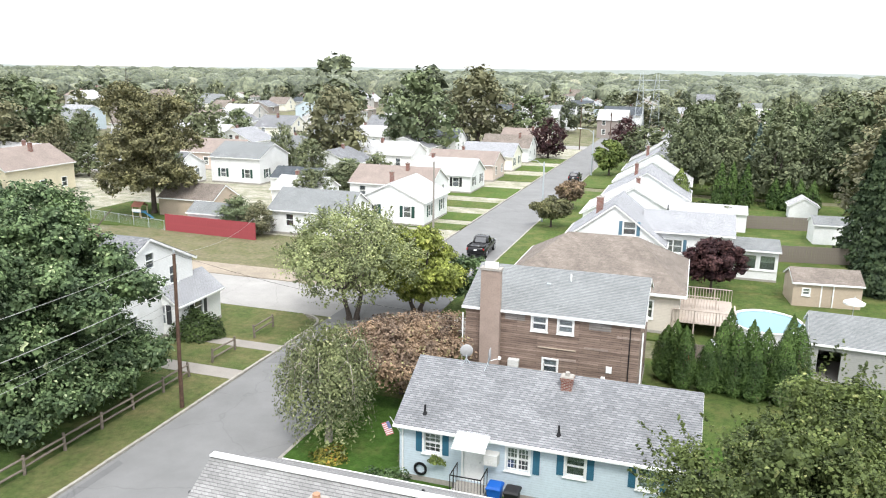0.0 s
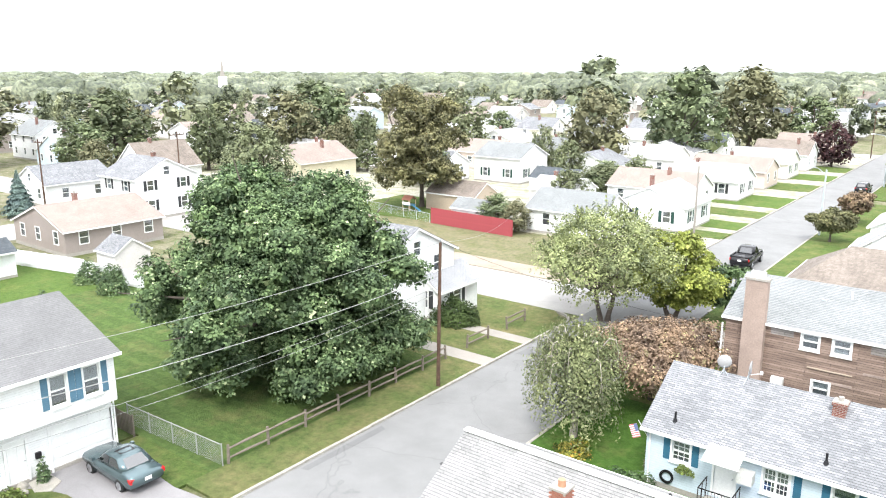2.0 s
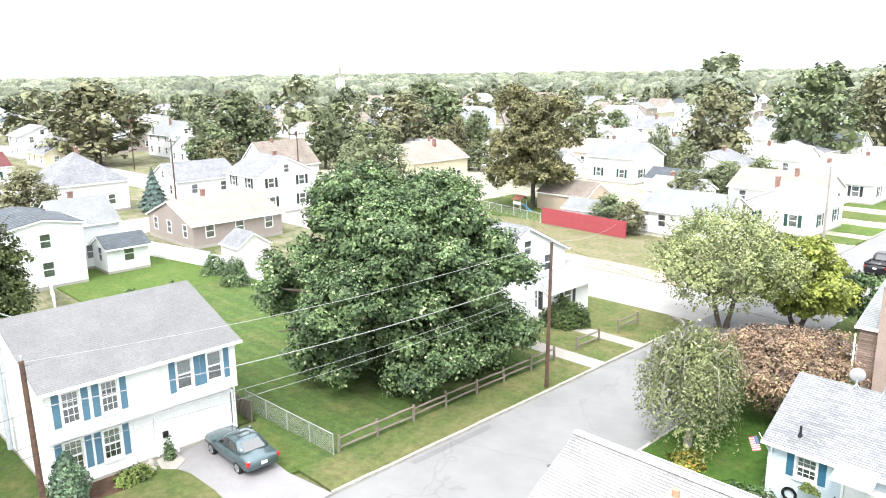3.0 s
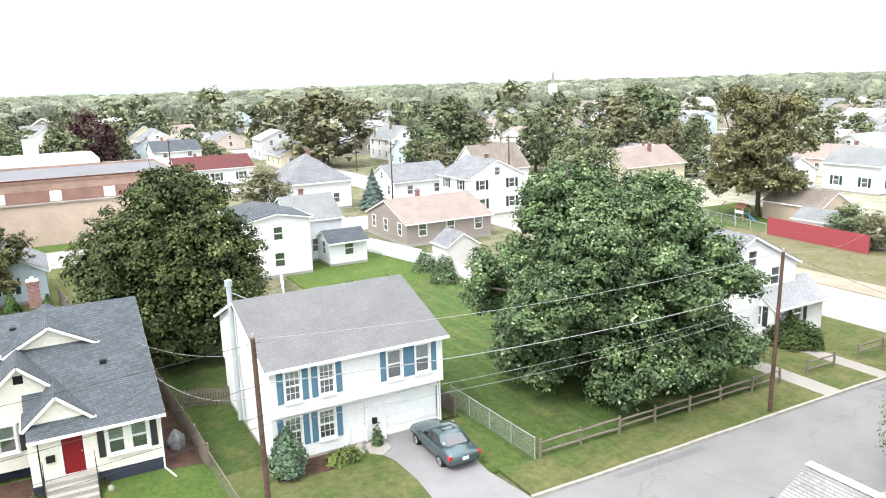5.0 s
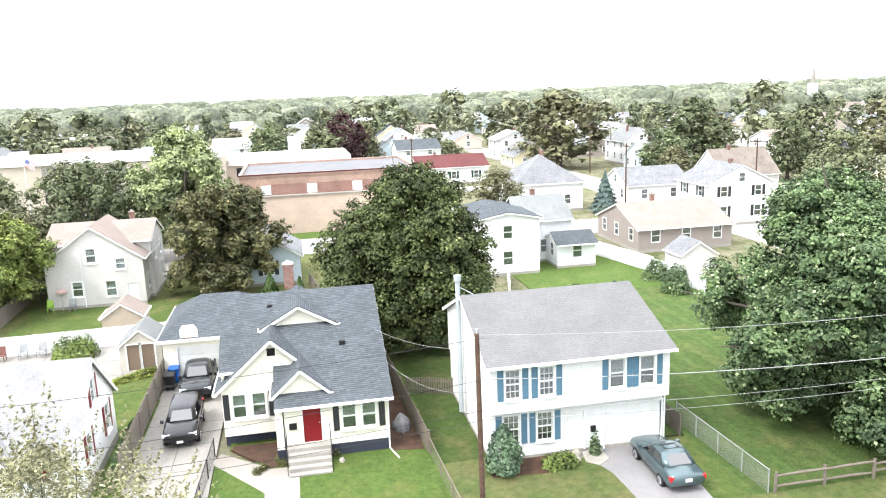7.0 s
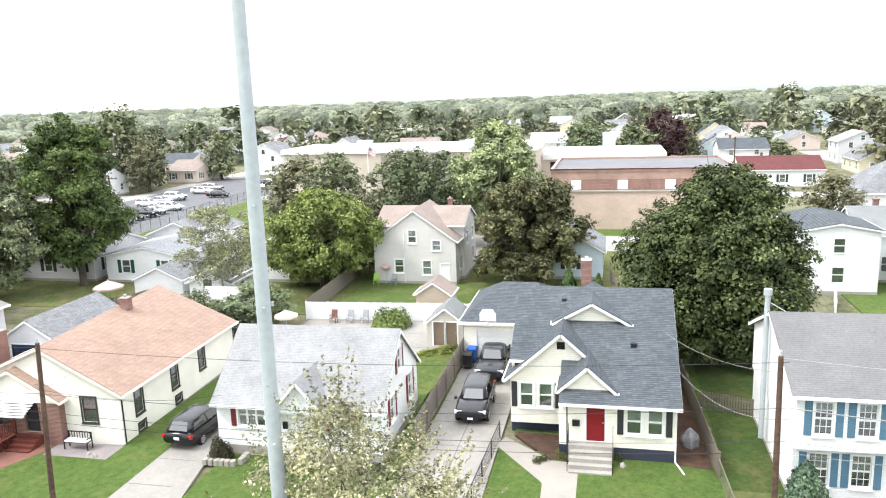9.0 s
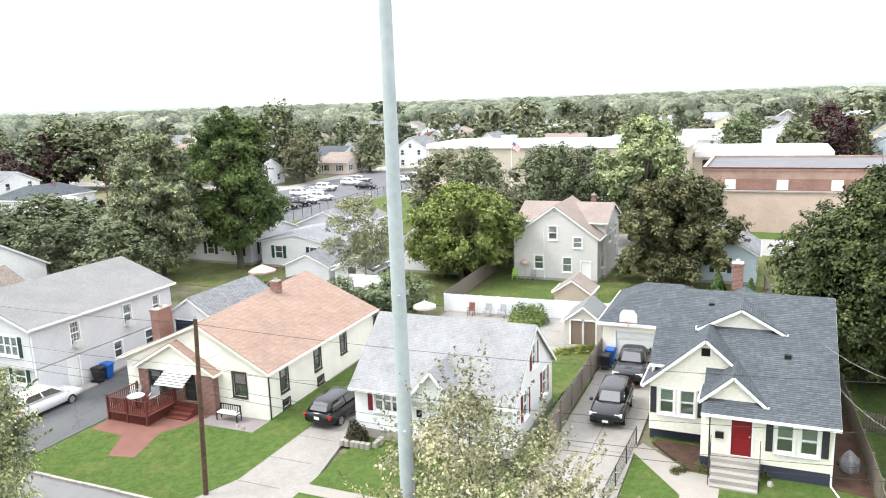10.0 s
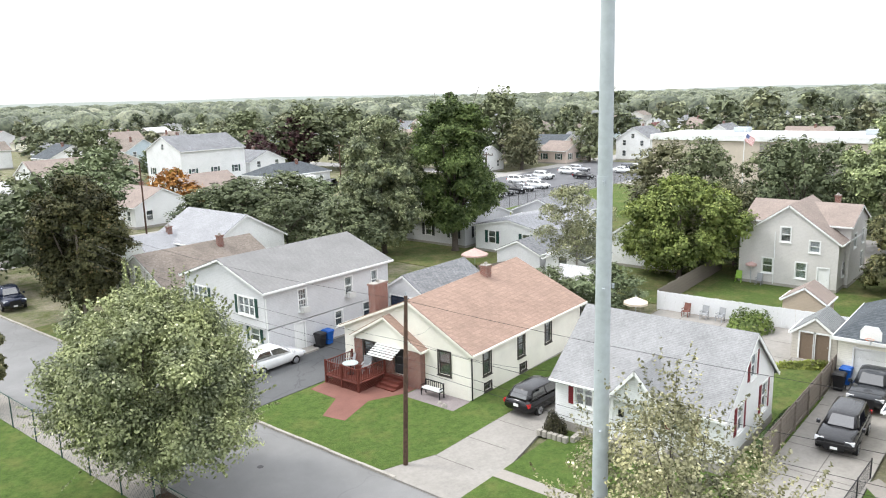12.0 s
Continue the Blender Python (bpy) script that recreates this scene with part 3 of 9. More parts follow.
def lobes(rng, r, h, z0, count, shape="round"):
    """Centres and sizes of a crown's boughs: r its half width, from z0 up over h. The outline swells and draws in round the trunk."""
    out = []
    p1, p2 = rng.uniform(0, 6.28, 2)
    for i in range(int(count * 0.72)):
        f = min(1.0, max(0.02, (i * 0.7548777 + 0.3) % 1.0 + rng.normal(0, 0.03)))
        a = 6.28319 * (i * 0.5698403) + rng.normal(0, 0.25)
        wide = {"round": math.sqrt(max(0.06, 1 - (1.9 * f - 0.9) ** 2)), "dome": math.sqrt(max(0.12, 1 - max(0.0, (f - 0.34) / 0.66) ** 2.2)) * (0.84 + 0.16 * min(1, f / 0.3)), "vase": 0.5 + 0.55 * math.sin(min(1.0, f * 1.2) * 1.9),
                "cone": 1.05 - f, "tall": 0.5 + 0.5 * math.sin(math.pi * min(1, f * 0.9 + 0.1)), "spread": 0.55 + 0.5 * f if f < 0.8 else 0.7}[shape]
        wide *= 1 + 0.16 * math.sin(2 * a + p1) + 0.1 * math.sin(3 * a + p2 + 4 * f)
        b = r * rng.uniform(0.2, 0.4) * (0.75 + 0.35 * (1 - f))
        k = math.sqrt(rng.uniform(0.4, 1.0))
        d = max(0.0, r * wide - 0.75 * b) * k
        tall = 1 - 0.1 * (0.5 + 0.5 * math.sin(a * 2 + p2)) * (d / r)
        out.append((np.array((d * math.cos(a), d * math.sin(a), z0 + b * 0.5 + (h - b * 1.2) * f * tall)), b))
    return out


def great_lobes(rng, r, h, z0, sub=13):
    """A broad old crown: great limbs' masses with deep gaps between, each set with boughs."""
    turn = rng.uniform(0, 6.28)
    great = [(0.0, 0.0, 0.62, 0.5), (0.0, 0.0, 0.3, 0.5)]
    for ring, f, d, b in ((6, 0.17, 0.66, 0.4), (6, 0.47, 0.66, 0.42), (5, 0.75, 0.4, 0.4)):
        for i in range(ring):
            a = turn + 6.283 * i / ring + f * 5 + rng.normal(0, 0.2)
            great.append((d * math.cos(a) * rng.uniform(0.85, 1.12), d * math.sin(a) * rng.uniform(0.85, 1.12), f + rng.normal(0, 0.04), b * rng.uniform(0.82, 1.15)))
    out = []
    for gx, gy, f, b in great:
        c, b = np.array((gx * r, gy * r, z0 + h * f)), b * r
        for i in range(sub):
            z = 1 - 1.55 * (i + 0.5) / sub
            a = i * 2.39996 + rng.uniform(0, 0.8)
            w = math.sqrt(max(0.0, 1 - z * z))
            p = c + np.array((w * math.cos(a), w * math.sin(a), z * 0.82)) * b * rng.uniform(0.6, 0.9)
            p[2] = min(z0 + h * 0.97, max(z0 + 0.3, p[2]))
            out.append((p, b * rng.uniform(0.3, 0.48)))
    return out


def crown_mesh(name, rng, bl, n, size, material, up=0.25, fill=0.45, core=0.22, flat=0.8, clumps=12, jitter=0.34, tufted=0.55, shoots=0, long=1.0):
    """A crown: leaves on the skin of every bough of bl, a share of them gathered in tufts, and larger sprays inside that keep the gaps dark."""
    cs, rs = np.array([b[0] for b in bl]), np.array([b[1] for b in bl])
    squash = np.array((1, 1, flat))
    k = len(bl)

    def ways(shape, under):
        d = rng.normal(0, 1, (*shape, 3))
        d /= np.linalg.norm(d, axis=-1)[..., None]
        flip = (d[..., 2] < -0.2) & (rng.random(shape) < under)
        d[flip, 2] *= -1
        return d

    def buried(p, own, share):
        e = np.zeros(len(p), dtype=bool)
        for i in range(k):
            f = (p - cs[i]) / squash
            e |= ((f * f).sum(1) < (share * rs[i]) ** 2) & (own != i)
        return e

    out = ways((k * clumps,), 0.75)
    own = np.repeat(np.arange(k), clumps)
    cc = cs[own] + out * (rs[own] * rng.uniform(0.6, 0.98, len(own)))[:, None] * squash
    cr = rs[own] * rng.uniform(0.16, 0.36, len(own))
    keep = ~buried(cc, own, 0.74) | (rng.random(len(cc)) < 0.15)
    cc, cr, out = cc[keep], cr[keep], out[keep]
    m = int(n * tufted)
    pick = rng.choice(len(cc), m, p=cr ** 2 / (cr ** 2).sum())
    d = ways((m,), 0.8) + out[pick] * 0.6
    p = cc[pick] + d * (cr[pick] * rng.uniform(max(fill, 0.4), 1.12, m))[:, None] * np.array((1, 1, 0.85))
    face = d + 0.4 * out[pick]
    # the skin of the boughs between the tufts
    w = int((n - m) * 2.2)
    own = rng.choice(k, w, p=rs ** 2 / (rs ** 2).sum())
    d = ways((w,), 0.7)
    skin = cs[own] + d * (rs[own] * rng.uniform(max(fill, 0.5), 1.04, w))[:, None] * squash
    keep = np.flatnonzero(~buried(skin, own, 0.8))[: n - m]
    p, face = np.concatenate([p, skin[keep]]), np.concatenate([face, d[keep]])
    p[:, 2] = np.maximum(p[:, 2], 0.3 if cs[:, 2].max() > 2 else 0.02)
    v, q = leaves(p, face + np.array((0, 0, 0.45 + up)), size, rng, 0.7, jitter)
    if shoots:
        # young shoots that stand out of the crown, set with leaves all along
        own = rng.choice(k, shoots, p=rs ** 2 / (rs ** 2).sum())
        way = cs[own] - cs.mean(0)
        way = way / (np.linalg.norm(way, axis=1)[:, None] + 0.1) * 0.7 + np.array((0, 0, 0.75)) + rng.normal(0, 0.3, (shoots, 3))
        way /= np.linalg.norm(way, axis=1)[:, None]
        foot = cs[own] + way * (rs[own] * 0.75)[:, None]
        span = long * rng.uniform(0.4, 1.0, shoots)
        at_ = rng.uniform(0, 1, (shoots, 34)) ** 0.9
        p = foot[:, None] + way[:, None] * (span[:, None] * at_)[:, :, None] + rng.normal(0, 0.07, (shoots, 34, 3)) * (1.2 - at_)[:, :, None]
        p = p.reshape(-1, 3)
        v2, q2 = leaves(p, rng.normal(0, 0.7, p.shape) + np.array((0, 0, 0.8)), size, rng, 0.6, 0.3)
        v, q = np.concatenate([v, v2]), np.concatenate([q, q2 + len(v)])
    if core:
        w = int(n * core)
        own = rng.choice(k, w, p=rs ** 2 / (rs ** 2).sum())
        inside = cs[own] + ways((w,), 0.0) * (rs[own] * rng.uniform(0.1, 0.72, w))[:, None] * squash
        v2, q2 = leaves(inside, rng.normal(0, 1, (w, 3)), size * 2.3, rng, 0.9, 0.4)
        v, q = np.concatenate([v, v2]), np.concatenate([q, q2 + len(v)])
    return mesh_quads(name, v, q, material)


def trunk_bm(rng, bl, base, r0, stem, limbs=9, lean=0.0, stems=1):
    bm = bmesh.new()
    for s in range(stems):
        a = 2 * math.pi * s / max(1, stems) + 0.6
        o = np.array((math.cos(a), math.sin(a), 0)) * (r0 * 1.4 if stems > 1 else 0)
        fork = np.array((lean + o[0] * 2.5, o[1] * 2.5, stem))
        tube(bm, (o - (0, 0, 0.15), o * 1.1 + (0, 0, 0.4), (o + fork) / 2, fork), (r0 * 1.5, r0, r0 * 0.85, r0 * 0.7), 9)
        order = rng.permutation(len(bl))[: max(3, limbs // stems)]
        for k in order:
            c = bl[k][0]
            mid = fork * 0.5 + c * 0.5 + rng.normal(0, 0.06, 3) * np.linalg.norm(c - fork)
            mid[2] += 0.12 * np.linalg.norm(c - fork) * 0.5
            tube(bm, (fork * 0.98, mid, c, c + (c - mid) * 0.5), (r0 * 0.5, r0 * 0.32, r0 * 0.14, r0 * 0.05), 6)
    return bm


def tree(x, y, h, r, label, material, n=9000, size=0.2, stem=None, z0=None, seed=1, shape="round", boughs=40, r0=None, limbs=9, stems=1, name="tree", category="tree", bark=BARK, turn=0.0, fill=0.45, core=0.22, clumps=12, tufted=0.55, shoots=0, long=1.0):
    rng = np.random.default_rng(seed)
    n, size = int(n * 1.3), size * 0.8
    stem = h * 0.25 if stem is None else stem
    z0 = h * 0.15 if z0 is None else z0
    bl = great_lobes(rng, r, h - z0, z0) if shape == "great" else lobes(rng, r, h - z0 - r * 0.15, z0, boughs, shape)
    ob = thing(name, x, y, 0, label, category, turn=turn)
    part("trunk", trunk_bm(rng, bl, 0, r0 or h * 0.018 + 0.05, stem, limbs, 0.0, stems), bark, ob, smooth=True)
    part("crown", crown_mesh("crown", rng, bl, n, size, material, fill=fill, core=core, clumps=clumps, tufted=tufted, shoots=shoots, long=long), material, ob)
    return ob


def cone_tree(x, y, h, r, label, material, n=4000, size=0.12, seed=1, power=1.0, z0=0.15, name="conifer", category="tree", layers=0):
    """A conifer or a clipped cedar: foliage on a tapering body round a straight trunk."""
    rng = np.random.default_rng(seed)
    f = rng.power(1.6, n)
    f = 1 - f
    a = rng.uniform(0, 2 * math.pi, n)
    prof = np.clip(1 - f, 0, 1) ** power if power <= 1 else (1 - f ** power)
    prof = prof * (0.55 + 0.45 * np.clip(f * 8, 0, 1))
    rr = r * prof * rng.uniform(0.7, 1.06, n) * (1 + 0.13 * np.sin(a * 3 + f * 9) + 0.07 * np.sin(a * 7 - f * 20))
    z = z0 + (h - z0) * f
    if layers:
        saw = (f * layers) % 1.0
        rr *= 1.1 - 0.5 * saw
        z -= 0.12 * rr
    p = np.stack([rr * np.cos(a), rr * np.sin(a), np.maximum(z, 0.08)], 1)
    d = np.stack([np.cos(a), np.sin(a), np.full(n, 0.5)], 1)
    v, q = leaves(p, d, size, rng, 0.5)
    ob = thing(name, x, y, 0, label, category)
    bm = bmesh.new()
    tube(bm, ((0, 0, -0.1), (0, 0, h * 0.5), (0, 0, h * 0.93)), (r * 0.1 + 0.05, r * 0.06 + 0.03, 0.015), 7)
    part("trunk", bm, BARK, ob, smooth=True)
    part("crown", mesh_quads("crown", v, q, material), material, ob)
    return ob


def shrub(x, y, h, r, label, material, n=1200, size=0.09, seed=1, ry=None, name="shrub", category="shrub", turn=0.0, square=False):
    rng = np.random.default_rng(seed)
    d = rng.normal(0, 1, (n, 3))
    d /= np.linalg.norm(d, axis=1)[:, None]
    d[:, 2] = np.abs(d[:, 2])
    if square:
        d = np.sign(d) * np.abs(d) ** 0.45
        d /= np.maximum(np.abs(d).max(1), 0.8)[:, None]
    k = rng.uniform(0.72, 1.05, n) * (1 + 0.12 * np.sin(d[:, 0] * 5 + seed) + 0.1 * np.sin(d[:, 1] * 6 + 2 * seed))
    p = d * k[:, None] * np.array((r, ry or r, h))
    p[:, 2] = np.maximum(p[:, 2], 0.03)
    v, q = leaves(p, d + np.array((0, 0, 0.4)), size, rng, 0.6)
    ob = thing(name, x, y, 0, label, category, turn=turn)
    part("leaves", mesh_quads("leaves", v, q, material), material, ob)
    bm = bmesh.new()
    for i in range(5):
        a = i * 1.26
        tube(bm, ((0, 0, -0.05), (r * 0.3 * math.cos(a), (ry or r) * 0.3 * math.sin(a), h * 0.4), (r * 0.55 * math.cos(a), (ry or r) * 0.55 * math.sin(a), h * 0.75)), (0.035, 0.025, 0.01), 5)
    part("stems", bm, BARK, ob)
    return ob


# ---- vehicles ----
def loft(bm, rings, close=True):
    rs = [[bm.verts.new(p) for p in r] for r in rings]
    k = len(rs[0])
    for a, b in zip(rs, rs[1:]):
        for i in range(k):
            bm.faces.new((a[i], a[(i + 1) % k], b[(i + 1) % k], b[i]))
    if close:
        bm.faces.new(rs[0][::-1])
        bm.faces.new(rs[-1])


def car(x, y, turn, label, paint, kind="sedan", name="car", group="", roofglass=False):
    """Nose towards +x before the turn. Stations give the height of the bonnet, belt and boot along the length."""
    L, W, spec, cab, wb, rw = {
        "sedan": (4.55, 1.78, ((0, 0.55, 0.72), (0.05, 0.4, 0.82), (0.27, 0.3, 0.95), (0.5, 0.28, 0.98), (0.8, 0.28, 1.02), (0.96, 0.34, 1.0), (1.0, 0.5, 0.9)), ((0.29, 0.95, 0.44, 1.42), (0.86, 1.02, 0.7, 1.44)), 2.6, 0.32),
        "suv": (4.6, 1.85, ((0, 0.55, 0.9), (0.05, 0.42, 1.02), (0.26, 0.35, 1.1), (0.5, 0.32, 1.12), (0.8, 0.32, 1.15), (0.96, 0.38, 1.12), (1.0, 0.55, 1.0)), ((0.25, 1.08, 0.4, 1.66), (0.985, 1.1, 0.9, 1.68)), 2.66, 0.36),
        "wagon": (4.75, 1.82, ((0, 0.5, 0.8), (0.05, 0.4, 0.92), (0.27, 0.32, 1.0), (0.5, 0.3, 1.02), (0.8, 0.3, 1.05), (0.96, 0.36, 1.05), (1.0, 0.5, 0.95)), ((0.27, 1.0, 0.42, 1.58), (0.98, 1.05, 0.88, 1.58)), 2.74, 0.34),
        "hatch": (4.6, 1.78, ((0, 0.5, 0.68), (0.05, 0.36, 0.8), (0.22, 0.28, 0.96), (0.5, 0.26, 1.0), (0.8, 0.28, 1.04), (0.96, 0.34, 1.1), (1.0, 0.5, 1.0)), ((0.2, 0.93, 0.42, 1.55), (0.985, 1.1, 0.82, 1.55)), 2.75, 0.32),
        "pickup": (5.6, 1.95, ((0, 0.6, 1.0), (0.04, 0.5, 1.12), (0.26, 0.42, 1.18), (0.5, 0.4, 1.2), (0.62, 0.4, 1.2), (0.97, 0.45, 1.22), (1.0, 0.55, 1.15)), ((0.27, 1.16, 0.36, 1.85), (0.63, 1.18, 0.58, 1.87)), 3.5, 0.4),
    }[kind]
    ob = thing(name, x, y, 0, label, "pickup truck" if kind == "pickup" else "car", group, turn=turn)
    bm = bmesh.new()
    rings = []
    for f, lo, hi in spec:
        px = L / 2 - f * L
        w = W / 2 * (0.86 if f in (0, 1) else 0.96 if f < 0.08 or f > 0.94 else 1.0)
        rings.append([(px, s * a * w, z) for s, a, z in ((-1, 0.8, lo), (-1, 0.98, lo + 0.08), (-1, 1.0, (lo + hi) / 2), (-1, 0.96, hi - 0.09), (-1, 0.82, hi), (0, 0, hi + 0.035), (1, 0.82, hi), (1, 0.96, hi - 0.09), (1, 1.0, (lo + hi) / 2), (1, 0.98, lo + 0.08), (1, 0.8, lo))])
    loft(bm, rings)
    if kind == "pickup":
        bm2 = bmesh.new()
        bx(bm2, L / 2 - 0.96 * L, -W * 0.38, 1.2, L / 2 - 0.66 * L, W * 0.38, 1.235)
        part("bed_liner", bm2, BLACK, ob)
        for s in (-1, 1):
            bx(bm, L / 2 - 0.985 * L, s * W * 0.44 - 0.05, 1.15, L / 2 - 0.64 * L, s * W * 0.44 + 0.05, 1.36)
        bx(bm, L / 2 - 0.99 * L, -W * 0.44, 1.15, L / 2 - 0.975 * L, W * 0.44, 1.36)
    (f0, b0, f1, t0), (g0, b1, g1, t1) = cab
    X = lambda f: L / 2 - f * L
    wb_, wt = W / 2 * 0.9, W / 2 * 0.7

    def cabin(k, inset=0.0, rise=0.0):
        """Plan of the cabin at the share k of its height, nose first, anticlockwise."""
        xf, xr, w = X(f0 + (f1 - f0) * k) - inset, X(g0 + (g1 - g0) * k) + inset, wb_ + (wt - wb_) * k - inset
        zf, zr = b0 - 0.05 + (t0 - b0 + 0.05) * k + rise, b1 - 0.05 + (t1 - b1 + 0.05) * k + rise
        return [(xf, 0.72 * w, zf), (xf - 0.2, w, zf), ((xf + xr) / 2, w * 1.03, max(zf, zr)), (xr + 0.2, w, zr), (xr, 0.72 * w, zr),
                (xr, -0.72 * w, zr), (xr + 0.2, -w, zr), ((xf + xr) / 2, -w * 1.03, max(zf, zr)), (xf - 0.2, -w, zf), (xf, -0.72 * w, zf)]

    # the roof and its pillars belong to the body
    loft(bm, [cabin(0.0), cabin(0.5), cabin(0.9), cabin(0.97, 0.05), cabin(1.0, 0.14, 0.015), cabin(1.0, 0.4, 0.04)])
    bmesh.ops.bevel(bm, geom=[e for e in bm.edges if e.is_manifold and e.calc_face_angle(0) > 0.6], offset=0.03, segments=2, affect="EDGES")
    part("body", bm, paint, ob, smooth=True)
    bm = bmesh.new()
    lower, upper = cabin(0.2), cabin(0.86)

    def pane(i, j, u, v):
        """Glass between two corners of the cabin, from share u to v of the edge, a little proud of the paint."""
        a, b, c, d = Vector(lower[i]), Vector(lower[j]), Vector(upper[j]), Vector(upper[i])
        q = [a.lerp(b, u), a.lerp(b, v), d.lerp(c, v), d.lerp(c, u)]
        n = (q[1] - q[0]).cross(q[3] - q[0]).normalized()
        if n.dot(q[0] - Vector((0, 0, 1.0))) < 0:
            n = -n
        loft(bm, [[p - n * 0.02 for p in q], [p + n * 0.012 for p in q]])

    pane(9, 0, 0.0, 1.0)
    part("windscreen", bm, CARGLASS, ob)
    bm = bmesh.new()
    pane(4, 5, 0.02, 0.98)
    part("rear_window", bm, CARGLASS, ob)
    for i in (1, 6):
        bm = bmesh.new()
        pane(i, i + 1, 0.04, 0.95)
        pane(i + 1, i + 2, 0.05, 0.96)
        part("side_glass", bm, CARGLASS, ob)
    if roofglass:
        bm = bmesh.new()
        bx(bm, X(f1) - 0.95, -0.36, t0 + 0.012, X(f1) - 0.42, 0.36, t0 + 0.05)
        part("sunroof", bm, BLACK, ob)
    wheel = None
    for sx in (1, -1):
        for s in (-1, 1):
            cx = sx * wb / 2 + 0.03
            if wheel is None:
                bm = bmesh.new()
                tube(bm, ((0, -0.11, 0), (0, -0.09, 0), (0, 0.09, 0), (0, 0.11, 0)), (rw * 0.9, rw, rw, rw * 0.9), 20)
                tm = mesh_of("tyre", bm, RUBBER)
                bm = bmesh.new()
                tube(bm, ((0, -0.125, 0), (0, 0.125, 0)), (rw * 0.3, rw * 0.3), 10)
                for j in range(5):
                    a = j * 2 * math.pi / 5
                    for yy in (-0.115, 0.115):
                        beam(bm, (0, yy, 0), (rw * 0.64 * math.cos(a), yy, rw * 0.64 * math.sin(a)), 0.02, 0.1)
                tube(bm, ((0, -0.112, 0), (0, 0.112, 0)), (rw * 0.62, rw * 0.62), 16)
                wheel = (tm, mesh_of("rim", bm, ALLOY))
            w = part("wheel", wheel[0], RUBBER, ob)
            w.matrix_basis = pose(cx, s * (W / 2 - 0.1), rw)
            part("rim", wheel[1], ALLOY, w)
    red, lens = surface("tail_lamp", (0.45, 0.02, 0.02), 0.2, 20, 2, 0.1, 0.0), surface("head_lamp", (0.7, 0.72, 0.75), 0.15, 20, 2, 0.1, 0.0)
    hi0, hi1 = spec[1][2], spec[-2][2]
    for s in (-1, 1):
        bm = bmesh.new()
        bx(bm, L / 2 - 0.22, s * W * 0.36 - 0.2, hi0 - 0.24, L / 2 - 0.02, s * W * 0.36 + 0.2, hi0 - 0.08)
        part("headlight", bm, lens, ob)
        bm = bmesh.new()
        bx(bm, -L / 2 + 0.01, s * W * 0.38 - 0.16, hi1 - 0.3, -L / 2 + 0.25, s * W * 0.38 + 0.17, hi1 - 0.1)
        part("tail_light", bm, red, ob)
        bm = bmesh.new()
        bx(bm, X(f0) - 0.3, s * (W / 2 + 0.08) - 0.08, b0, X(f0) - 0.14, s * (W / 2 + 0.08) + 0.08, b0 + 0.16)
        part("mirror", bm, paint, ob)
    bm = bmesh.new()
    bx(bm, L / 2 - 0.04, -0.45, 0.42, L / 2 + 0.01, 0.45, hi0 - 0.14)
    part("grille", bm, BLACK, ob)
    bm = bmesh.new()
    bx(bm, -L / 2 - 0.015, -0.16, hi1 - 0.36, -L / 2 + 0.02, 0.16, hi1 - 0.2)
    bx(bm, L / 2 - 0.01, -0.16, 0.45, L / 2 + 0.02, 0.16, 0.58)
    part("plate", bm, WHITE, ob)
    return ob


# ---- fences, poles, wires ----
def fence_run(name, a, b, label, material, h=1.8, board=0.14, gap=0.012, post=2.4, rails=2, group="", thick=0.025, cap=0.0, category="fence"):
    """Upright boards on posts from a to b: each a piece of its own."""
    a, b = Vector((*a, 0)), Vector((*b, 0))
    L, ang = (b - a).length, math.degrees(math.atan2(b.y - a.y, b.x - a.x))
    ob = thing(name, a.x, a.y, 0, label, category, group, turn=ang)
    n = max(1, round(L / (board + gap)))
    step = L / n
    bm = bmesh.new()
    bx(bm, -board / 2, -thick / 2, 0.05, board / 2, thick / 2, h)
    me = mesh_of("board", bm, material)
    rng = random.Random(int(abs(a.x * 7 + a.y * 13)))
    for i in range(n):
        p = part("board", me, material, ob)
        p.matrix_basis = pose((i + 0.5) * step, 0, rng.uniform(-0.02, 0.01), 0, rng.uniform(-0.5, 0.5), 0)
    bm = bmesh.new()
    bx(bm, -0.05, 0.014, -0.1, 0.05, 0.11, h + cap)
    pm = mesh_of("post", bm, material)
    k = max(1, round(L / post))
    for i in range(k + 1):
        p = part("post", pm, material, ob)
        p.matrix_basis = pose(L * i / k, 0, 0)
    for r in range(rails):
        bm = bmesh.new()
        z = 0.3 + (h - 0.55) * r / max(1, rails - 1)
        bx(bm, 0, 0.0135, z, L, 0.05, z + 0.09)
        part("rail", bm, material, ob)
    return ob


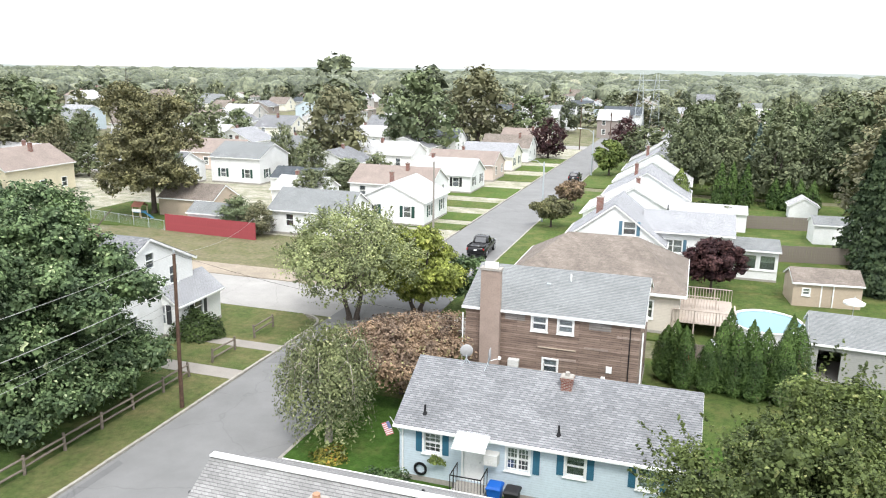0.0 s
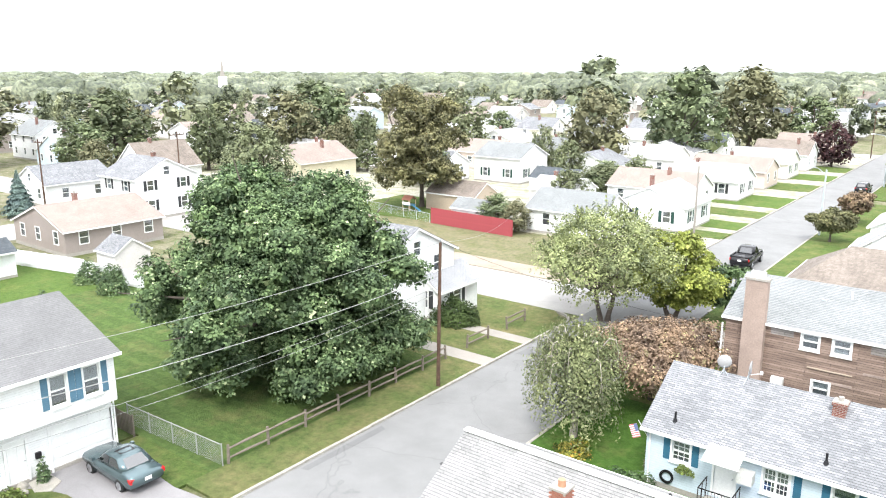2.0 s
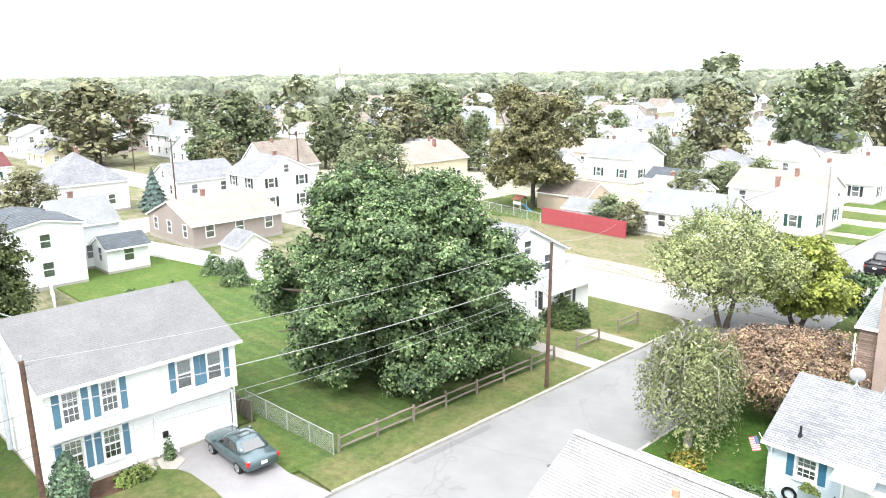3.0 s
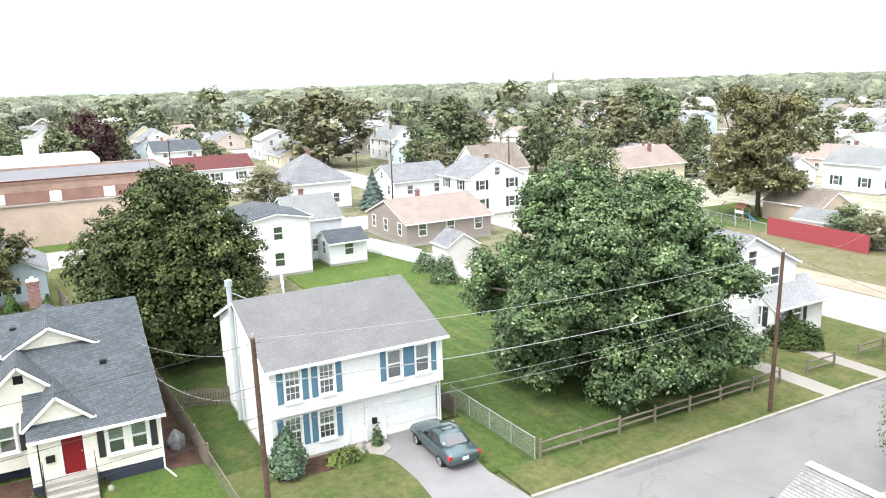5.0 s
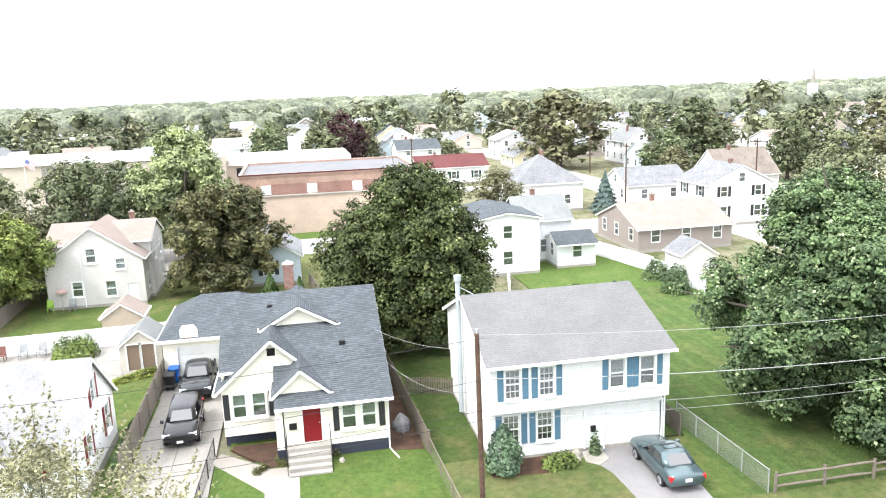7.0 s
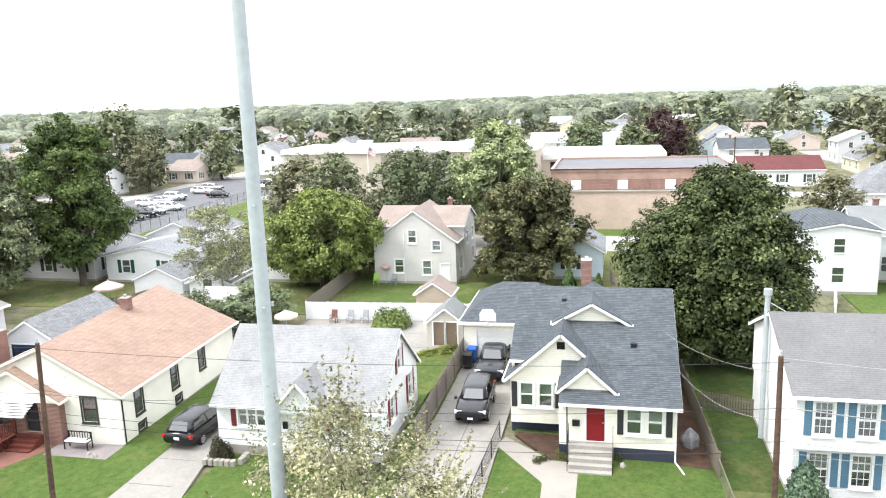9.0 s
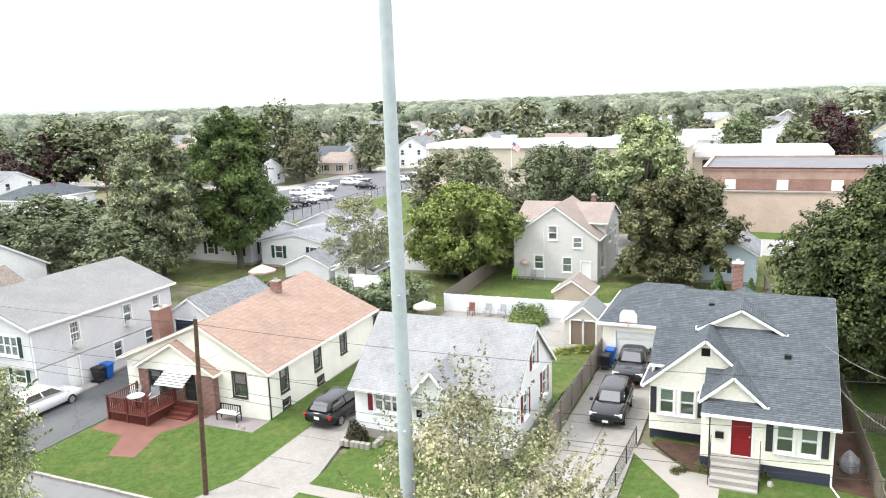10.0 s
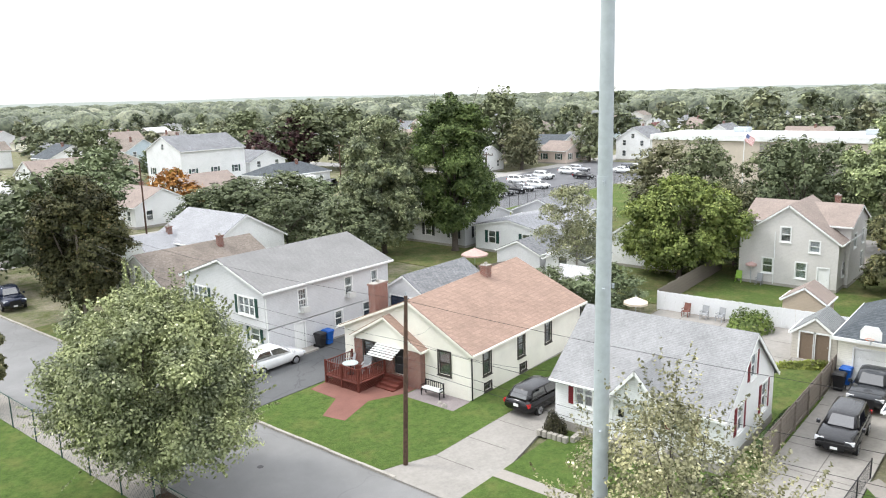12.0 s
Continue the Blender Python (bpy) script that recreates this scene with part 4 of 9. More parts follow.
def chain_link(a, b, h, label, post=2.5, colour=None, group="", mesh_step=0.12):
    a, b = Vector((*a, 0)), Vector((*b, 0))
    L, ang = (b - a).length, math.degrees(math.atan2(b.y - a.y, b.x - a.x))
    col = colour or GALV
    ob = thing("chain_link_fence", a.x, a.y, 0, label, "fence", group, turn=ang)
    bm = bmesh.new()
    tube(bm, ((0, 0, -0.1), (0, 0, h + 0.05)), (0.035, 0.03), 7)
    pm = mesh_of("post", bm, col)
    k = max(1, round(L / post))
    for i in range(k + 1):
        p = part("post", pm, col, ob)
        p.matrix_basis = pose(L * i / k, 0, 0)
    bm = bmesh.new()
    tube(bm, ((0, 0, h), (L, 0, h)), (0.025, 0.025), 6)
    part("top_rail", bm, col, ob)
    bm = bmesh.new()
    n = int((L + h) / mesh_step)
    for i in range(n):
        u = i * mesh_step
        for s in (1, -1):
            x0, x1 = (u - h, u) if s == 1 else (u, u - h)
            z0, z1 = 0.05, h
            lo, hi = min(x0, x1), max(x0, x1)
            if hi <= 0 or lo >= L:
                continue
            def at(xx):
                return z0 + (z1 - z0) * (xx - x0) / (x1 - x0)
            p, q = max(lo, 0), min(hi, L)
            beam(bm, (p, 0, at(p)), (q, 0, at(q)), 0.006, 0.006)
    tagged(part("mesh", bm, col, ob), kind="stuff")
    return ob


def utility_pole(x, y, h, label, arms=0, arm_turn=0.0, lean=(0.0, 0.0), box=False, r=0.125, material=POLEWOOD):
    ob = thing("utility_pole", x, y, 0, label, "utility pole", "utility poles", turn=arm_turn)
    bm = bmesh.new()
    tube(bm, ((0, 0, -0.3), (lean[0] * 0.5, lean[1] * 0.5, h * 0.5), (lean[0], lean[1], h)), (r, r * 0.85, r * 0.7), 10)
    part("shaft", bm, material, ob, smooth=True)
    for i in range(arms):
        bm = bmesh.new()
        z = h - 0.5 - i * 0.9
        bx(bm, -1.2, -0.06, z, 1.2, 0.06, z + 0.12)
        for px in (-1.1, -0.45, 0.45, 1.1):
            tube(bm, ((px, 0, z + 0.12), (px, 0, z + 0.3)), (0.04, 0.05), 6)
        part("crossarm", bm, material, ob)
    if box:
        bm = bmesh.new()
        tube(bm, ((0.35, 0, h - 2.4), (0.35, 0, h - 1.5)), (0.25, 0.25), 10)
        part("transformer", bm, GALV, ob)
    bm = bmesh.new()
    tube(bm, ((lean[0], lean[1], h), (lean[0], lean[1], h + 0.18)), (0.03, 0.05), 6)
    part("insulator", bm, GALV, ob)
    return ob


def wire(a, b, sag, material, r=0.016, label="thin overhead cable between poles"):
    a, b = Vector(a), Vector(b)
    pts = []
    for i in range(17):
        f = i / 16
        p = a.lerp(b, f)
        p.z -= sag * 4 * f * (1 - f)
        pts.append(p)
    bm = bmesh.new()
    tube(bm, pts, [r] * 17, 5)
    return solid("overhead_wire", bm, material, label, "cable", "overhead wires")


def street_lamp(x, y, h, reach, turn, label, material=GALV):
    ob = thing("street_lamp", x, y, 0, label, "street lamp", "street lamps", turn=turn)
    bm = bmesh.new()
    tube(bm, ((0, 0, -0.2), (0, 0, h)), (0.13, 0.09), 9)
    part("shaft", bm, material, ob, smooth=True)
    bm = bmesh.new()
    tube(bm, ((0, 0, h - 0.6), (reach * 0.4, 0, h + 0.1), (reach, 0, h + 0.25)), (0.04, 0.035, 0.03), 6)
    part("arm", bm, material, ob)
    bm = bmesh.new()
    loft(bm, [[(reach - 0.1, -0.08, h + 0.2), (reach - 0.1, 0.08, h + 0.2), (reach - 0.1, 0.06, h + 0.32), (reach - 0.1, -0.06, h + 0.32)], [(reach + 0.6, -0.14, h + 0.18), (reach + 0.6, 0.14, h + 0.18), (reach + 0.6, 0.08, h + 0.34), (reach + 0.6, -0.08, h + 0.34)]])
    part("lamp_head", bm, WHITE, ob)
    return ob

# ---- ground, streets and yards ----
GRASS = lawn("lawn_green", (0.042, 0.072, 0.02), (0.08, 0.11, 0.034), (0.13, 0.13, 0.055), 0.3)
GRASS_DRY = lawn("lawn_dry", (0.055, 0.084, 0.027), (0.086, 0.108, 0.041), (0.145, 0.134, 0.067), 0.45)
GRASS_MOWN = lawn("lawn_mown", (0.044, 0.077, 0.023), (0.072, 0.106, 0.035), (0.115, 0.122, 0.052), 0.25, 0.06)
FIELD = lawn("field_dry", (0.085, 0.093, 0.045), (0.118, 0.12, 0.064), (0.17, 0.15, 0.105), 0.5)
TOWN = lawn("town_ground", (0.058, 0.074, 0.03), (0.09, 0.1, 0.042), (0.2, 0.18, 0.145), 0.5)
ROAD = asphalt("old_asphalt", (0.182, 0.182, 0.18), 0.16)
ROADPALE = asphalt("pale_road", (0.3, 0.29, 0.275), 0.2)
DRIVE_DARK = asphalt("dark_asphalt", (0.09, 0.092, 0.095), 0.3)
SOIL = surface("mulch_bed", (0.08, 0.045, 0.03), 0.95, 22, 1.5, 0.45, 0.8)
WALKWAY = surface("concrete_walk", (0.285, 0.262, 0.235), 0.85, 12, 0.6, 0.14, 0.12)
KERB = surface("granite_kerb", (0.36, 0.34, 0.3), 0.85, 16, 1.2, 0.28, 0.25)
REDPAVE = surface("red_paving", (0.19, 0.088, 0.07), 0.85, 10, 0.8, 0.22, 0.15)

bm = bmesh.new()
bx(bm, -4600, -4600, -2.0, 4600, 4600, -0.04)
solid("ground", bm, TOWN, "flat town ground of grass and bare soil", "ground", kind="structure")
slab("road", [(-25.5, -200), (-18.6, -200), (-18.6, 10), (-18.0, 13), (-18.0, 420), (-25.5, 420)], -0.5, 0.0, ROAD, "worn grey asphalt street", "road")
slab("road_cross", rect(-420, 50.4, -25.5, 58.2), -0.5, -0.004, ROADPALE, "pale sunlit concrete side street", "road")
slab("road_far", rect(-420, 185, 260, 193), -0.5, -0.008, ROADPALE, "pale cross street far along the row", "road")
slab("road_west", rect(-140, -200, -133, 50.4), -0.5, -0.01, ROADPALE, "pale back street beyond the brick building", "road")
slab("road_south", rect(-25.5, -96, 200, -88), -0.5, -0.012, ROAD, "asphalt side street", "road")
slab("road_southwest", rect(-400, -96, -25.5, -88), -0.5, -0.012, ROADPALE, "pale asphalt side street", "road")


def kerb_run(x0, x1, y0, y1, step=2.4):
    ob = thing("kerb", x0, y0, 0, "weathered granite kerb stones along the street", "kerb", kind="structure")
    n = max(1, round((y1 - y0) / step))
    st = (y1 - y0) / n
    bm = bmesh.new()
    bx(bm, 0, 0.006, -0.1, x1 - x0, st - 0.006, 0.13)
    me = mesh_of("kerb_stone", bm, KERB)
    rng = random.Random(int(y0))
    for i in range(n):
        p = part("kerb_stone", me, KERB, ob)
        p.matrix_basis = pose(rng.uniform(-0.01, 0.01), i * st, rng.uniform(-0.012, 0.012))
    return ob


for y0, y1 in ((17.2, 48.0), (-4.9, 12.0), (-18.5, -9.2), (-33.8, -22.4), (-86, -41), (59, 84), (88, 118), (122, 184)):
    kerb_run(-25.66, -25.5, y0, y1)
kerb_run(-18.6, -18.44, -86, 10)
for y0, y1 in ((13, 50), (57, 120), (124, 184)):
    kerb_run(-18.0, -17.84, y0, y1)
# the rounded corner at the side street
ob = thing("kerb", -27.6, 48.0, 0, "rounded granite kerb corner", "kerb", kind="structure")
for i in range(6):
    a0, a1 = radians(i * 15), radians(i * 15 + 14.5)
    bm = bmesh.new()
    prism(bm, [(2.1 * math.cos(a0), 2.1 * math.sin(a0)), (2.1 * math.cos(a1), 2.1 * math.sin(a1)), (1.94 * math.cos(a1), 1.94 * math.sin(a1)), (1.94 * math.cos(a0), 1.94 * math.sin(a0))], -0.1, 0.13, lambda u, n, z: (u, z, n))
    part("kerb_stone", bm, KERB, ob)

# lawns of the west side
slab("lawn", rect(-62, 18.6, -28.3, 36.4), -0.5, 0.1, GRASS_MOWN, "striped mown green lawn under the maple", "lawn")
slab("lawn_verge", rect(-28.3, 17.3, -25.66, 36.4), -0.5, 0.096, GRASS_DRY, "grass verge with dry patches", "lawn")
slab("lawn_corner", [(-40, 36.4), (-25.66, 36.4), (-25.66, 48.0), (-27.6, 50.1), (-40, 50.1)], -0.5, 0.092, GRASS_DRY, "patchy grass at the street corner", "lawn")
slab("path_corner", rect(-33.5, 37.3, -25.66, 38.7), -0.4, 0.104, WALKWAY, "concrete path to a house door", "path")
slab("path_second", rect(-34.5, 42.2, -25.66, 43.4), -0.4, 0.104, WALKWAY, "concrete path from the street", "path")
slab("field", rect(-64, 58.9, -25.7, 74), -0.5, 0.06, FIELD, "empty dry grass lot", "field")
slab("field_apron", rect(-70, 57.9, -26.5, 61.2), -0.5, 0.063, surface("bare_earth", (0.3, 0.255, 0.2), 0.95, 8, 0.4, 0.25, 0.3), "bare earth edge of the lot", "soil")
slab("lawn_drive_side", [(-34.6, 5.9), (-25.66, 5.9), (-25.66, 12.6), (-27.2, 13.4), (-29.5, 13.6), (-31.7, 13.5), (-32.9, 13.1), (-33.8, 12.5), (-34.6, 12.4)], -0.5, 0.1, GRASS_DRY, "front lawn with dry patches", "lawn")
slab("lawn_side", [(-34.3, 17.25), (-28.3, 16.8), (-28.3, 18.6), (-34.3, 18.6)], -0.5, 0.094, GRASS, "narrow strip of lawn beside the drive", "lawn")
slab("driveway", [(-34.4, 12.5), (-33.8, 12.5), (-32.9, 13.1), (-31.7, 13.5), (-29.5, 13.6), (-27.2, 13.4), (-25.5, 12.6), (-25.5, 17.2), (-28.5, 16.8), (-34.4, 17.25)], -0.5, 0.085, asphalt("grey_drive", (0.22, 0.212, 0.215), 0.06), "grey asphalt driveway", "driveway")
# grass colour is darkened to stand in for the maple's and houses' shade
slab("lawn_white_house_back", rect(-62, 5.9, -34.6, 18.6), -0.5, 0.09, lawn("mossy_lawn", (0.03, 0.056, 0.016), (0.058, 0.085, 0.026), (0.1, 0.1, 0.045), 0.3), "green back lawn, darkened for shade", "lawn")
slab("lawn_yellow_front", [(-37.2, -4.0), (-33.2, -0.9), (-25.66, -0.9), (-25.66, 5.9), (-37.2, 5.9)], -0.5, 0.1, lawn("lawn_lush", (0.046, 0.082, 0.02), (0.08, 0.118, 0.034), (0.115, 0.13, 0.046), 0.25), "lush green front lawn", "lawn")
slab("lawn_yellow_corner", [(-25.66, -5.0), (-25.66, -2.3), (-33.6, -2.3), (-37.0, -4.3), (-38.3, -5.0)], -0.5, 0.1, MATS["lawn_lush"], "lush green front lawn beside the drive", "lawn")
slab("path_yellow", [(-38.6, -4.8), (-37.6, -5.2), (-34.0, -2.5), (-25.66, -2.3), (-25.66, -0.9), (-36.2, -0.9), (-36.3, -2.2)], -0.4, 0.106, WALKWAY, "concrete path curving from steps to drive", "path")
slab("bed_yellow", [(-38.9, -4.3), (-36.4, -2.3), (-36.5, -1.5), (-39.2, -1.5), (-39.3, -4.2)], -0.4, 0.11, SOIL, "mulched planting bed with fallen leaves", "flower bed")
DRIVECON = surface("worn_drive_concrete", (0.265, 0.25, 0.229), 0.88, 6, 0.35, 0.17, 0.2)
JOINT = surface("dark_joint", (0.15, 0.14, 0.125), 0.9, 10, 1, 0.2, 0.0)


def jointed(ob, xs, ys, x0, y0, x1, y1, z):
    """Tooled joints across and along a concrete slab."""
    for x in xs:
        box_part("joint", ob, (x - 0.025, y0, z - 0.05, x + 0.025, y1, z + 0.004), JOINT)
    for y in ys:
        box_part("joint", ob, (x0, y - 0.025, z - 0.05, x1, y + 0.025, z + 0.003), JOINT)


jointed(slab("driveway_yellow", rect(-51, -9.15, -25.5, -5.05), -0.5, 0.09, DRIVECON, "worn concrete driveway with joints", "driveway"), [-28.5 - 2.9 * i for i in range(8)], (-7.1,), -51, -9.15, -25.5, -5.05, 0.09)
slab("yard_yellow_back", rect(-66, -4.4, -39, 5.9), -0.5, 0.08, GRASS, "shaded back yard", "lawn")
slab("lawn_cape_side", [(-52.5, -9.3), (-50.5, -12.6), (-42.2, -14.5), (-42.2, -10.3), (-34.7, -10.3), (-34.7, -9.3)], -0.5, 0.1, GRASS, "green strip of side lawn", "lawn")
slab("lawn_cape_front", rect(-34.7, -18.8, -25.66, -9.3), -0.5, 0.1, MATS["lawn_lush"], "green front lawn with a worn path", "lawn")
slab("path_cape", rect(-29.2, -18.8, -28.4, -9.3), -0.4, 0.108, WALKWAY, "concrete path across the front lawn", "path")
jointed(slab("yard_cape_back", rect(-59, -24, -42.8, -9.3), -0.5, 0.07, DRIVECON, "worn concrete back yard with joints", "yard"), (-46, -49.2, -52.4, -55.6), (-12.4, -15.5, -18.6, -21.7), -59, -24, -42.8, -9.3, 0.07)
jointed(slab("driveway_cape", [(-44, -22.6), (-28.5, -22.4), (-25.5, -23.4), (-25.5, -17.6), (-28.5, -18.5), (-34, -19.6), (-44, -19.8)], -0.5, 0.09, DRIVECON, "worn concrete driveway with joints", "driveway"), [-28.4 - 2.6 * i for i in range(6)], (), -44, -22.3, -28.5, -19.9, 0.09)
slab("lawn_orange_front", [(-34.6, -34.3), (-25.66, -34.3), (-25.66, -23.4), (-28.5, -22.3), (-44, -22.3), (-44, -25), (-34.6, -25)], -0.5, 0.1, MATS["lawn_lush"], "green front lawn with worn patches", "lawn")
slab("path_orange", [(-32.2, -34.2), (-30.4, -34.0), (-30.3, -31.6), (-28.2, -30.4), (-28.5, -28.9), (-31.2, -29.8), (-33.4, -28.8), (-34.6, -28.8), (-34.6, -34.2)], -0.4, 0.108, REDPAVE, "red brick paved terrace and path", "path")
slab("patio_orange", rect(-34.6, -28.7, -33.0, -24.9), -0.4, 0.112, surface("grey_pavers", (0.24, 0.21, 0.21), 0.9, 12, 0.8, 0.22, 0.3), "small grey paved patio", "patio")
slab("driveway_dark", rect(-44.5, -40.2, -25.5, -34.4), -0.5, 0.088, DRIVE_DARK, "dark patched asphalt driveway", "driveway")
slab("lawn_grey_front", rect(-31.6, -62, -25.66, -41), -0.5, 0.1, GRASS_DRY, "front lawn strip", "lawn")
slab("yards_back_west", rect(-96, -70, -60, 5.9), -0.5, 0.03, GRASS_DRY, "green back yards", "lawn")
slab("lawn_grey_house", rect(-71.5, -23.5, -59.5, -9.5), -0.4, 0.05, GRASS, "green lawn behind the white fence", "lawn")
slab("street_paving_back", rect(-96, -16.5, -73, -14), -0.4, 0.034, WALKWAY, "pale driveway beside the grey house", "driveway")
slab("street_brick", rect(-97.5, -30, -88, 40), -0.4, 0.036, ROADPALE, "pale street before the brick building", "road")
slab("lawn_school", rect(-102.3, -9, -97.5, 14), -0.4, 0.02, MATS["lawn_lush"], "green strip before the brick building", "lawn")
slab("parking_lot", rect(-172, -92, -92, -66), -0.5, 0.0, asphalt("lot_asphalt", (0.11, 0.112, 0.12), 0.2), "dark asphalt car park", "car park")
slab("lawn_school_front", rect(-132, -66, -92, -38), -0.5, 0.02, GRASS, "school lawn", "lawn")
# east side
slab("sidewalk", rect(-18.44, -86, -16.95, 11), -0.5, 0.11, WALKWAY, "concrete pavement along the park fence", "pavement")
slab("park_lawn", rect(-16.95, -86, 60, 11), -0.5, 0.1, MATS["lawn_lush"], "green park lawn behind the fence", "lawn")
slab("lawn_blue", [(-17.84, 11.0), (20, 11.0), (20, 38.2), (-17.84, 38.2)], -0.5, 0.1, lawn("lawn_deep", (0.035, 0.08, 0.015), (0.06, 0.11, 0.025), (0.1, 0.12, 0.04), 0.15), "deep green front lawn", "lawn")
slab("lawn_brown", rect(-17.84, 38.2, 20, 49.8), -0.5, 0.096, GRASS, "lawn round the brown house", "lawn")
slab("drive_brown", rect(-17.84, 50, -12, 53.5), -0.5, 0.09, CONCRETE, "pale concrete driveway", "driveway")
slab("lawn_hip", rect(-17.84, 53.6, 20, 68.5), -0.5, 0.1, GRASS, "green yard", "lawn")
slab("lawn_east", rect(-17.84, 68.6, 24, 120), -0.5, 0.098, GRASS, "dull green yards along the street", "lawn")
slab("lawn_east_far", rect(-17.84, 124, 24, 184), -0.5, 0.098, GRASS, "green yards along the street", "lawn")
# yards north of the empty lot
slab("lots_north", rect(-120, 74.2, -25.7, 184), -0.5, 0.05, lawn("mixed_yards", (0.11, 0.125, 0.06), (0.2, 0.2, 0.15), (0.36, 0.34, 0.31), 0.6), "pale paved yards between houses", "yard")
for k, (y0, y1) in enumerate(((84, 87.5), (90, 95), (99, 104), (108, 118), (126, 134), (140, 148), (154, 162))):
    slab("garden_white_fence", rect(-79, 20, -62.2, 32.8), -0.4, 0.055, MATS["lawn_lush"], "bright green fenced garden lawn", "lawn") if k == 0 else None
    slab("lawn_front", rect(-38, y0, -25.66, y1), -0.4, 0.1, MATS["lawn_lush"] if k % 2 else GRASS, "neat green front lawn", "lawn")
slab("lawn_play", rect(-74, 72, -58, 86), -0.4, 0.07, GRASS, "green yard behind the fence", "lawn")

slab("lawn_cape_side", rect(-47.0, -10.45, -34.8, -9.1), -0.5, 0.112, MATS["lawn_lush"], "narrow green lawn between house and fence", "lawn")

# ---- the houses round the street ----
TEAL = surface("teal_shutter_paint", (0.035, 0.13, 0.2), 0.55, 10, 1, 0.12, 0.05)
BLUEGREY = surface("slate_blue_shutter", (0.1, 0.2, 0.28), 0.55, 10, 1, 0.12, 0.05)
BLACKSH = surface("black_shutter", (0.035, 0.037, 0.04), 0.6, 10, 1, 0.15, 0.05)
MAROON = surface("maroon_shutter", (0.16, 0.018, 0.025), 0.55, 10, 1, 0.12, 0.05)
GREENSH = surface("dark_green_shutter", (0.02, 0.06, 0.05), 0.55, 10, 1, 0.12, 0.05)
R_LIGHT = shingles("roof_light_grey", (0.26, 0.265, 0.275), (0.175, 0.18, 0.19))
R_GREY = shingles("roof_mid_grey", (0.24, 0.25, 0.25), (0.2, 0.21, 0.212), 0.05, 0.3, 0.18)
R_SMOOTH = shingles("roof_flat_grey", (0.208, 0.206, 0.203), (0.2, 0.198, 0.196), 0.05, 0.5, 0.14, 0.85)
R_DARK = shingles("roof_slate_dark", (0.105, 0.118, 0.13), (0.07, 0.08, 0.09), 0.06, 0.28, 0.2)
R_ORANGE = shingles("roof_terracotta", (0.32, 0.222, 0.175), (0.265, 0.185, 0.148), 0.13, 0.3, 0.16, 0.9)
R_BROWN = shingles("roof_tan_brown", (0.265, 0.228, 0.198), (0.205, 0.174, 0.15), 0.05, 0.3, 0.3)
R_TAN = shingles("roof_pale_tan", (0.285, 0.235, 0.208), (0.255, 0.21, 0.185), 0.05, 0.3, 0.15, 0.8)
R_RED = shingles("roof_red", (0.14, 0.05, 0.05), (0.12, 0.042, 0.042), 0.05, 0.3, 0.15)
R_WHITE = shingles("roof_white", (0.5, 0.5, 0.5), (0.45, 0.45, 0.45), 0.05, 0.3, 0.15)
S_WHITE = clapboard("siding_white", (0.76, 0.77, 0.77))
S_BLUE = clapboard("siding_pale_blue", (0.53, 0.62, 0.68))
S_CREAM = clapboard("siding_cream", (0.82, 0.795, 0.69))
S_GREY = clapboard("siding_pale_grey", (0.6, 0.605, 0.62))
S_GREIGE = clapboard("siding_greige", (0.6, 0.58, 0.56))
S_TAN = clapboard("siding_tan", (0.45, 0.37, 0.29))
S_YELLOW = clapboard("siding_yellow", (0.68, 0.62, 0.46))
STUCCO = surface("cream_stucco", (0.8, 0.78, 0.7), 0.85, 30, 0.6, 0.12, 0.35)
SHAKES = weathered_shakes("brown_wall_shakes", (0.17, 0.125, 0.1), (0.26, 0.2, 0.165))
PINKSTONE = surface("pinkish_chimney_render", (0.34, 0.265, 0.225), 0.9, 14, 0.8, 0.22, 0.3)
NAVYBASE = surface("navy_foundation_paint", (0.035, 0.04, 0.06), 0.8, 10, 0.8, 0.15, 0.1)
REDDOOR = surface("dark_red_door", (0.2, 0.01, 0.015), 0.4, 12, 1, 0.1, 0.02)


def gutter(house, pts, material=WHITE, r=0.045):
    bm = bmesh.new()
    tube(bm, pts, [r] * len(pts), 6)
    part("downpipe", bm, material, house)


def ac_unit(house, x, y, z, turn=0.0, w=0.6, h=0.4, d=0.35):
    bm = bmesh.new()
    bx(bm, -w / 2, -d, 0, w / 2, 0.02, h)
    for i in range(6):
        bx(bm, -w / 2 + 0.05, -d - 0.008, 0.05 + i * (h - 0.1) / 6, w / 2 - 0.05, -d, 0.08 + i * (h - 0.1) / 6)
    ob = part("air_conditioner", bm, surface("ac_casing", (0.6, 0.6, 0.58), 0.5, 14, 1, 0.12, 0.05), house)
    ob.matrix_basis = pose(x, y, z, 0, 0, turn)


# pale blue ranch house
h = thing("house", -5.35, 33.5, 0, "pale blue single-storey house with grey shingle roof and teal shutters", "house", "street houses")
cx = -5.05
volume(h, 12.9, 6.6, 3.1, 4.95, "x", S_BLUE, R_LIGHT, openings=[
    ("S", -9.9 - cx, 1.65, 0.78, 0.92, "grid", TEAL), ("S", -7.98 - cx, 0.55, 0.86, 2.0, "door", WHITE), ("S", -5.93 - cx, 1.5, 0.98, 1.05, "pairgrid"),
    ("S", -3.41 - cx, 1.7, 0.8, 0.9, "double", TEAL), ("S", -0.39 - cx, 1.7, 0.8, 0.9, "double", TEAL), ("W", 1.2, 1.6, 0.8, 1.0, "double", TEAL), ("W", -1.4, 1.6, 0.8, 1.0, "double", TEAL)],
    over=0.3, base=0.35)
sh = part("shutter", shutter_mesh(1.15, TEAL), TEAL, h)
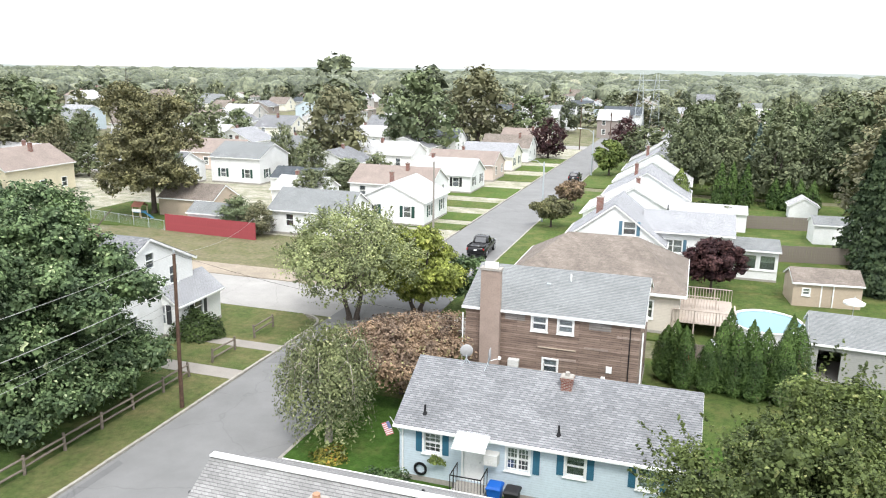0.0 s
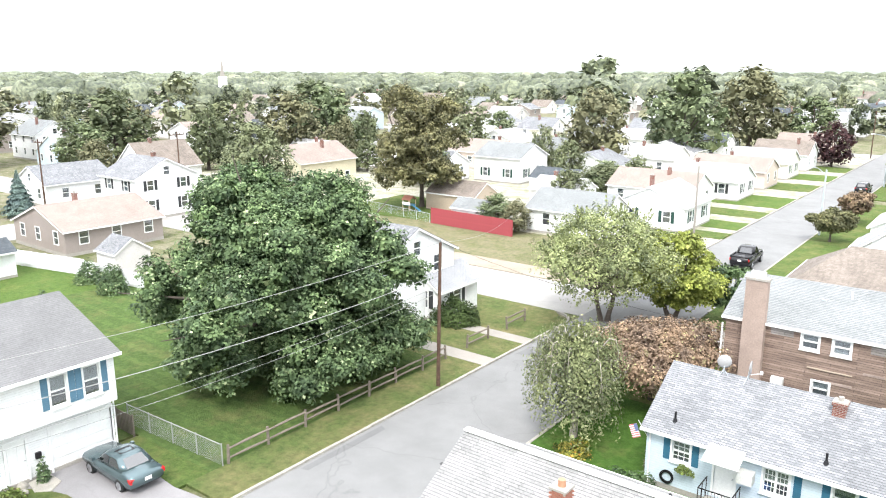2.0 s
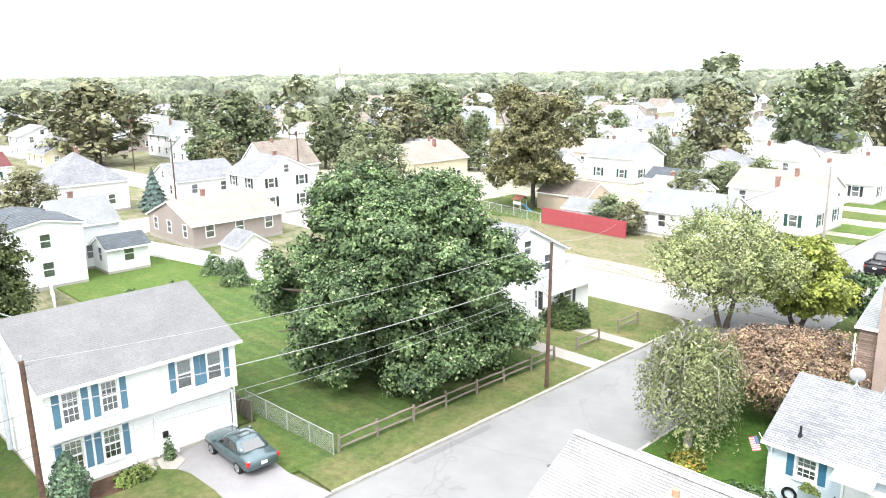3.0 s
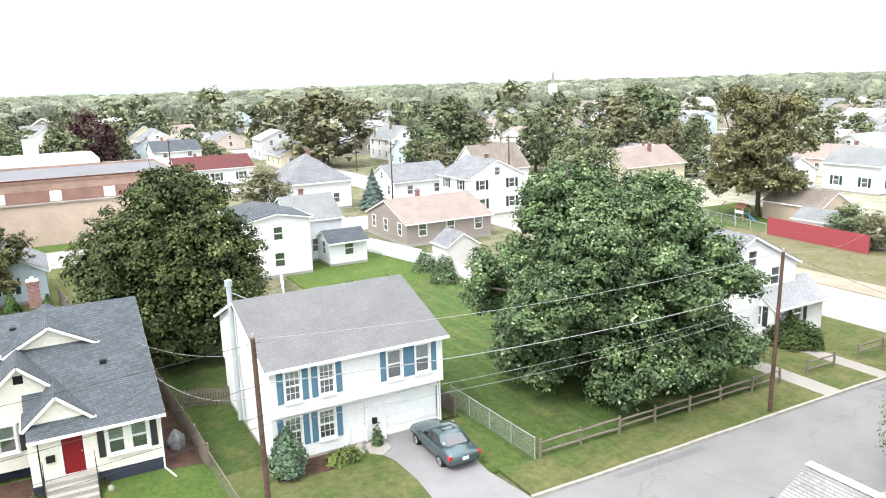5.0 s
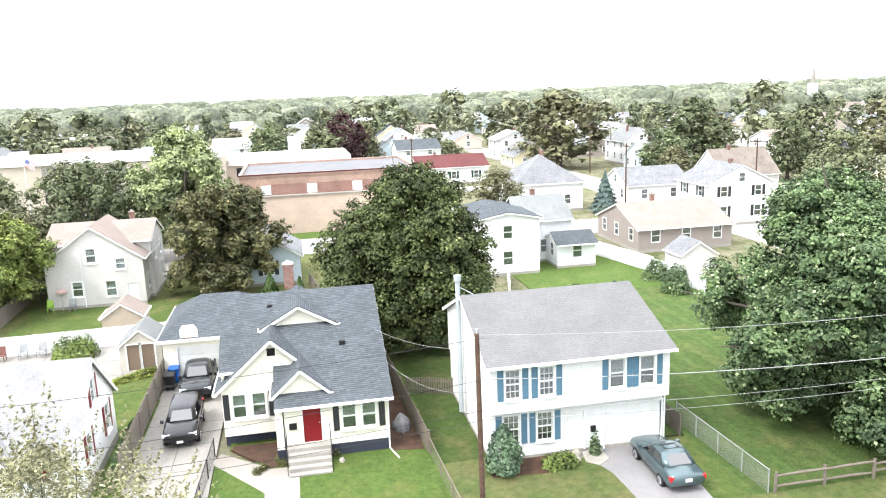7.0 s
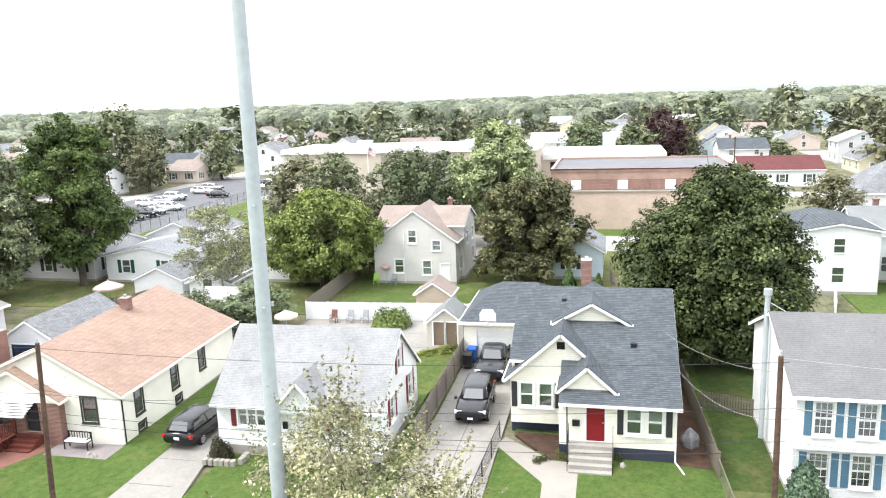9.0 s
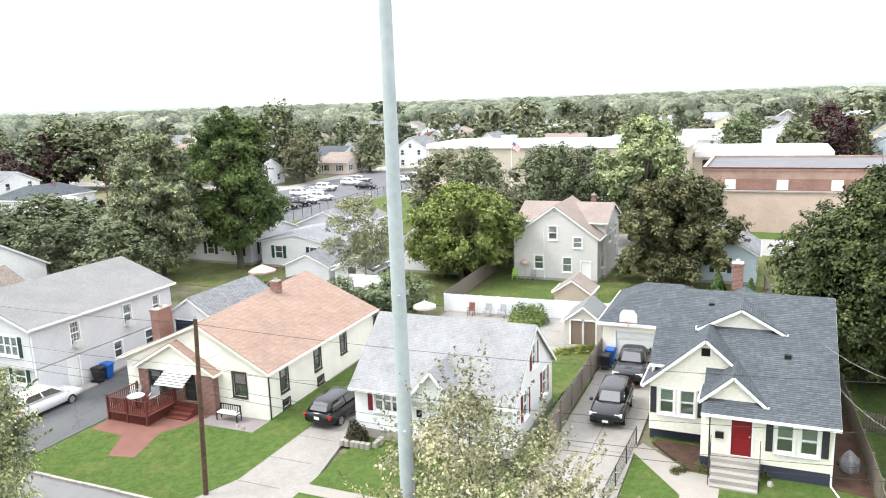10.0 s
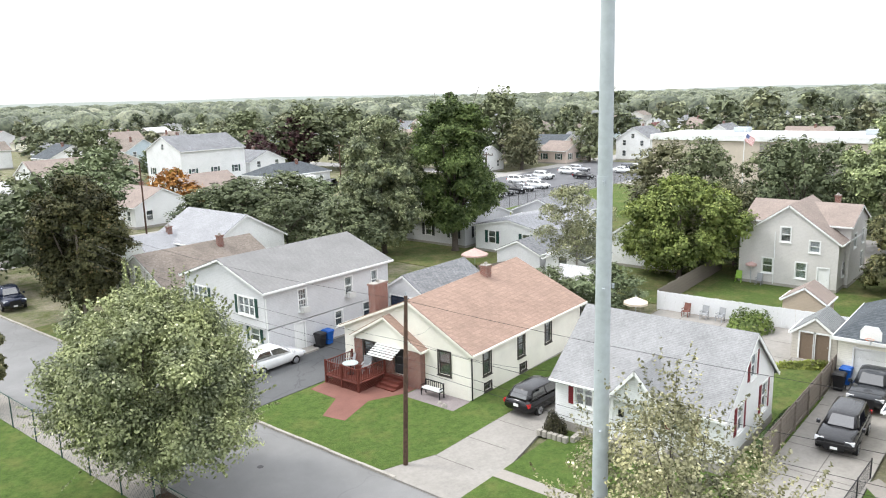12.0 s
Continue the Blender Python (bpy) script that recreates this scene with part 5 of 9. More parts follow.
sh.matrix_basis = pose(-5.1 - cx, -3.302, 1.45)
chimney(h, 0.72, -0.6, 3.9, 5.1, 0.5, 0.5)
pipe(h, -5.35, -2.9, 3.3, 0.45)
pipe(h, 0.8, -2.9, 3.3, 0.45)
bm = bmesh.new()
for i in range(9):
    f = i / 8 * 1.2
    bx(bm, -8.65 - cx, -3.3 - 1.15 + 1.15 * i / 9, 2.62 + 0.5 * math.sin(f) * 0.8, -7.15 - cx, -3.3 - 1.15 + 1.15 * (i + 1) / 9 + 0.01, 2.66 + 0.5 * math.sin(f) * 0.8)
part("awning", bm, WHITE, h, "white metal awning over the door")
ac_unit(h, -7.05 - cx, -3.3, 1.75, 0, 0.62, 0.5, 0.5)
box_part("stoop", h, (-8.7 - cx, -4.6, -0.05, -7.2 - cx, -3.33, 0.5), CONCRETE)
box_part("step", h, (-8.6 - cx, -4.9, -0.05, -7.4 - cx, -4.6, 0.3), CONCRETE)
for x in (-8.65, -7.25):
    for y in (-4.55, -4.0, -3.45):
        box_part("rail_post", h, (x - cx - 0.015, y - 0.015, 0.5, x - cx + 0.015, y + 0.015, 1.4), BLACK)
    box_part("hand_rail", h, (x - cx - 0.02, -4.57, 1.4, x - cx + 0.02, -3.42, 1.44), BLACK)
for i in range(1, 10):
    x = -8.65 + 1.4 * i / 10
    box_part("baluster", h, (x - cx - 0.008, -4.56, 0.5, x - cx + 0.008, -4.544, 1.4), BLACK)
box_part("hand_rail", h, (-8.63 - cx, -4.57, 1.4, -7.27 - cx, -4.53, 1.44), BLACK)
gutter(h, ((-6.28, -3.34, 2.85), (-6.28, -3.34, 0.2)))
bm = bmesh.new()
for k in range(14):
    a = 2 * math.pi * k / 14
    b = a + 2 * math.pi / 14
    for r in (0.24, 0.3):
        beam(bm, (-10.45 - cx + r * math.cos(a), -3.36, 0.75 + r * math.sin(a)), (-10.45 - cx + r * math.cos(b), -3.36, 0.75 + r * math.sin(b)), 0.05, 0.05)
part("garden_hose", bm, BLACK, h, "coiled dark garden hose on the wall")

# foreground grey roof
h = thing("house", -6.15, 20.7, 0, "house with pale weathered shingle roof and white ridge cap", "house", "street houses")
volume(h, 17.2, 8.4, 3.2, 5.52, "x", S_WHITE, shingles("roof_pale_weathered", (0.29, 0.287, 0.283), (0.23, 0.228, 0.225), 0.06, 0.3, 0.3), over=0.35, rake=0.3, ridgecap=WHITE,
       openings=[("W", 1.5, 1.0, 0.9, 1.2, "double"), ("W", -1.5, 1.0, 0.9, 1.2, "double")])
pipe(h, -1.3, 0.6, 5.0, 0.35)
FG_HOUSE = h

# brown shingled two-storey house
h = thing("house", -6.7, 43.5, 0, "two-storey brown wood-shingled house with grey roof", "house", "street houses")
cx = -6.35
volume(h, 9.6, 7.8, 5.8, 7.3, "x", SHAKES, R_GREY, openings=[
    ("S", -6.94 - cx, 4.78, 0.76, 0.74, "double"), ("S", -5.49 - cx, 4.78, 0.76, 0.74, "double"), ("S", -6.25 - cx, 2.38, 0.76, 0.76, "double"),
    ("W", 2, 4.3, 0.8, 1.1), ("W", -2, 4.3, 0.8, 1.1), ("E", 2, 4.3, 0.8, 1.1)], over=0.12, base=0.5)
PATCH = weathered_shakes("grey_patch_shakes", (0.2, 0.19, 0.18), (0.27, 0.26, 0.25))
box_part("wall_patch", h, (-8.85 - cx, -3.925, 5.2, -7.74 - cx, -3.9, 5.56), PATCH)
box_part("wall_patch", h, (-4.23 - cx, -3.925, 5.12, -3.06 - cx, -3.9, 5.58), PATCH)
box_part("meter_box", h, (-3.2 - cx, -4.0, 2.82, -2.9 - cx, -3.9, 3.16), WHITE)
box_part("loose_board", h, (-6.97 - cx, -3.95, 3.78, -4.89 - cx, -3.9, 3.84), S_TAN)
box_part("chimney", h, (-10.2 - cx, -4.35, -0.05, -9.1 - cx, -3.93, 8.0), PINKSTONE, "broad pinkish rendered chimney")
box_part("chimney_cap", h, (-10.25 - cx, -4.4, 8.0, -9.05 - cx, -3.85, 8.12), CONCRETE)
box_part("flue", h, (-10.0 - cx, -4.25, 8.12, -9.3 - cx, -4.0, 8.42), WHITE)
ac_unit(h, -8.27 - cx, -3.9, 2.55)
gutter(h, ((4.3, -3.94, 5.5), (4.3, -3.94, 0.1)), BLACK, 0.03)
gutter(h, ((4.95, -3.96, 5.3), (4.95, -3.96, 0.1)))
gutter(h, ((-4.95, -3.96, 5.3), (-4.95, -3.96, 0.1)))
pipe(h, 0.6, -1.0, 6.75, 0.55, WHITE)
for x, y in ((-0.6, -1.4), (0.95, -1.2)):
    box_part("roof_vent", h, (x - 0.12, y - 0.12, 6.4, x + 0.12, y + 0.12, 6.78), GALV)
box_part("meter_box", h, (2.9, -4.02, 2.3, 3.12, -3.9, 2.55), WHITE)
for i in range(5):
    box_part("siding_repair", h, (-2.9 + 1.7 * i % 7 - 0.3, -3.925, 1.5 + (i * 0.83) % 3.4, -1.9 + 1.7 * i % 7, -3.902, 1.62 + (i * 0.83) % 3.4), surface("bare_cedar", (0.34, 0.27, 0.23), 0.85, 10, 0.8, 0.3, 0.3))

# hip-roofed house behind it
h = thing("house", -6.4, 60.5, 0, "low beige house with a broad stained brown hip roof", "house", "street houses")
volume(h, 12.6, 10.8, 3.4, 6.0, "x", clapboard("siding_beige", (0.62, 0.57, 0.5)), R_BROWN, hip=3.6, over=0.45, openings=[("S", 4, 1.2, 0.9, 1.3), ("E", -2, 1.2, 0.9, 1.3), ("W", 2, 1.2, 1.2, 1.3)])

# white cape with cross gables
h = thing("house", -5.0, 74.5, 0, "white house with crossing gables and pale roofs", "house", "street houses")
R_PALE = shingles("roof_pale_grey", (0.34, 0.345, 0.36), (0.3, 0.305, 0.32), 0.05, 0.3, 0.15)
volume(h, 9.0, 8.0, 3.4, 6.8, "y", S_WHITE, R_PALE, ox=-1.5, openings=[("S", 1.4, 4.0, 1.1, 1.2, "double", BLUEGREY), ("S", -2.5, 1.2, 1, 1.2)])
volume(h, 8.0, 6.5, 4.3, 5.6, "x", S_WHITE, R_PALE, ox=5.0, oy=1.5, openings=[("S", -1.2, 2.2, 1.6, 1.2, "pair", BLUEGREY)])
volume(h, 5.0, 5.0, 3.1, 3.6, "x", S_WHITE, R_GREY, ox=10.5, oy=1.0, openings=[("S", -1.6, 1.2, 1.3, 1.3, "picture"), ("S", 0, 1.2, 1.3, 1.3, "picture"), ("S", 1.6, 1.2, 1.3, 1.3, "picture"), ("E", 0, 1.2, 1.3, 1.3, "picture")])
chimney(h, -3.2, -1.2, 4.2, 6.9, 0.6, 0.6)
pipe(h, 3.0, 1.6, 5.6, 0.5)

# white two-storey house with garage
h = thing("house", -38.8, 12.72, 0, "white two-storey house with grey roof and slate-blue shutters", "house", "street houses")
volume(h, 9.4, 8.9, 2.8, 3.0, "y", S_WHITE, None, ox=0.0, openings=[
    ("E", 9.1 - 12.5, 0.95, 0.78, 1.45, "grid", BLUEGREY), ("E", 10.8 - 12.5, 0.95, 0.78, 1.45, "grid", BLUEGREY), ("E", 15.4 - 12.5, 0.08, 3.0, 2.25, "garage"), ("E", 12.35 - 12.5, 0.2, 0.86, 2.03, "door", WHITE)], base=0.25, skip="")
R_PLAIN = shingles("roof_plain_grey", (0.158, 0.157, 0.158), (0.148, 0.147, 0.149), 0.05, 0.5, 0.14, 0.85)
volume(h, 10.0, 9.05, 5.4, 7.33, "y", S_WHITE, R_PLAIN, ox=0.25, z0=2.8, base=0, over=0.3, rake=0.25, off=-0.25, openings=[
    ("E", 9.05 - 12.5, 3.5, 0.72, 1.45, "grid", BLUEGREY), ("E", 10.73 - 12.5, 3.5, 0.72, 1.45, "grid", BLUEGREY), ("E", 14.3 - 12.5, 3.5, 0.75, 1.45, "double", BLUEGREY), ("E", 15.87 - 12.5, 3.5, 0.75, 1.45, "double", BLUEGREY), ("N", 1.5, 3.7, 0.8, 1.2)])
bm = bmesh.new()
tube(bm, ((-0.5, -4.75, 0.6), (-0.5, -4.75, 8.0)), (0.13, 0.13), 10)
tube(bm, ((-0.5, -4.75, 8.0), (-0.5, -4.75, 8.3)), (0.2, 0.2), 10)
beam(bm, (-0.5, -4.75, 7.7), (0.2, -3.6, 7.1), 0.03, 0.03)
part("stove_flue", bm, GALV, h, "tall galvanised stove flue")
box_part("mail_box", h, (4.7, 0.65, 1.1, 4.82, 0.9, 1.4), BLACK)
for y in (4.55,):
    gutter(h, ((4.76, y, 2.7), (4.76, y, 0.15)))

# cream cape with slate roof
h = thing("house", -44.65, 0.0, 0, "cream house with slate-grey roof, three gables and red door", "house", "street houses")
volume(h, 15.1, 5.6, 3.15, 6.9, "y", S_CREAM, R_DARK, ox=0.15, oy=0.9, skip="S", base=0.7, basemat=NAVYBASE, over=0.3, rake=(0.0, 0.25), rakes=(1,), openings=[
    ("E", -0.12 - 0.9, 0.95, 0.88, 1.98, "door", REDDOOR), ("E", 1.72 - 0.9, 1.45, 0.7, 1.3), ("E", 2.72 - 0.9, 1.45, 0.7, 1.3), ("N", 2.0, 1.6, 0.8, 1.2), ("N", -3.0, 1.6, 0.8, 1.2)])
volume(h, 12.3, 2.7, 3.15, 6.9, "y", S_CREAM, R_DARK, ox=-1.25, oy=-3.25, off=1.4, eave2=4.3, skip="NE", base=0.7, basemat=NAVYBASE, over=0.3, rake=(0.06, 0.0), rakes=())
volume(h, 5.0, 5.3, 3.5, 5.85, "x", S_CREAM, R_DARK, ox=2.9, oy=-1.95, skip="NSW", base=0, over=0.35, rake=0.3, z0=0.7, openings=[
    ("E", -3.75 + 1.95, 1.65, 0.68, 1.28), ("E", -2.75 + 1.95, 1.65, 0.68, 1.28), ("E", 0.0, 4.85, 0.42, 0.42, "vent")])
for x, y, z in ((5.402, -4.4, 1.6), (5.402, -2.1, 1.6), (7.702, 1.07, 1.4), (7.702, 3.37, 1.4)):
    part("shutter", shutter_mesh(1.4, BLACKSH), BLACKSH, h, "black louvred shutter").matrix_basis = pose(x, y, z, 0, 0, 90)
volume(h, 4.5, 2.6, 3.55, 4.72, "x", S_CREAM, R_DARK, ox=4.9, oy=-0.55, z0=3.3, skip="NSW", base=0, over=0.2, rake=0.25)
volume(h, 4.2, 3.6, 5.75, 6.75, "x", S_CREAM, R_DARK, ox=0.6, oy=-0.45, z0=4.8, skip="NSW", base=0, over=0.35, rake=0.3)
volume(h, 8.0, 6.8, 3.05, 4.75, "y", S_CREAM, R_DARK, ox=-9.4, oy=-5.8, base=0.2, over=0.3, hip=2.2, openings=[("E", -1.2, 0.1, 2.6, 2.2, "garage")])
chimney(h, -2.6, -0.9, 6.4, 7.9, 0.6, 0.6, BRICK, WHITE)
box_part("stoop", h, (7.73, -1.45, -0.05, 8.25, 0.75, 0.94), CONCRETE)
for i in range(4):
    box_part("step", h, (8.25 + i * 0.32, -1.35, -0.05, 8.57 + i * 0.32, 0.68, 0.75 - i * 0.19), CONCRETE)
for y in (-1.42, 0.72):
    for k in range(4):
        x, z = 7.95 + k * 0.46, 0.94 - k * 0.25
        box_part("rail_post", h, (x - 0.015, y - 0.015, max(0.0, z - 0.2), x + 0.015, y + 0.015, z + 0.85), BLACK)
    bm = bmesh.new()
    beam(bm, (7.8, y, 1.86), (9.4, y, 1.0), 0.03, 0.03)
    part("hand_rail", bm, BLACK, h)
box_part("porch_post", h, (8.0, -1.52, 0.0, 8.06, -1.46, 3.0), BLACK)
box_part("mail_box", h, (7.7, -1.25, 1.75, 7.82, -0.88, 2.05), BLACK)
for x, y, z in ((1.1, -2.0, 6.3), (4.3, 1.75, 4.85)):
    box_part("roof_vent", h, (x - 0.15, y - 0.15, z - 0.35, x + 0.15, y + 0.15, z + 0.12), BLACK)
gutter(h, ((7.76, 3.68, 3.0), (7.76, 3.68, 0.15), (8.9, 4.0, 0.14)))

# pale cape with maroon shutters
h = thing("house", -38.5, -14.95, 0, "white cape house with light grey roof and maroon shutters", "house", "street houses")
R_CAPE = shingles("roof_bleached_grey", (0.285, 0.288, 0.292), (0.26, 0.262, 0.267), 0.06, 0.3, 0.24, 0.82)
volume(h, 7.2, 8.9, 3.05, 5.95, "y", S_WHITE, R_CAPE, base=0.5, over=0.3, rake=0.2, openings=[
    ("E", -17.45 + 14.95, 1.6, 1.5, 1.15, "triple", MAROON), ("E", -12.55 + 14.95, 1.6, 0.85, 1.3, "double", MAROON), ("E", 0.45, 0.6, 0.9, 2.0, "door", WHITE),
    ("N", -(-37.25 + 38.8), 1.45, 0.75, 1.3, "double", MAROON), ("N", -(-40.8 + 38.8), 1.3, 0.8, 1.45, "double", MAROON), ("N", -(-38.85 + 38.8), 3.65, 0.75, 1.2, "double", MAROON), ("S", 1.5, 1.4, 0.8, 1.3)])
volume(h, 3.4, 2.7, 3.0, 4.55, "x", S_WHITE, R_CAPE, ox=2.6, oy=0.45, z0=2.7, base=0, skip="NSW", over=0.35, rake=0.3)
for y in (-0.85, 1.75):
    box_part("porch_post", h, (4.15, y - 0.06, 0.5, 4.27, y + 0.06, 3.0), WHITE)
box_part("stoop", h, (3.63, -1.0, -0.05, 4.7, 1.9, 0.5), CONCRETE)
box_part("mail_box", h, (3.61, -0.75, 1.6, 3.73, -0.5, 1.95), BLACK)

# cream bungalow with terracotta roof and brick porch
h = thing("house", -41.3, -30.25, 0, "cream stucco bungalow with terracotta roof and a brick porch", "house", "street houses", turn=1.5)
DARKFRAME = surface("dark_window_frame", (0.05, 0.045, 0.04), 0.6, 12, 1, 0.15, 0.05)
volume(h, 13.3, 10.2, 3.1, 5.5, "x", STUCCO, R_ORANGE, base=0.05, over=0.3, rake=0.2, off=0.07, skew=0.5, trim=STUCCO, frame_paint=DARKFRAME, openings=[
    ("E", -27.1 + 30.3, 1.3, 0.85, 1.4), ("N", 36.35 - 41.35, 1.25, 0.72, 1.6), ("N", 40.1 - 41.35, 1.25, 0.72, 1.6), ("N", 43.4 - 41.35, 1.25, 0.72, 1.6),
    ("N", 36.4 - 41.35, 0.25, 0.65, 0.4), ("N", 40.3 - 41.35, 0.25, 0.65, 0.4)])
volume(h, 2.4, 5.6, 2.75, 4.35, "x", STUCCO, R_ORANGE, ox=5.9, oy=-1.05, base=0, z0=2.45, skip="W", over=0.2, rake=0.2, trim=STUCCO)
volume(h, 2.3, 5.5, 2.5, 2.6, "x", BRICK, None, ox=5.95, oy=-1.05, base=0.1, skip="W", frame_paint=DARKFRAME, openings=[("E", -32.4 + 31.35, 1.1, 1.7, 1.3, "pair"), ("E", -30.35 + 31.35, 0.75, 0.9, 1.75, "hole"), ("N", 0.2, 1.1, 0.9, 1.2)])
box_part("door", h, (6.9, -0.45, 0.75, 6.96, 0.4, 2.5), DARKGAP)
bm = bmesh.new()
for i in range(6):
    bx(bm, 7.1 + i * 0.17, -1.75, 2.45 - i * 0.09, 7.28 + i * 0.17, 0.25, 2.49 - i * 0.09)
part("awning", bm, WHITE, h, "white slatted metal awning")
chimney(h, -1.6, 0.45, 4.3, 6.0, 0.55, 0.55, BRICK, CONCRETE)
chimney(h, 2.85, -5.55, 0.0, 4.9, 1.3, 0.6, BRICK, CONCRETE)
DECKRED = surface("red_brown_deck_stain", (0.13, 0.035, 0.025), 0.7, 10, 0.8, 0.2, 0.15)
gutter(h, ((6.72, 5.25, 2.9), (6.72, 5.25, 0.15)), BLACK)
gutter(h, ((-6.2, 5.28, 2.9), (-6.2, 5.28, 0.15)), BLACK)

d = thing("porch_deck", -32.9, -32.6, 0, "red-stained wooden deck with balusters and lattice skirt", "deck")
for i in range(9):
    box_part("deck_board", d, (-1.2 + i * 0.27, -1.5, 0.62, -0.94 + i * 0.27, 1.5, 0.66), DECKRED)
for x, y in ((-1.15, -1.45), (1.15, -1.45), (1.15, 1.45), (-1.15, 1.45), (1.15, 0)):
    box_part("post", d, (x - 0.05, y - 0.05, -0.02, x + 0.05, y + 0.05, 1.62), DECKRED)
for a, b in (((1.15, -1.45), (1.15, 1.45)), ((-1.15, -1.45), (1.15, -1.45)), ((-1.15, 1.45), (1.15, 1.45))):
    for z in (0.78, 1.52):
        bm = bmesh.new()
        beam(bm, (*a, z), (*b, z), 0.06, 0.05)
        part("rail", bm, DECKRED, d)
    n = int((Vector(b) - Vector(a)).length / 0.14)
    for i in range(1, n):
        p = Vector(a).lerp(Vector(b), i / n)
        box_part("baluster", d, (p.x - 0.018, p.y - 0.018, 0.8, p.x + 0.018, p.y + 0.018, 1.5), DECKRED)
    bm = bmesh.new()
    L = (Vector(b) - Vector(a)).length
    k = int(L / 0.16)
    for i in range(k):
        p, q = Vector(a).lerp(Vector(b), i / k), Vector(a).lerp(Vector(b), min(1, (i + 3) / k))
        beam(bm, (*p, 0.04), (*q, 0.58), 0.02, 0.035)
        beam(bm, (*q, 0.04), (*p, 0.58), 0.02, 0.035)
    part("lattice", bm, DECKRED, d)
st = thing("porch_steps", -33.2, -30.3, 0, "red-stained wooden porch steps", "steps")
for i in range(4):
    box_part("tread", st, (-1.0 + i * 0.3, -0.75, -0.02, -0.7 + i * 0.3, 0.75, 0.66 - i * 0.16), DECKRED)

# pale grey two-level house
h = thing("house", -37.9, -44.8, 0, "pale grey two-level house with grey roof and dark green shutters", "house", "street houses")
volume(h, 11.4, 9.4, 2.3, 2.5, "x", S_GREY, None, ox=0, base=0.2, openings=[("N", 34.8 - 37.9, 0.12, 0.85, 2.0, "door", WHITE), ("N", 38.5 - 37.9, 1.0, 0.7, 1.1), ("N", 41.6 - 37.9, 0.9, 1.2, 1.2), ("E", -41.7 + 44.8, 1.2, 1.0, 0.9, "double", GREENSH), ("E", -46.8 + 44.8, 1.2, 1.0, 0.9, "double", GREENSH)])
volume(h, 11.9, 9.4, 5.1, 6.72, "x", S_GREY, R_SMOOTH, z0=2.3, base=0, over=0.35, rake=0.25, openings=[
    ("N", 35.2 - 37.9, 3.0, 0.68, 1.45, "grid"), ("N", 39.6 - 37.9, 3.1, 0.68, 1.35), ("N", 42.3 - 37.9, 3.0, 0.6, 1.4), ("E", -42.1 + 44.8, 3.1, 1.75, 1.2, "triple", GREENSH), ("E", -47.6 + 44.8, 3.1, 1.75, 1.2, "triple", GREENSH)])
ac_unit(h, 39.6 * -1 + 37.9, 4.8, 2.95, 180)
ac_unit(h, 35.2 * -1 + 37.9, 4.8, 2.85, 180)
gutter(h, ((5.95, 4.86, 4.5), (5.85, 4.76, 0.2)))
box_part("step", h, (2.2, 4.75, -0.05, 4.0, 5.6, 0.2), CONCRETE)

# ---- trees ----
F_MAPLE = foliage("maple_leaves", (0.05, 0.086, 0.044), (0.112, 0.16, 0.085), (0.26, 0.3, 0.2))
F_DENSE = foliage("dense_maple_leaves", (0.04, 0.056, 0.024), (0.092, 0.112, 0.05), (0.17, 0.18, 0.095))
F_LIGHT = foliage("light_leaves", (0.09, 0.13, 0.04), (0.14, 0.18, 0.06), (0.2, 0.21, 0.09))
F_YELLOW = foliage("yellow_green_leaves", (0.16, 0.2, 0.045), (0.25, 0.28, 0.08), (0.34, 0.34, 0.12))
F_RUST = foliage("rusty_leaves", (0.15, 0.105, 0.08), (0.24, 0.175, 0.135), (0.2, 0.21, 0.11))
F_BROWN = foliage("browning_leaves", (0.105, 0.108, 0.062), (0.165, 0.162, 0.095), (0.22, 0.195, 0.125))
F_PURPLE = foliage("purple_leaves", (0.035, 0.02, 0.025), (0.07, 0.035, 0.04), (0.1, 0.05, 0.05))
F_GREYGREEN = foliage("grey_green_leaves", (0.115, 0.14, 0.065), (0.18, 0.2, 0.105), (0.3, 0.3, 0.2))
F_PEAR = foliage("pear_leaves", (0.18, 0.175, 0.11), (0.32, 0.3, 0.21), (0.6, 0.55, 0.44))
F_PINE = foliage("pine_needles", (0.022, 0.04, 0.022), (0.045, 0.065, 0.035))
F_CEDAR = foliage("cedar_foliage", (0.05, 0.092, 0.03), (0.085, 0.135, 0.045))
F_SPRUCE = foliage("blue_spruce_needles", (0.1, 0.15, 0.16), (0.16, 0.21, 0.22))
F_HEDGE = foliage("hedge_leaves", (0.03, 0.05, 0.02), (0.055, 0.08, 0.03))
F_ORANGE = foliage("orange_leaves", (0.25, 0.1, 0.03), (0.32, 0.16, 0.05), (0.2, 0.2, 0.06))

tree(-34.3, 29.3, 13.2, 7.5, "large green maple with a broad crown sweeping the lawn", F_MAPLE, n=100000, size=0.125, stem=2.6, z0=0.0, seed=3, boughs=120, r0=0.42, limbs=16, shape="great", core=0.3)
tree(-52.2, 7.6, 14.0, 5.7, "dense dark green maple behind the white house", F_DENSE, n=52000, size=0.135, stem=2.6, z0=0.9, seed=5, boughs=190, r0=0.3, limbs=12, shape="dome")
tree(-72.8, -7.4, 10.6, 5.1, "browning maple behind the cream house", foliage("bronze_leaves", (0.07, 0.076, 0.042), (0.135, 0.135, 0.075), (0.22, 0.17, 0.11)), n=26000, size=0.155, z0=0.4, seed=6, boughs=70, limbs=10, shape="great")
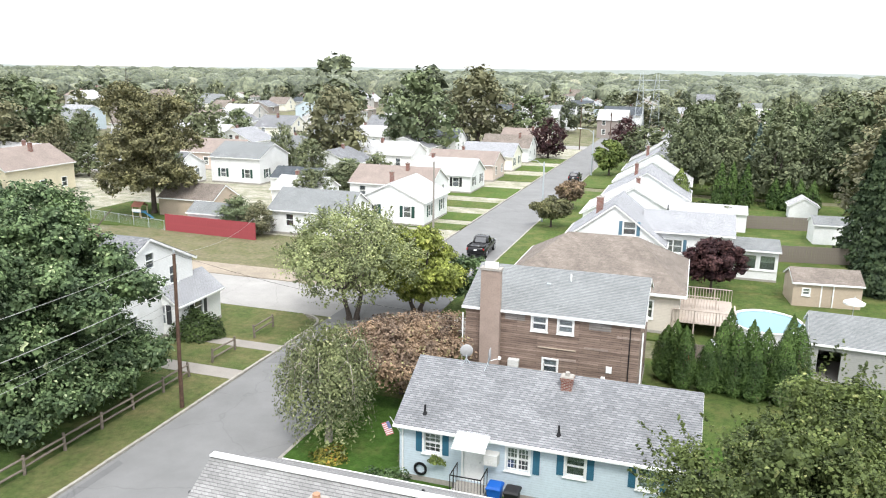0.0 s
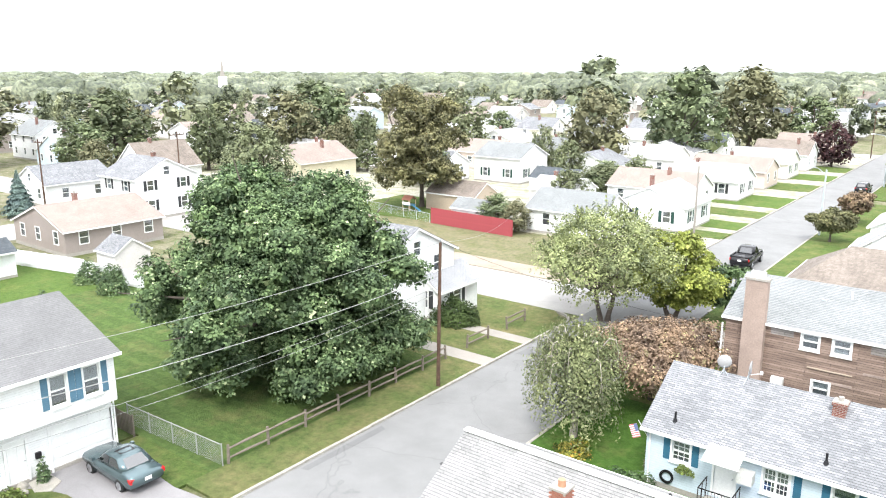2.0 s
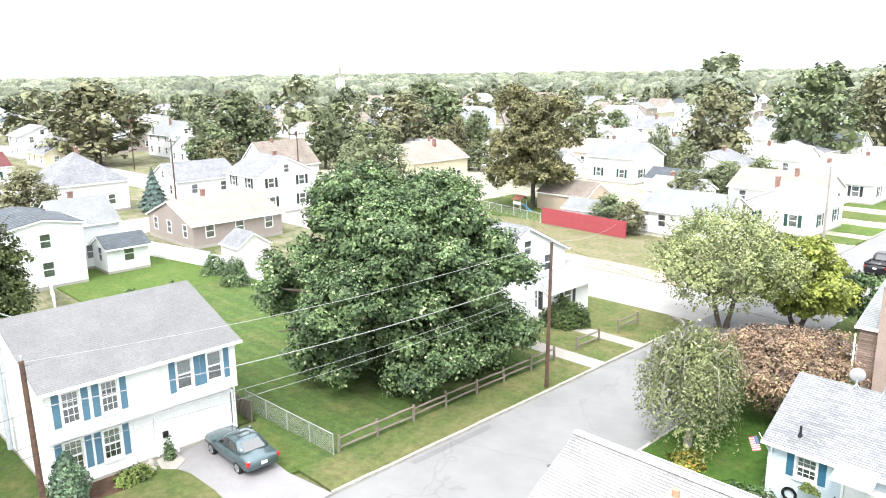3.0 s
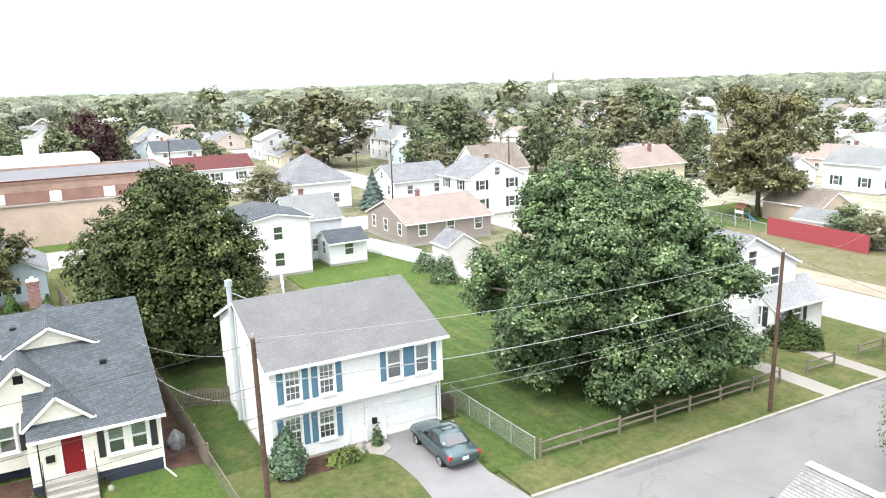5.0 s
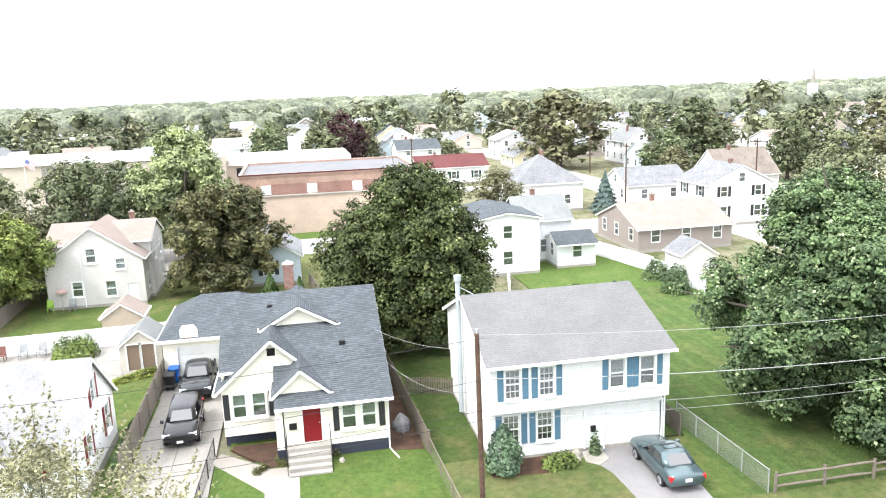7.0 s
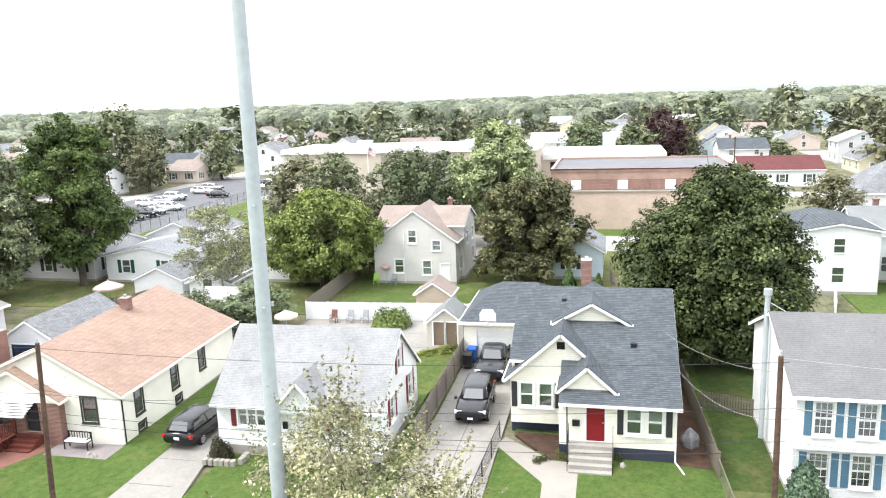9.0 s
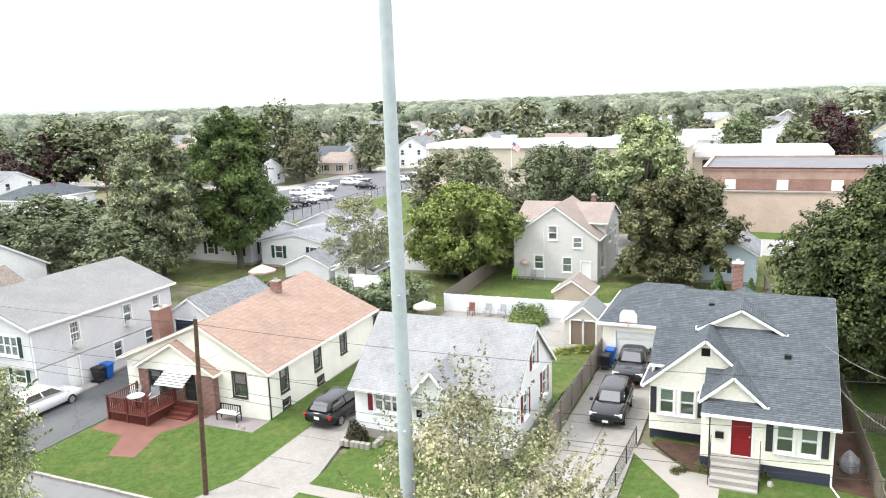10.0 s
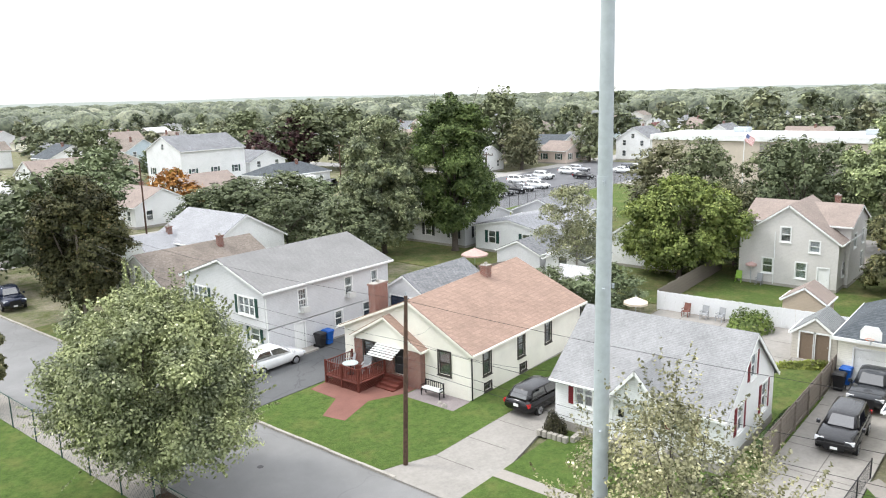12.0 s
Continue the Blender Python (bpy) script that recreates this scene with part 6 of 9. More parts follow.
tree(-23.6, 50.4, 9.6, 6.4, "green street-corner tree with spreading limbs and sparse crown", foliage("corner_leaves", (0.16, 0.19, 0.095), (0.25, 0.275, 0.15), (0.36, 0.37, 0.24)), n=19000, size=0.11, stem=2.2, z0=2.0, seed=7, boughs=90, r0=0.2, limbs=18, stems=2, fill=0.3, shape="round", core=0.04, tufted=0.4, shoots=160, long=1.2)
tree(-19.6, 53.6, 7.8, 4.0, "yellow-green young tree at the street corner", F_YELLOW, n=15000, size=0.13, stem=1.6, z0=1.2, seed=8, boughs=46, limbs=9, stems=2)
tree(-16.3, 55.9, 5.0, 2.2, "small round green tree on the lawn", F_MAPLE, n=4500, size=0.13, stem=1.4, z0=1.2, seed=9, boughs=26)
tree(-15.1, 38.9, 5.4, 4.3, "rust-red maple beside the brown house", F_RUST, n=20000, size=0.085, stem=1.6, z0=1.6, seed=10, boughs=60, limbs=12, shape="dome")
tree(2.3, 67.6, 5.4, 2.9, "dark purple-leaved plum tree", F_PURPLE, n=9000, size=0.14, stem=1.2, z0=1.2, seed=11, boughs=36)
tree(5.2, 24.2, 8.6, 5.0, "olive-green garden tree with upright shoots", foliage("olive_leaves", (0.055, 0.075, 0.028), (0.1, 0.128, 0.048), (0.2, 0.21, 0.1)), n=56000, size=0.08, stem=1.6, z0=0.8, seed=12, boughs=90, shape="great", shoots=420, long=1.5)
tree(-18.3, -6.1, 10.8, 3.1, "pale street pear tree with silvery leaves", F_PEAR, n=24000, size=0.06, stem=2.0, z0=3.0, seed=13, boughs=80, shape="round", r0=0.12, fill=0.3, core=0.0, tufted=0.3, shoots=330, long=1.7)
tree(-18.2, -29.9, 10.6, 5.2, "pale green street pear tree in a tree pit", foliage("pear_leaves_green", (0.17, 0.195, 0.11), (0.31, 0.33, 0.2), (0.55, 0.54, 0.42)), n=56000, size=0.085, stem=1.8, z0=1.6, seed=14, boughs=80, r0=0.12, shape="round", core=0.1, tufted=0.35, shoots=420, long=1.5)
tree(-69.4, -27.0, 10.6, 5.6, "yellow-green tree behind the white fence", foliage("lime_leaves", (0.1, 0.14, 0.04), (0.17, 0.205, 0.07), (0.24, 0.25, 0.1)), n=24000, size=0.15, stem=2.0, z0=0.8, seed=15, boughs=54, limbs=12)
tree(-60.8, -33.0, 10.4, 3.6, "thin grey birch with sparse leaves", foliage("birch_leaves", (0.15, 0.165, 0.1), (0.22, 0.23, 0.15), (0.32, 0.32, 0.23)), n=13000, size=0.1, stem=4.0, z0=2.4, seed=16, boughs=40, r0=0.12, limbs=14, bark=surface("pale_bark", (0.3, 0.28, 0.25), 0.9, 9, 1, 0.3, 0.4), fill=0.2, core=0.0, tufted=0.3)
tree(-62.4, -58.6, 16.4, 5.0, "tall poplar-like green tree", foliage("poplar_leaves", (0.12, 0.15, 0.09), (0.21, 0.235, 0.15), (0.36, 0.37, 0.27)), n=40000, size=0.15, stem=4.0, z0=1.0, seed=17, boughs=90, limbs=14, shape="tall")
tree(-68.0, -52.8, 18.6, 5.2, "tall dark green maple behind the yards", foliage("tall_maple_leaves", (0.06, 0.092, 0.034), (0.105, 0.14, 0.055), (0.22, 0.25, 0.12)), n=40000, size=0.15, stem=4.0, z0=2.2, seed=18, boughs=90, limbs=14, shape="tall")
tree(-65.4, 80.0, 17.0, 6.6, "tall browning tree with thinning crown", F_BROWN, n=36000, size=0.17, stem=4.0, z0=1.6, seed=19, boughs=100, limbs=26, fill=0.3, shape="great", core=0.1)
tree(-92.2, -13.0, 16.0, 6.2, "light green silver maple", foliage("silver_maple_leaves", (0.18, 0.225, 0.12), (0.27, 0.31, 0.18), (0.36, 0.38, 0.25)), n=26000, size=0.2, z0=2.0, seed=20, boughs=64)

# ---- yards: fences, poles, vehicles, sheds ----
VINYL = surface("white_vinyl", (0.74, 0.75, 0.76), 0.45, 10, 0.7, 0.08, 0.03)
OLDFENCE = surface("grey_fence_wood", (0.23, 0.2, 0.17), 0.9, 9, 0.7, 0.35, 0.3)
REDFENCE = surface("faded_red_fence_paint", (0.33, 0.065, 0.075), 0.75, 9, 0.6, 0.25, 0.15)
GREENPOST = surface("green_fence_coating", (0.03, 0.07, 0.06), 0.5, 10, 1, 0.15, 0.05)
WIREPALE = surface("pale_cable", (0.3, 0.3, 0.29), 0.6, 10, 1, 0.1, 0.0)
WIREDARK = surface("dark_cable", (0.03, 0.03, 0.03), 0.7, 10, 1, 0.1, 0.0)

# split-rail fence along the verge
ob = thing("split_rail_fence", -28.25, 19.6, 0, "weathered two-rail wooden fence along the lawn", "fence")
bm = bmesh.new()
tube(bm, ((0, 0, -0.1), (0.01, 0, 0.5), (0, 0.01, 1.05)), (0.085, 0.08, 0.07), 7)
pm = mesh_of("post", bm, OLDWOOD)
bm = bmesh.new()
tube(bm, ((0, 0, 0), (0.02, 1.25, 0.03), (0, 2.5, 0)), (0.05, 0.065, 0.05), 6)
rm = mesh_of("rail", bm, OLDWOOD)
rng = random.Random(4)
gaps = {7, 9}
for i in range(12):
    p = part("post", pm, OLDWOOD, ob)
    p.matrix_basis = pose(rng.uniform(-0.05, 0.05), i * 2.45, 0, rng.uniform(-3, 3), rng.uniform(-3, 3), 0)
    if i < 11 and i not in gaps:
        for z in (0.42, 0.85):
            q = part("rail", rm, OLDWOOD, ob)
            q.matrix_basis = pose(rng.uniform(-0.03, 0.03), i * 2.45, z + rng.uniform(-0.06, 0.06), rng.uniform(-1.2, 1.2), 0, 0)
chain_link((-36.0, 19.0), (-28.3, 19.3), 1.2, "galvanised chain-link fence beside the lawn", 2.0, surface("dull_galvanised", (0.3, 0.31, 0.3), 0.6, 6, 0.9, 0.15, 0.05, 0.1), group="yard fences")
fence_run("picket_fence", (-36.2, 18.4), (-34.6, 18.4), "short brown picket fence by the house", OLDWOOD, 1.2, 0.09, 0.06, 1.5)
fence_run("picket_fence", (-44.0, 5.6), (-43.0, 8.2), "brown picket fence between houses", OLDWOOD, 1.1, 0.09, 0.06, 1.5)
fence_run("board_fence", (-51.0, 4.75), (-35.9, 5.5), "weathered brown board fence between two yards", OLDWOOD, 1.35, 0.13, 0.015, 2.4)
slab("bed_narrow", [(-50, 3.72), (-36.7, 3.72), (-36.4, 5.4), (-50, 4.75)], -0.3, 0.113, SOIL, "bare brown soil strip with litter beside the house", "soil")
fence_run("board_fence", (-54.0, -9.25), (-36.4, -9.2), "weathered grey board fence along the drive", OLDFENCE, 1.75, 0.14, 0.01, 2.4)
fence_run("vinyl_fence", (-58.6, -24.3), (-59.3, -10.0), "white panel fence at the back of the yard", VINYL, 1.55, 0.3, 0.004, 2.4)
fence_run("board_fence", (-59.0, -24.4), (-75, -25.0), "dark weathered board fence", OLDFENCE, 1.6, 0.16, 0.01, 2.4)
fence_run("board_fence", (-76, -36.5), (-58, -42.0), "old board fence under the trees", OLDFENCE, 1.5, 0.16, 0.02, 2.4)
fence_run("board_fence", (-73.5, 0.5), (-66, 1.5), "grey picket fence by the blue house", OLDFENCE, 1.3, 0.16, 0.03, 2.0)
fence_run("vinyl_fence", (-58.5, 33.7), (-67.0, 33.0), "white vinyl fence round the back garden", VINYL, 1.5, 0.2, 0.004, 2.2, group="vinyl fences")
fence_run("vinyl_fence", (-67.0, 33.0), (-79.5, 30.2), "white vinyl fence round the back garden", VINYL, 1.6, 0.2, 0.004, 2.2, group="vinyl fences")
fence_run("vinyl_fence", (-62.5, 17.5), (-68.5, 19.0), "white vinyl fence beside the tall house", VINYL, 1.5, 0.2, 0.004, 2.2, group="vinyl fences")
fence_run("red_fence", (-57.1, 71.6), (-44.9, 70.9), "faded red board fence at the empty lot", REDFENCE, 2.0, 0.3, 0.003, 2.4)
chain_link((-70, 74), (-57.3, 71.6), 1.2, "chain-link fence of the play yard", 2.5, group="yard fences", mesh_step=0.25)
chain_link((-16.9, -70), (-16.9, 10.5), 1.9, "green-coated chain-link park fence", 3.0, GREENPOST, mesh_step=0.3)
fence_run("board_fence", (5.0, 98.2), (14.3, 99.6), "weathered grey board fence between yards", OLDFENCE, 1.7, 0.15, 0.01, 2.4)
fence_run("board_fence", (4.0, 80.9), (18, 83.0), "weathered grey board fence between yards", OLDFENCE, 1.8, 0.15, 0.01, 2.4)
fence_run("board_fence", (8.5, 41.6), (14, 40.6), "old board fence at the garden end", OLDFENCE, 1.4, 0.15, 0.01, 2.4)
fence_run("board_fence", (-1.2, 50.2), (8.3, 51.4), "weathered board fence below the pool deck", OLDFENCE, 1.2, 0.15, 0.01, 2.4)

# utility poles, light pole, wires
utility_pole(-25.95, 33.0, 8.9, "brown wooden utility pole at the kerb", lean=(0.1, 0.1))
utility_pole(-26.85, 6.1, 9.15, "brown wooden utility pole before the white house", lean=(-0.1, -0.05))
utility_pole(-26.8, -22.85, 8.5, "brown wooden utility pole on the lawn", lean=(-0.2, 0.25))
utility_pole(-28.4, -58.5, 9.0, "grey wooden utility pole beside a dark tree", material=OLDWOOD)
utility_pole(-52.7, -92.6, 10.0, "brown utility pole by the side street")
utility_pole(-104.0, 47.0, 9.5, "brown utility pole with street light", 1)
utility_pole(-26.2, 76.5, 9.0, "pale wooden utility pole by the lot", material=WALKWAY)
for x, y, hh in ((-132, 20, 10), (-131, -20, 10), (-95, 62, 10), (-92, -66, 9), (-130, -98, 10), (-150, 60, 10), (-98, -104, 9), (-17.3, 165, 10), (-26.5, 185, 10)):
    utility_pole(x, y, hh, "distant wooden utility pole with crossarm", 1, 90 if abs(y) > 50 else 0)
street_lamp(-17.5, 93.0, 7.6, 2.2, 180, "grey street lamp with long arm over the street")
street_lamp(-17.5, 139.0, 8.2, 2.2, 180, "grey street lamp with long arm over the street")
ob = thing("floodlight_pole", -17.6, -7.62, 0.1, "tall tapered galvanised steel light pole", "light pole")
bm = bmesh.new()
tube(bm, ((0, 0, -0.3), (0, 0, 12), (0, 0, 15.6)), (0.215, 0.18, 0.176), 20)
part("lower_shaft", bm, GALV, ob, smooth=True)
bm = bmesh.new()
tube(bm, ((0, 0, 15.4), (0, 0, 26)), (0.168, 0.135), 20)
part("upper_shaft", bm, GALV, ob, smooth=True)
for z, a in ((9.5, 0.4), (13.0, 0.5), (13.05, 2.2), (15.45, 0.3)):
    bm = bmesh.new()
    beam(bm, (0.19 * math.cos(a), 0.19 * math.sin(a), z), (0.25 * math.cos(a), 0.25 * math.sin(a), z), 0.06, 0.1)
    part("bracket", bm, GALV, ob)
A1, A2 = (-25.85, 33.1, 8.9), (-26.9, 6.1, 9.1)
wire(A1, A2, 0.5, WIREPALE, 0.012)
wire((-25.95, 33.1, 7.0), (-26.8, 6.4, 7.4), 0.5, WIREPALE, 0.018)
wire((-25.95, 33.1, 6.3), (-26.8, 6.4, 6.2), 0.5, WIREPALE, 0.008)
wire((-25.95, 33.1, 5.9), (-26.8, 6.4, 5.8), 0.5, WIREPALE, 0.008)
for a, b, c in ((7.4, 6.4, 0.5), (6.2, 5.6, 0.5), (5.8, 5.2, 0.5), (9.0, 8.4, 0.4)):
    wire((-26.8, 6.3, a), (-26.7, -22.7, b), c, WIREDARK, 0.009)
    wire((-26.7, -22.7, b), (-28.3, -58.5, b + 0.4), 0.6, WIREDARK, 0.008)
wire(A1, (-44.9, 71, 2.6), 0.7, WIREPALE, 0.01, "pale service cable to a house")
wire(A1, (-10.8, 39.6, 5.0), 0.5, WIREDARK, 0.008, "service cable to a house")
wire((-26.8, 6.4, 7.2), (-34.2, 8.0, 4.9), 0.4, WIREPALE, 0.008, "service cable to a house")
wire((-26.8, 6.4, 7.0), (-38.5, 3.9, 4.2), 0.7, WIREPALE, 0.01, "service cable to a house")
wire((-26.85, 6.2, 8.6), (-40.5, 3.4, 5.5), 0.4, WIREPALE, 0.008, "service cable to a house")
wire((-26.7, -22.7, 6.8), (-34.9, -28.0, 4.0), 0.3, WIREDARK, 0.008, "service cable to a house")
wire((-26.7, -22.7, 6.6), (-34.9, -19.0, 3.2), 0.4, WIREDARK, 0.008, "service cable to a house")
wire((-28.4, -58.5, 7.5), (-32.2, -48.0, 4.5), 0.3, WIREPALE, 0.008, "service cable to a house")

# vehicles
TEALCAR = car_paint("grey_teal_car_paint", (0.1, 0.14, 0.15), 0.5)
car(-31.4, 16.0, 179, "grey-teal sedan parked on the driveway", TEALCAR, "sedan", roofglass=True)
car(-42.0, -7.0, 1.5, "dark grey SUV parked in the concrete driveway", car_paint("charcoal_car_paint", (0.022, 0.023, 0.026), 0.3), "suv")
car(-48.6, -6.9, 1, "dark grey pickup parked before the garage", car_paint("dark_slate_car_paint", (0.025, 0.028, 0.033), 0.3), "pickup", name="pickup_truck")
car(-36.9, -21.6, 178, "black estate car parked on the concrete drive", car_paint("black_car_paint", (0.006, 0.006, 0.008), 0.0), "wagon")
car(-31.5, -39.2, 181, "white hatchback parked on the dark asphalt drive", car_paint("white_car_paint", (0.72, 0.73, 0.73), 0.0), "hatch")
car(-20.2, 74.6, 92, "black pickup parked at the kerb", car_paint("black_car_paint", (0.012, 0.013, 0.016), 0.3), "pickup", name="pickup_truck")
car(-19.2, 131.0, 90, "dark SUV parked at the kerb", MATS["charcoal_car_paint"], "suv")
car(-19.2, 172.0, 90, "grey car parked far along the street", MATS["dark_slate_car_paint"], "suv")
car(-27.6, -71.5, 80, "dark blue pickup parked by the kerb", car_paint("navy_car_paint", (0.015, 0.02, 0.04), 0.4), "pickup", name="pickup_truck")
car(-41.0, -104.0, 10, "red car parked at a house", car_paint("red_car_paint", (0.3, 0.015, 0.015), 0.2), "sedan")
car(-74.0, 8.0, 100, "dark car with red tail lights behind a fence", MATS["charcoal_car_paint"], "suv")
LOT = [MATS["white_car_paint"], MATS["black_car_paint"], MATS["charcoal_car_paint"], car_paint("silver_car_paint", (0.4, 0.41, 0.43), 0.6), MATS["navy_car_paint"]]
rng = random.Random(8)
first = {}
for i, (x, y) in enumerate([(-106, -75), (-109.2, -75.2), (-112.4, -75), (-115.6, -75.3), (-120, -75), (-124, -82), (-128.5, -82.2), (-133, -82), (-137, -75), (-143, -82), (-147.5, -82.1), (-150, -73), (-153.5, -73), (-157, -73.2), (-160.4, -73)]):
    kind, paint = ("suv", "sedan", "suv", "sedan", "hatch")[i % 5], LOT[(0, 1, 2, 3, 0, 0, 3, 0, 1, 0, 3, 0, 4, 0, 2)[i]]
    key = (kind, paint.name)
    if key in first:
        copy_thing(first[key], pose(x, y, 0, 0, 0, 90 + rng.uniform(-3, 3)))
    else:
        first[key] = car(x, y, 90 + rng.uniform(-3, 3), "parked " + paint.name.split("_")[0] + " car in the car park", paint, kind, group="car park cars")

# wheelie bins
def wheelie_bin(x, y, turn, colour, label):
    ob = thing("wheelie_bin", x, y, 0.1, label, "wheelie bin", "wheelie bins", turn=turn)
    bm = bmesh.new()
    loft(bm, [[(-0.24, -0.22, 0.05), (0.24, -0.22, 0.05), (0.24, 0.22, 0.05), (-0.24, 0.22, 0.05)], [(-0.31, -0.32, 1.0), (0.31, -0.32, 1.0), (0.31, 0.34, 1.0), (-0.31, 0.34, 1.0)]])
    bx(bm, -0.34, -0.35, 0.93, 0.34, 0.37, 1.0)
    part("tub", bm, colour, ob)
    bm = bmesh.new()
    loft(bm, [[(-0.34, -0.37, 1.0), (0.34, -0.37, 1.0), (0.34, 0.37, 1.0), (-0.34, 0.37, 1.0)], [(-0.28, -0.3, 1.09), (0.28, -0.3, 1.09), (0.28, 0.3, 1.09), (-0.28, 0.3, 1.09)]])
    part("lid", bm, colour, ob)
    for s in (-1, 1):
        bm = bmesh.new()
        tube(bm, ((s * 0.27, 0.3, 0.12), (s * 0.33, 0.3, 0.12)), (0.12, 0.12), 10)
        part("wheel", bm, RUBBER, ob)


BINBLUE = surface("blue_bin_plastic", (0.01, 0.1, 0.42), 0.45, 12, 1, 0.1, 0.04)
BINBLACK = surface("black_bin_plastic", (0.018, 0.018, 0.02), 0.5, 12, 1, 0.15, 0.04)
wheelie_bin(-7.0, 29.3, 0, BINBLUE, "blue recycling bin against the pale blue house")
wheelie_bin(-6.2, 29.2, 0, BINBLACK, "black rubbish bin against the pale blue house")
wheelie_bin(-36.9, -39.6, 180, BINBLUE, "blue recycling bin beside the grey house")
wheelie_bin(-36.1, -39.5, 180, BINBLACK, "black rubbish bin beside the grey house")
wheelie_bin(-49.8, -8.6, 90, BINBLUE, "blue recycling bin near the garage")
wheelie_bin(-48.6, -8.7, 90, BINBLACK, "black rubbish bin near the fence")

# sheds and garages
def shed(x, y, wx, wy, eave, ridge, axis, wall, roof, label, openings=(), turn=0.0, name="shed"):
    ob = thing(name, x, y, 0, label, name.replace("_", " "), turn=turn)
    volume(ob, wx, wy, eave, ridge, axis, wall, roof, openings=openings, over=0.15, rake=0.12, base=0.08)
    return ob


TANDOOR = surface("taupe_door", (0.2, 0.15, 0.11), 0.6, 10, 1, 0.12, 0.05)
S_BEIGE = clapboard("siding_shed_beige", (0.5, 0.47, 0.42), 0.2)
shed(-54.4, -11.15, 3.0, 2.7, 2.0, 3.05, "x", S_BEIGE, R_GREY, "beige plastic garden shed with double doors", [("E", -0.45, 0.1, 0.85, 1.8, "door", TANDOOR), ("E", 0.45, 0.1, 0.85, 1.8, "door", TANDOOR)])
shed(-62.6, -14.0, 2.6, 3.0, 1.8, 2.8, "x", S_TAN, R_TAN, "tan garden shed with pale tan roof")
shed(-66.5, 36.6, 3.2, 3.6, 2.1, 3.3, "x", S_GREIGE, R_LIGHT, "small greige shed with pale roof")
shed(-47.5, -38.4, 7.5, 4.6, 2.6, 4.0, "x", S_GREY, R_LIGHT, "pale grey garage with a navy door", [("E", -0.2, 0.1, 2.4, 2.1, "garage", surface("navy_door", (0.02, 0.03, 0.06), 0.5, 10, 1, 0.1, 0.03))], name="garage")
shed(11.4, 52.0, 6.9, 5.2, 2.6, 3.8, "x", clapboard("siding_garage_grey", (0.34, 0.34, 0.33), 0.13), R_GREY, "grey clapboard garage with pale roof", [("S", -2.3, 0.1, 1.3, 2.0, "hole")], -4, "garage")
shed(11.0, 68.0, 5.2, 3.4, 2.2, 3.0, "x", S_TAN, R_BROWN, "brown garden shed with small window", [("S", -1.6, 1.1, 0.5, 0.5), ("S", 0.0, 0.1, 0.8, 1.8, "door", S_TAN)], 6)
shed(15.3, 93.6, 4.2, 3.2, 2.4, 3.1, "x", S_WHITE, R_GREY, "white garden shed with grey roof", turn=4)
shed(18.6, 94.0, 2.4, 2.8, 1.7, 2.3, "x", S_WHITE, R_GREY, "lower white lean-to shed", turn=4)
shed(14.0, 108.5, 3.4, 3.0, 2.0, 3.0, "y", S_WHITE, R_WHITE, "small white gabled shed")
shed(2.0, 97.5, 9.0, 4.0, 2.4, 3.0, "x", S_WHITE, R_WHITE, "long white garage with pale flat roof", name="garage")
shed(-52.6, 74.6, 4.8, 3.4, 2.2, 3.2, "x", S_WHITE, R_GREY, "small white shed behind the red fence")
shed(-60.0, 82.0, 8.0, 5.5, 2.4, 4.0, "x", S_TAN, R_BROWN, "low barn with a rusty brown roof", name="barn")
shed(-56.0, 101.5, 7.4, 5.0, 2.6, 4.0, "x", S_WHITE, R_DARK, "white garage with dark roof", [("E", 0, 0.1, 1.0, 2.0, "door", WHITE)], name="garage")
shed(-66.0, -40.5, 7.0, 5.0, 2.3, 3.4, "x", S_GREY, R_LIGHT, "grey shed with pale roof behind the bungalow")
shed(-57.5, -30.8, 4.0, 3.5, 2.2, 3.0, "y", S_WHITE, R_WHITE, "white canopy shed behind the garage")

# above-ground pool with deck
ob = thing("swimming_pool", 5.9, 56.7, 0, "oval above-ground swimming pool with pale blue water", "swimming pool")
bm = bmesh.new()
ring = [(2.45 * math.cos(a), 2.75 * math.sin(a)) for a in [2 * math.pi * k / 40 for k in range(40)]]
prism(bm, ring, 0.0, 1.3, lambda u, n, z: (u, z, n))
part("wall", bm, VINYL, ob)
bm = bmesh.new()
prism(bm, [(u * 0.965, z * 0.95) for u, z in ring], 1.304, 1.31, lambda u, n, z: (u, z, n))
wm, wn_, wl_, wb_ = nodes_of("pool_water")
wb_.inputs["Base Color"].default_value = (0.13, 0.27, 0.31, 1)
wb_.inputs["Roughness"].default_value = 0.12
bump(wn_, wl_, wb_, noise_tex(wn_, wl_, wn_.new("ShaderNodeTexCoord").outputs["Object"], 2.5), 0.08, 0.05)
part("water", bm, wm, ob)
bm = bmesh.new()
for (u0, z0), (u1, z1) in zip(ring, ring[1:] + ring[:1]):
    beam(bm, (u0, z0, 1.36), (u1, z1, 1.36), 0.16, 0.07)
part("rim", bm, VINYL, ob)
CEDARWOOD = surface("cedar_deck", (0.42, 0.36, 0.31), 0.8, 10, 0.8, 0.2, 0.15)
d = thing("pool_deck", 1.3, 58.2, 0, "pale wooden pool deck with baluster rail", "deck")
for i in range(16):
    box_part("deck_board", d, (-1.8, -3.2 + i * 0.4, 1.15, 2.4, -2.81 + i * 0.4, 1.2), CEDARWOOD)
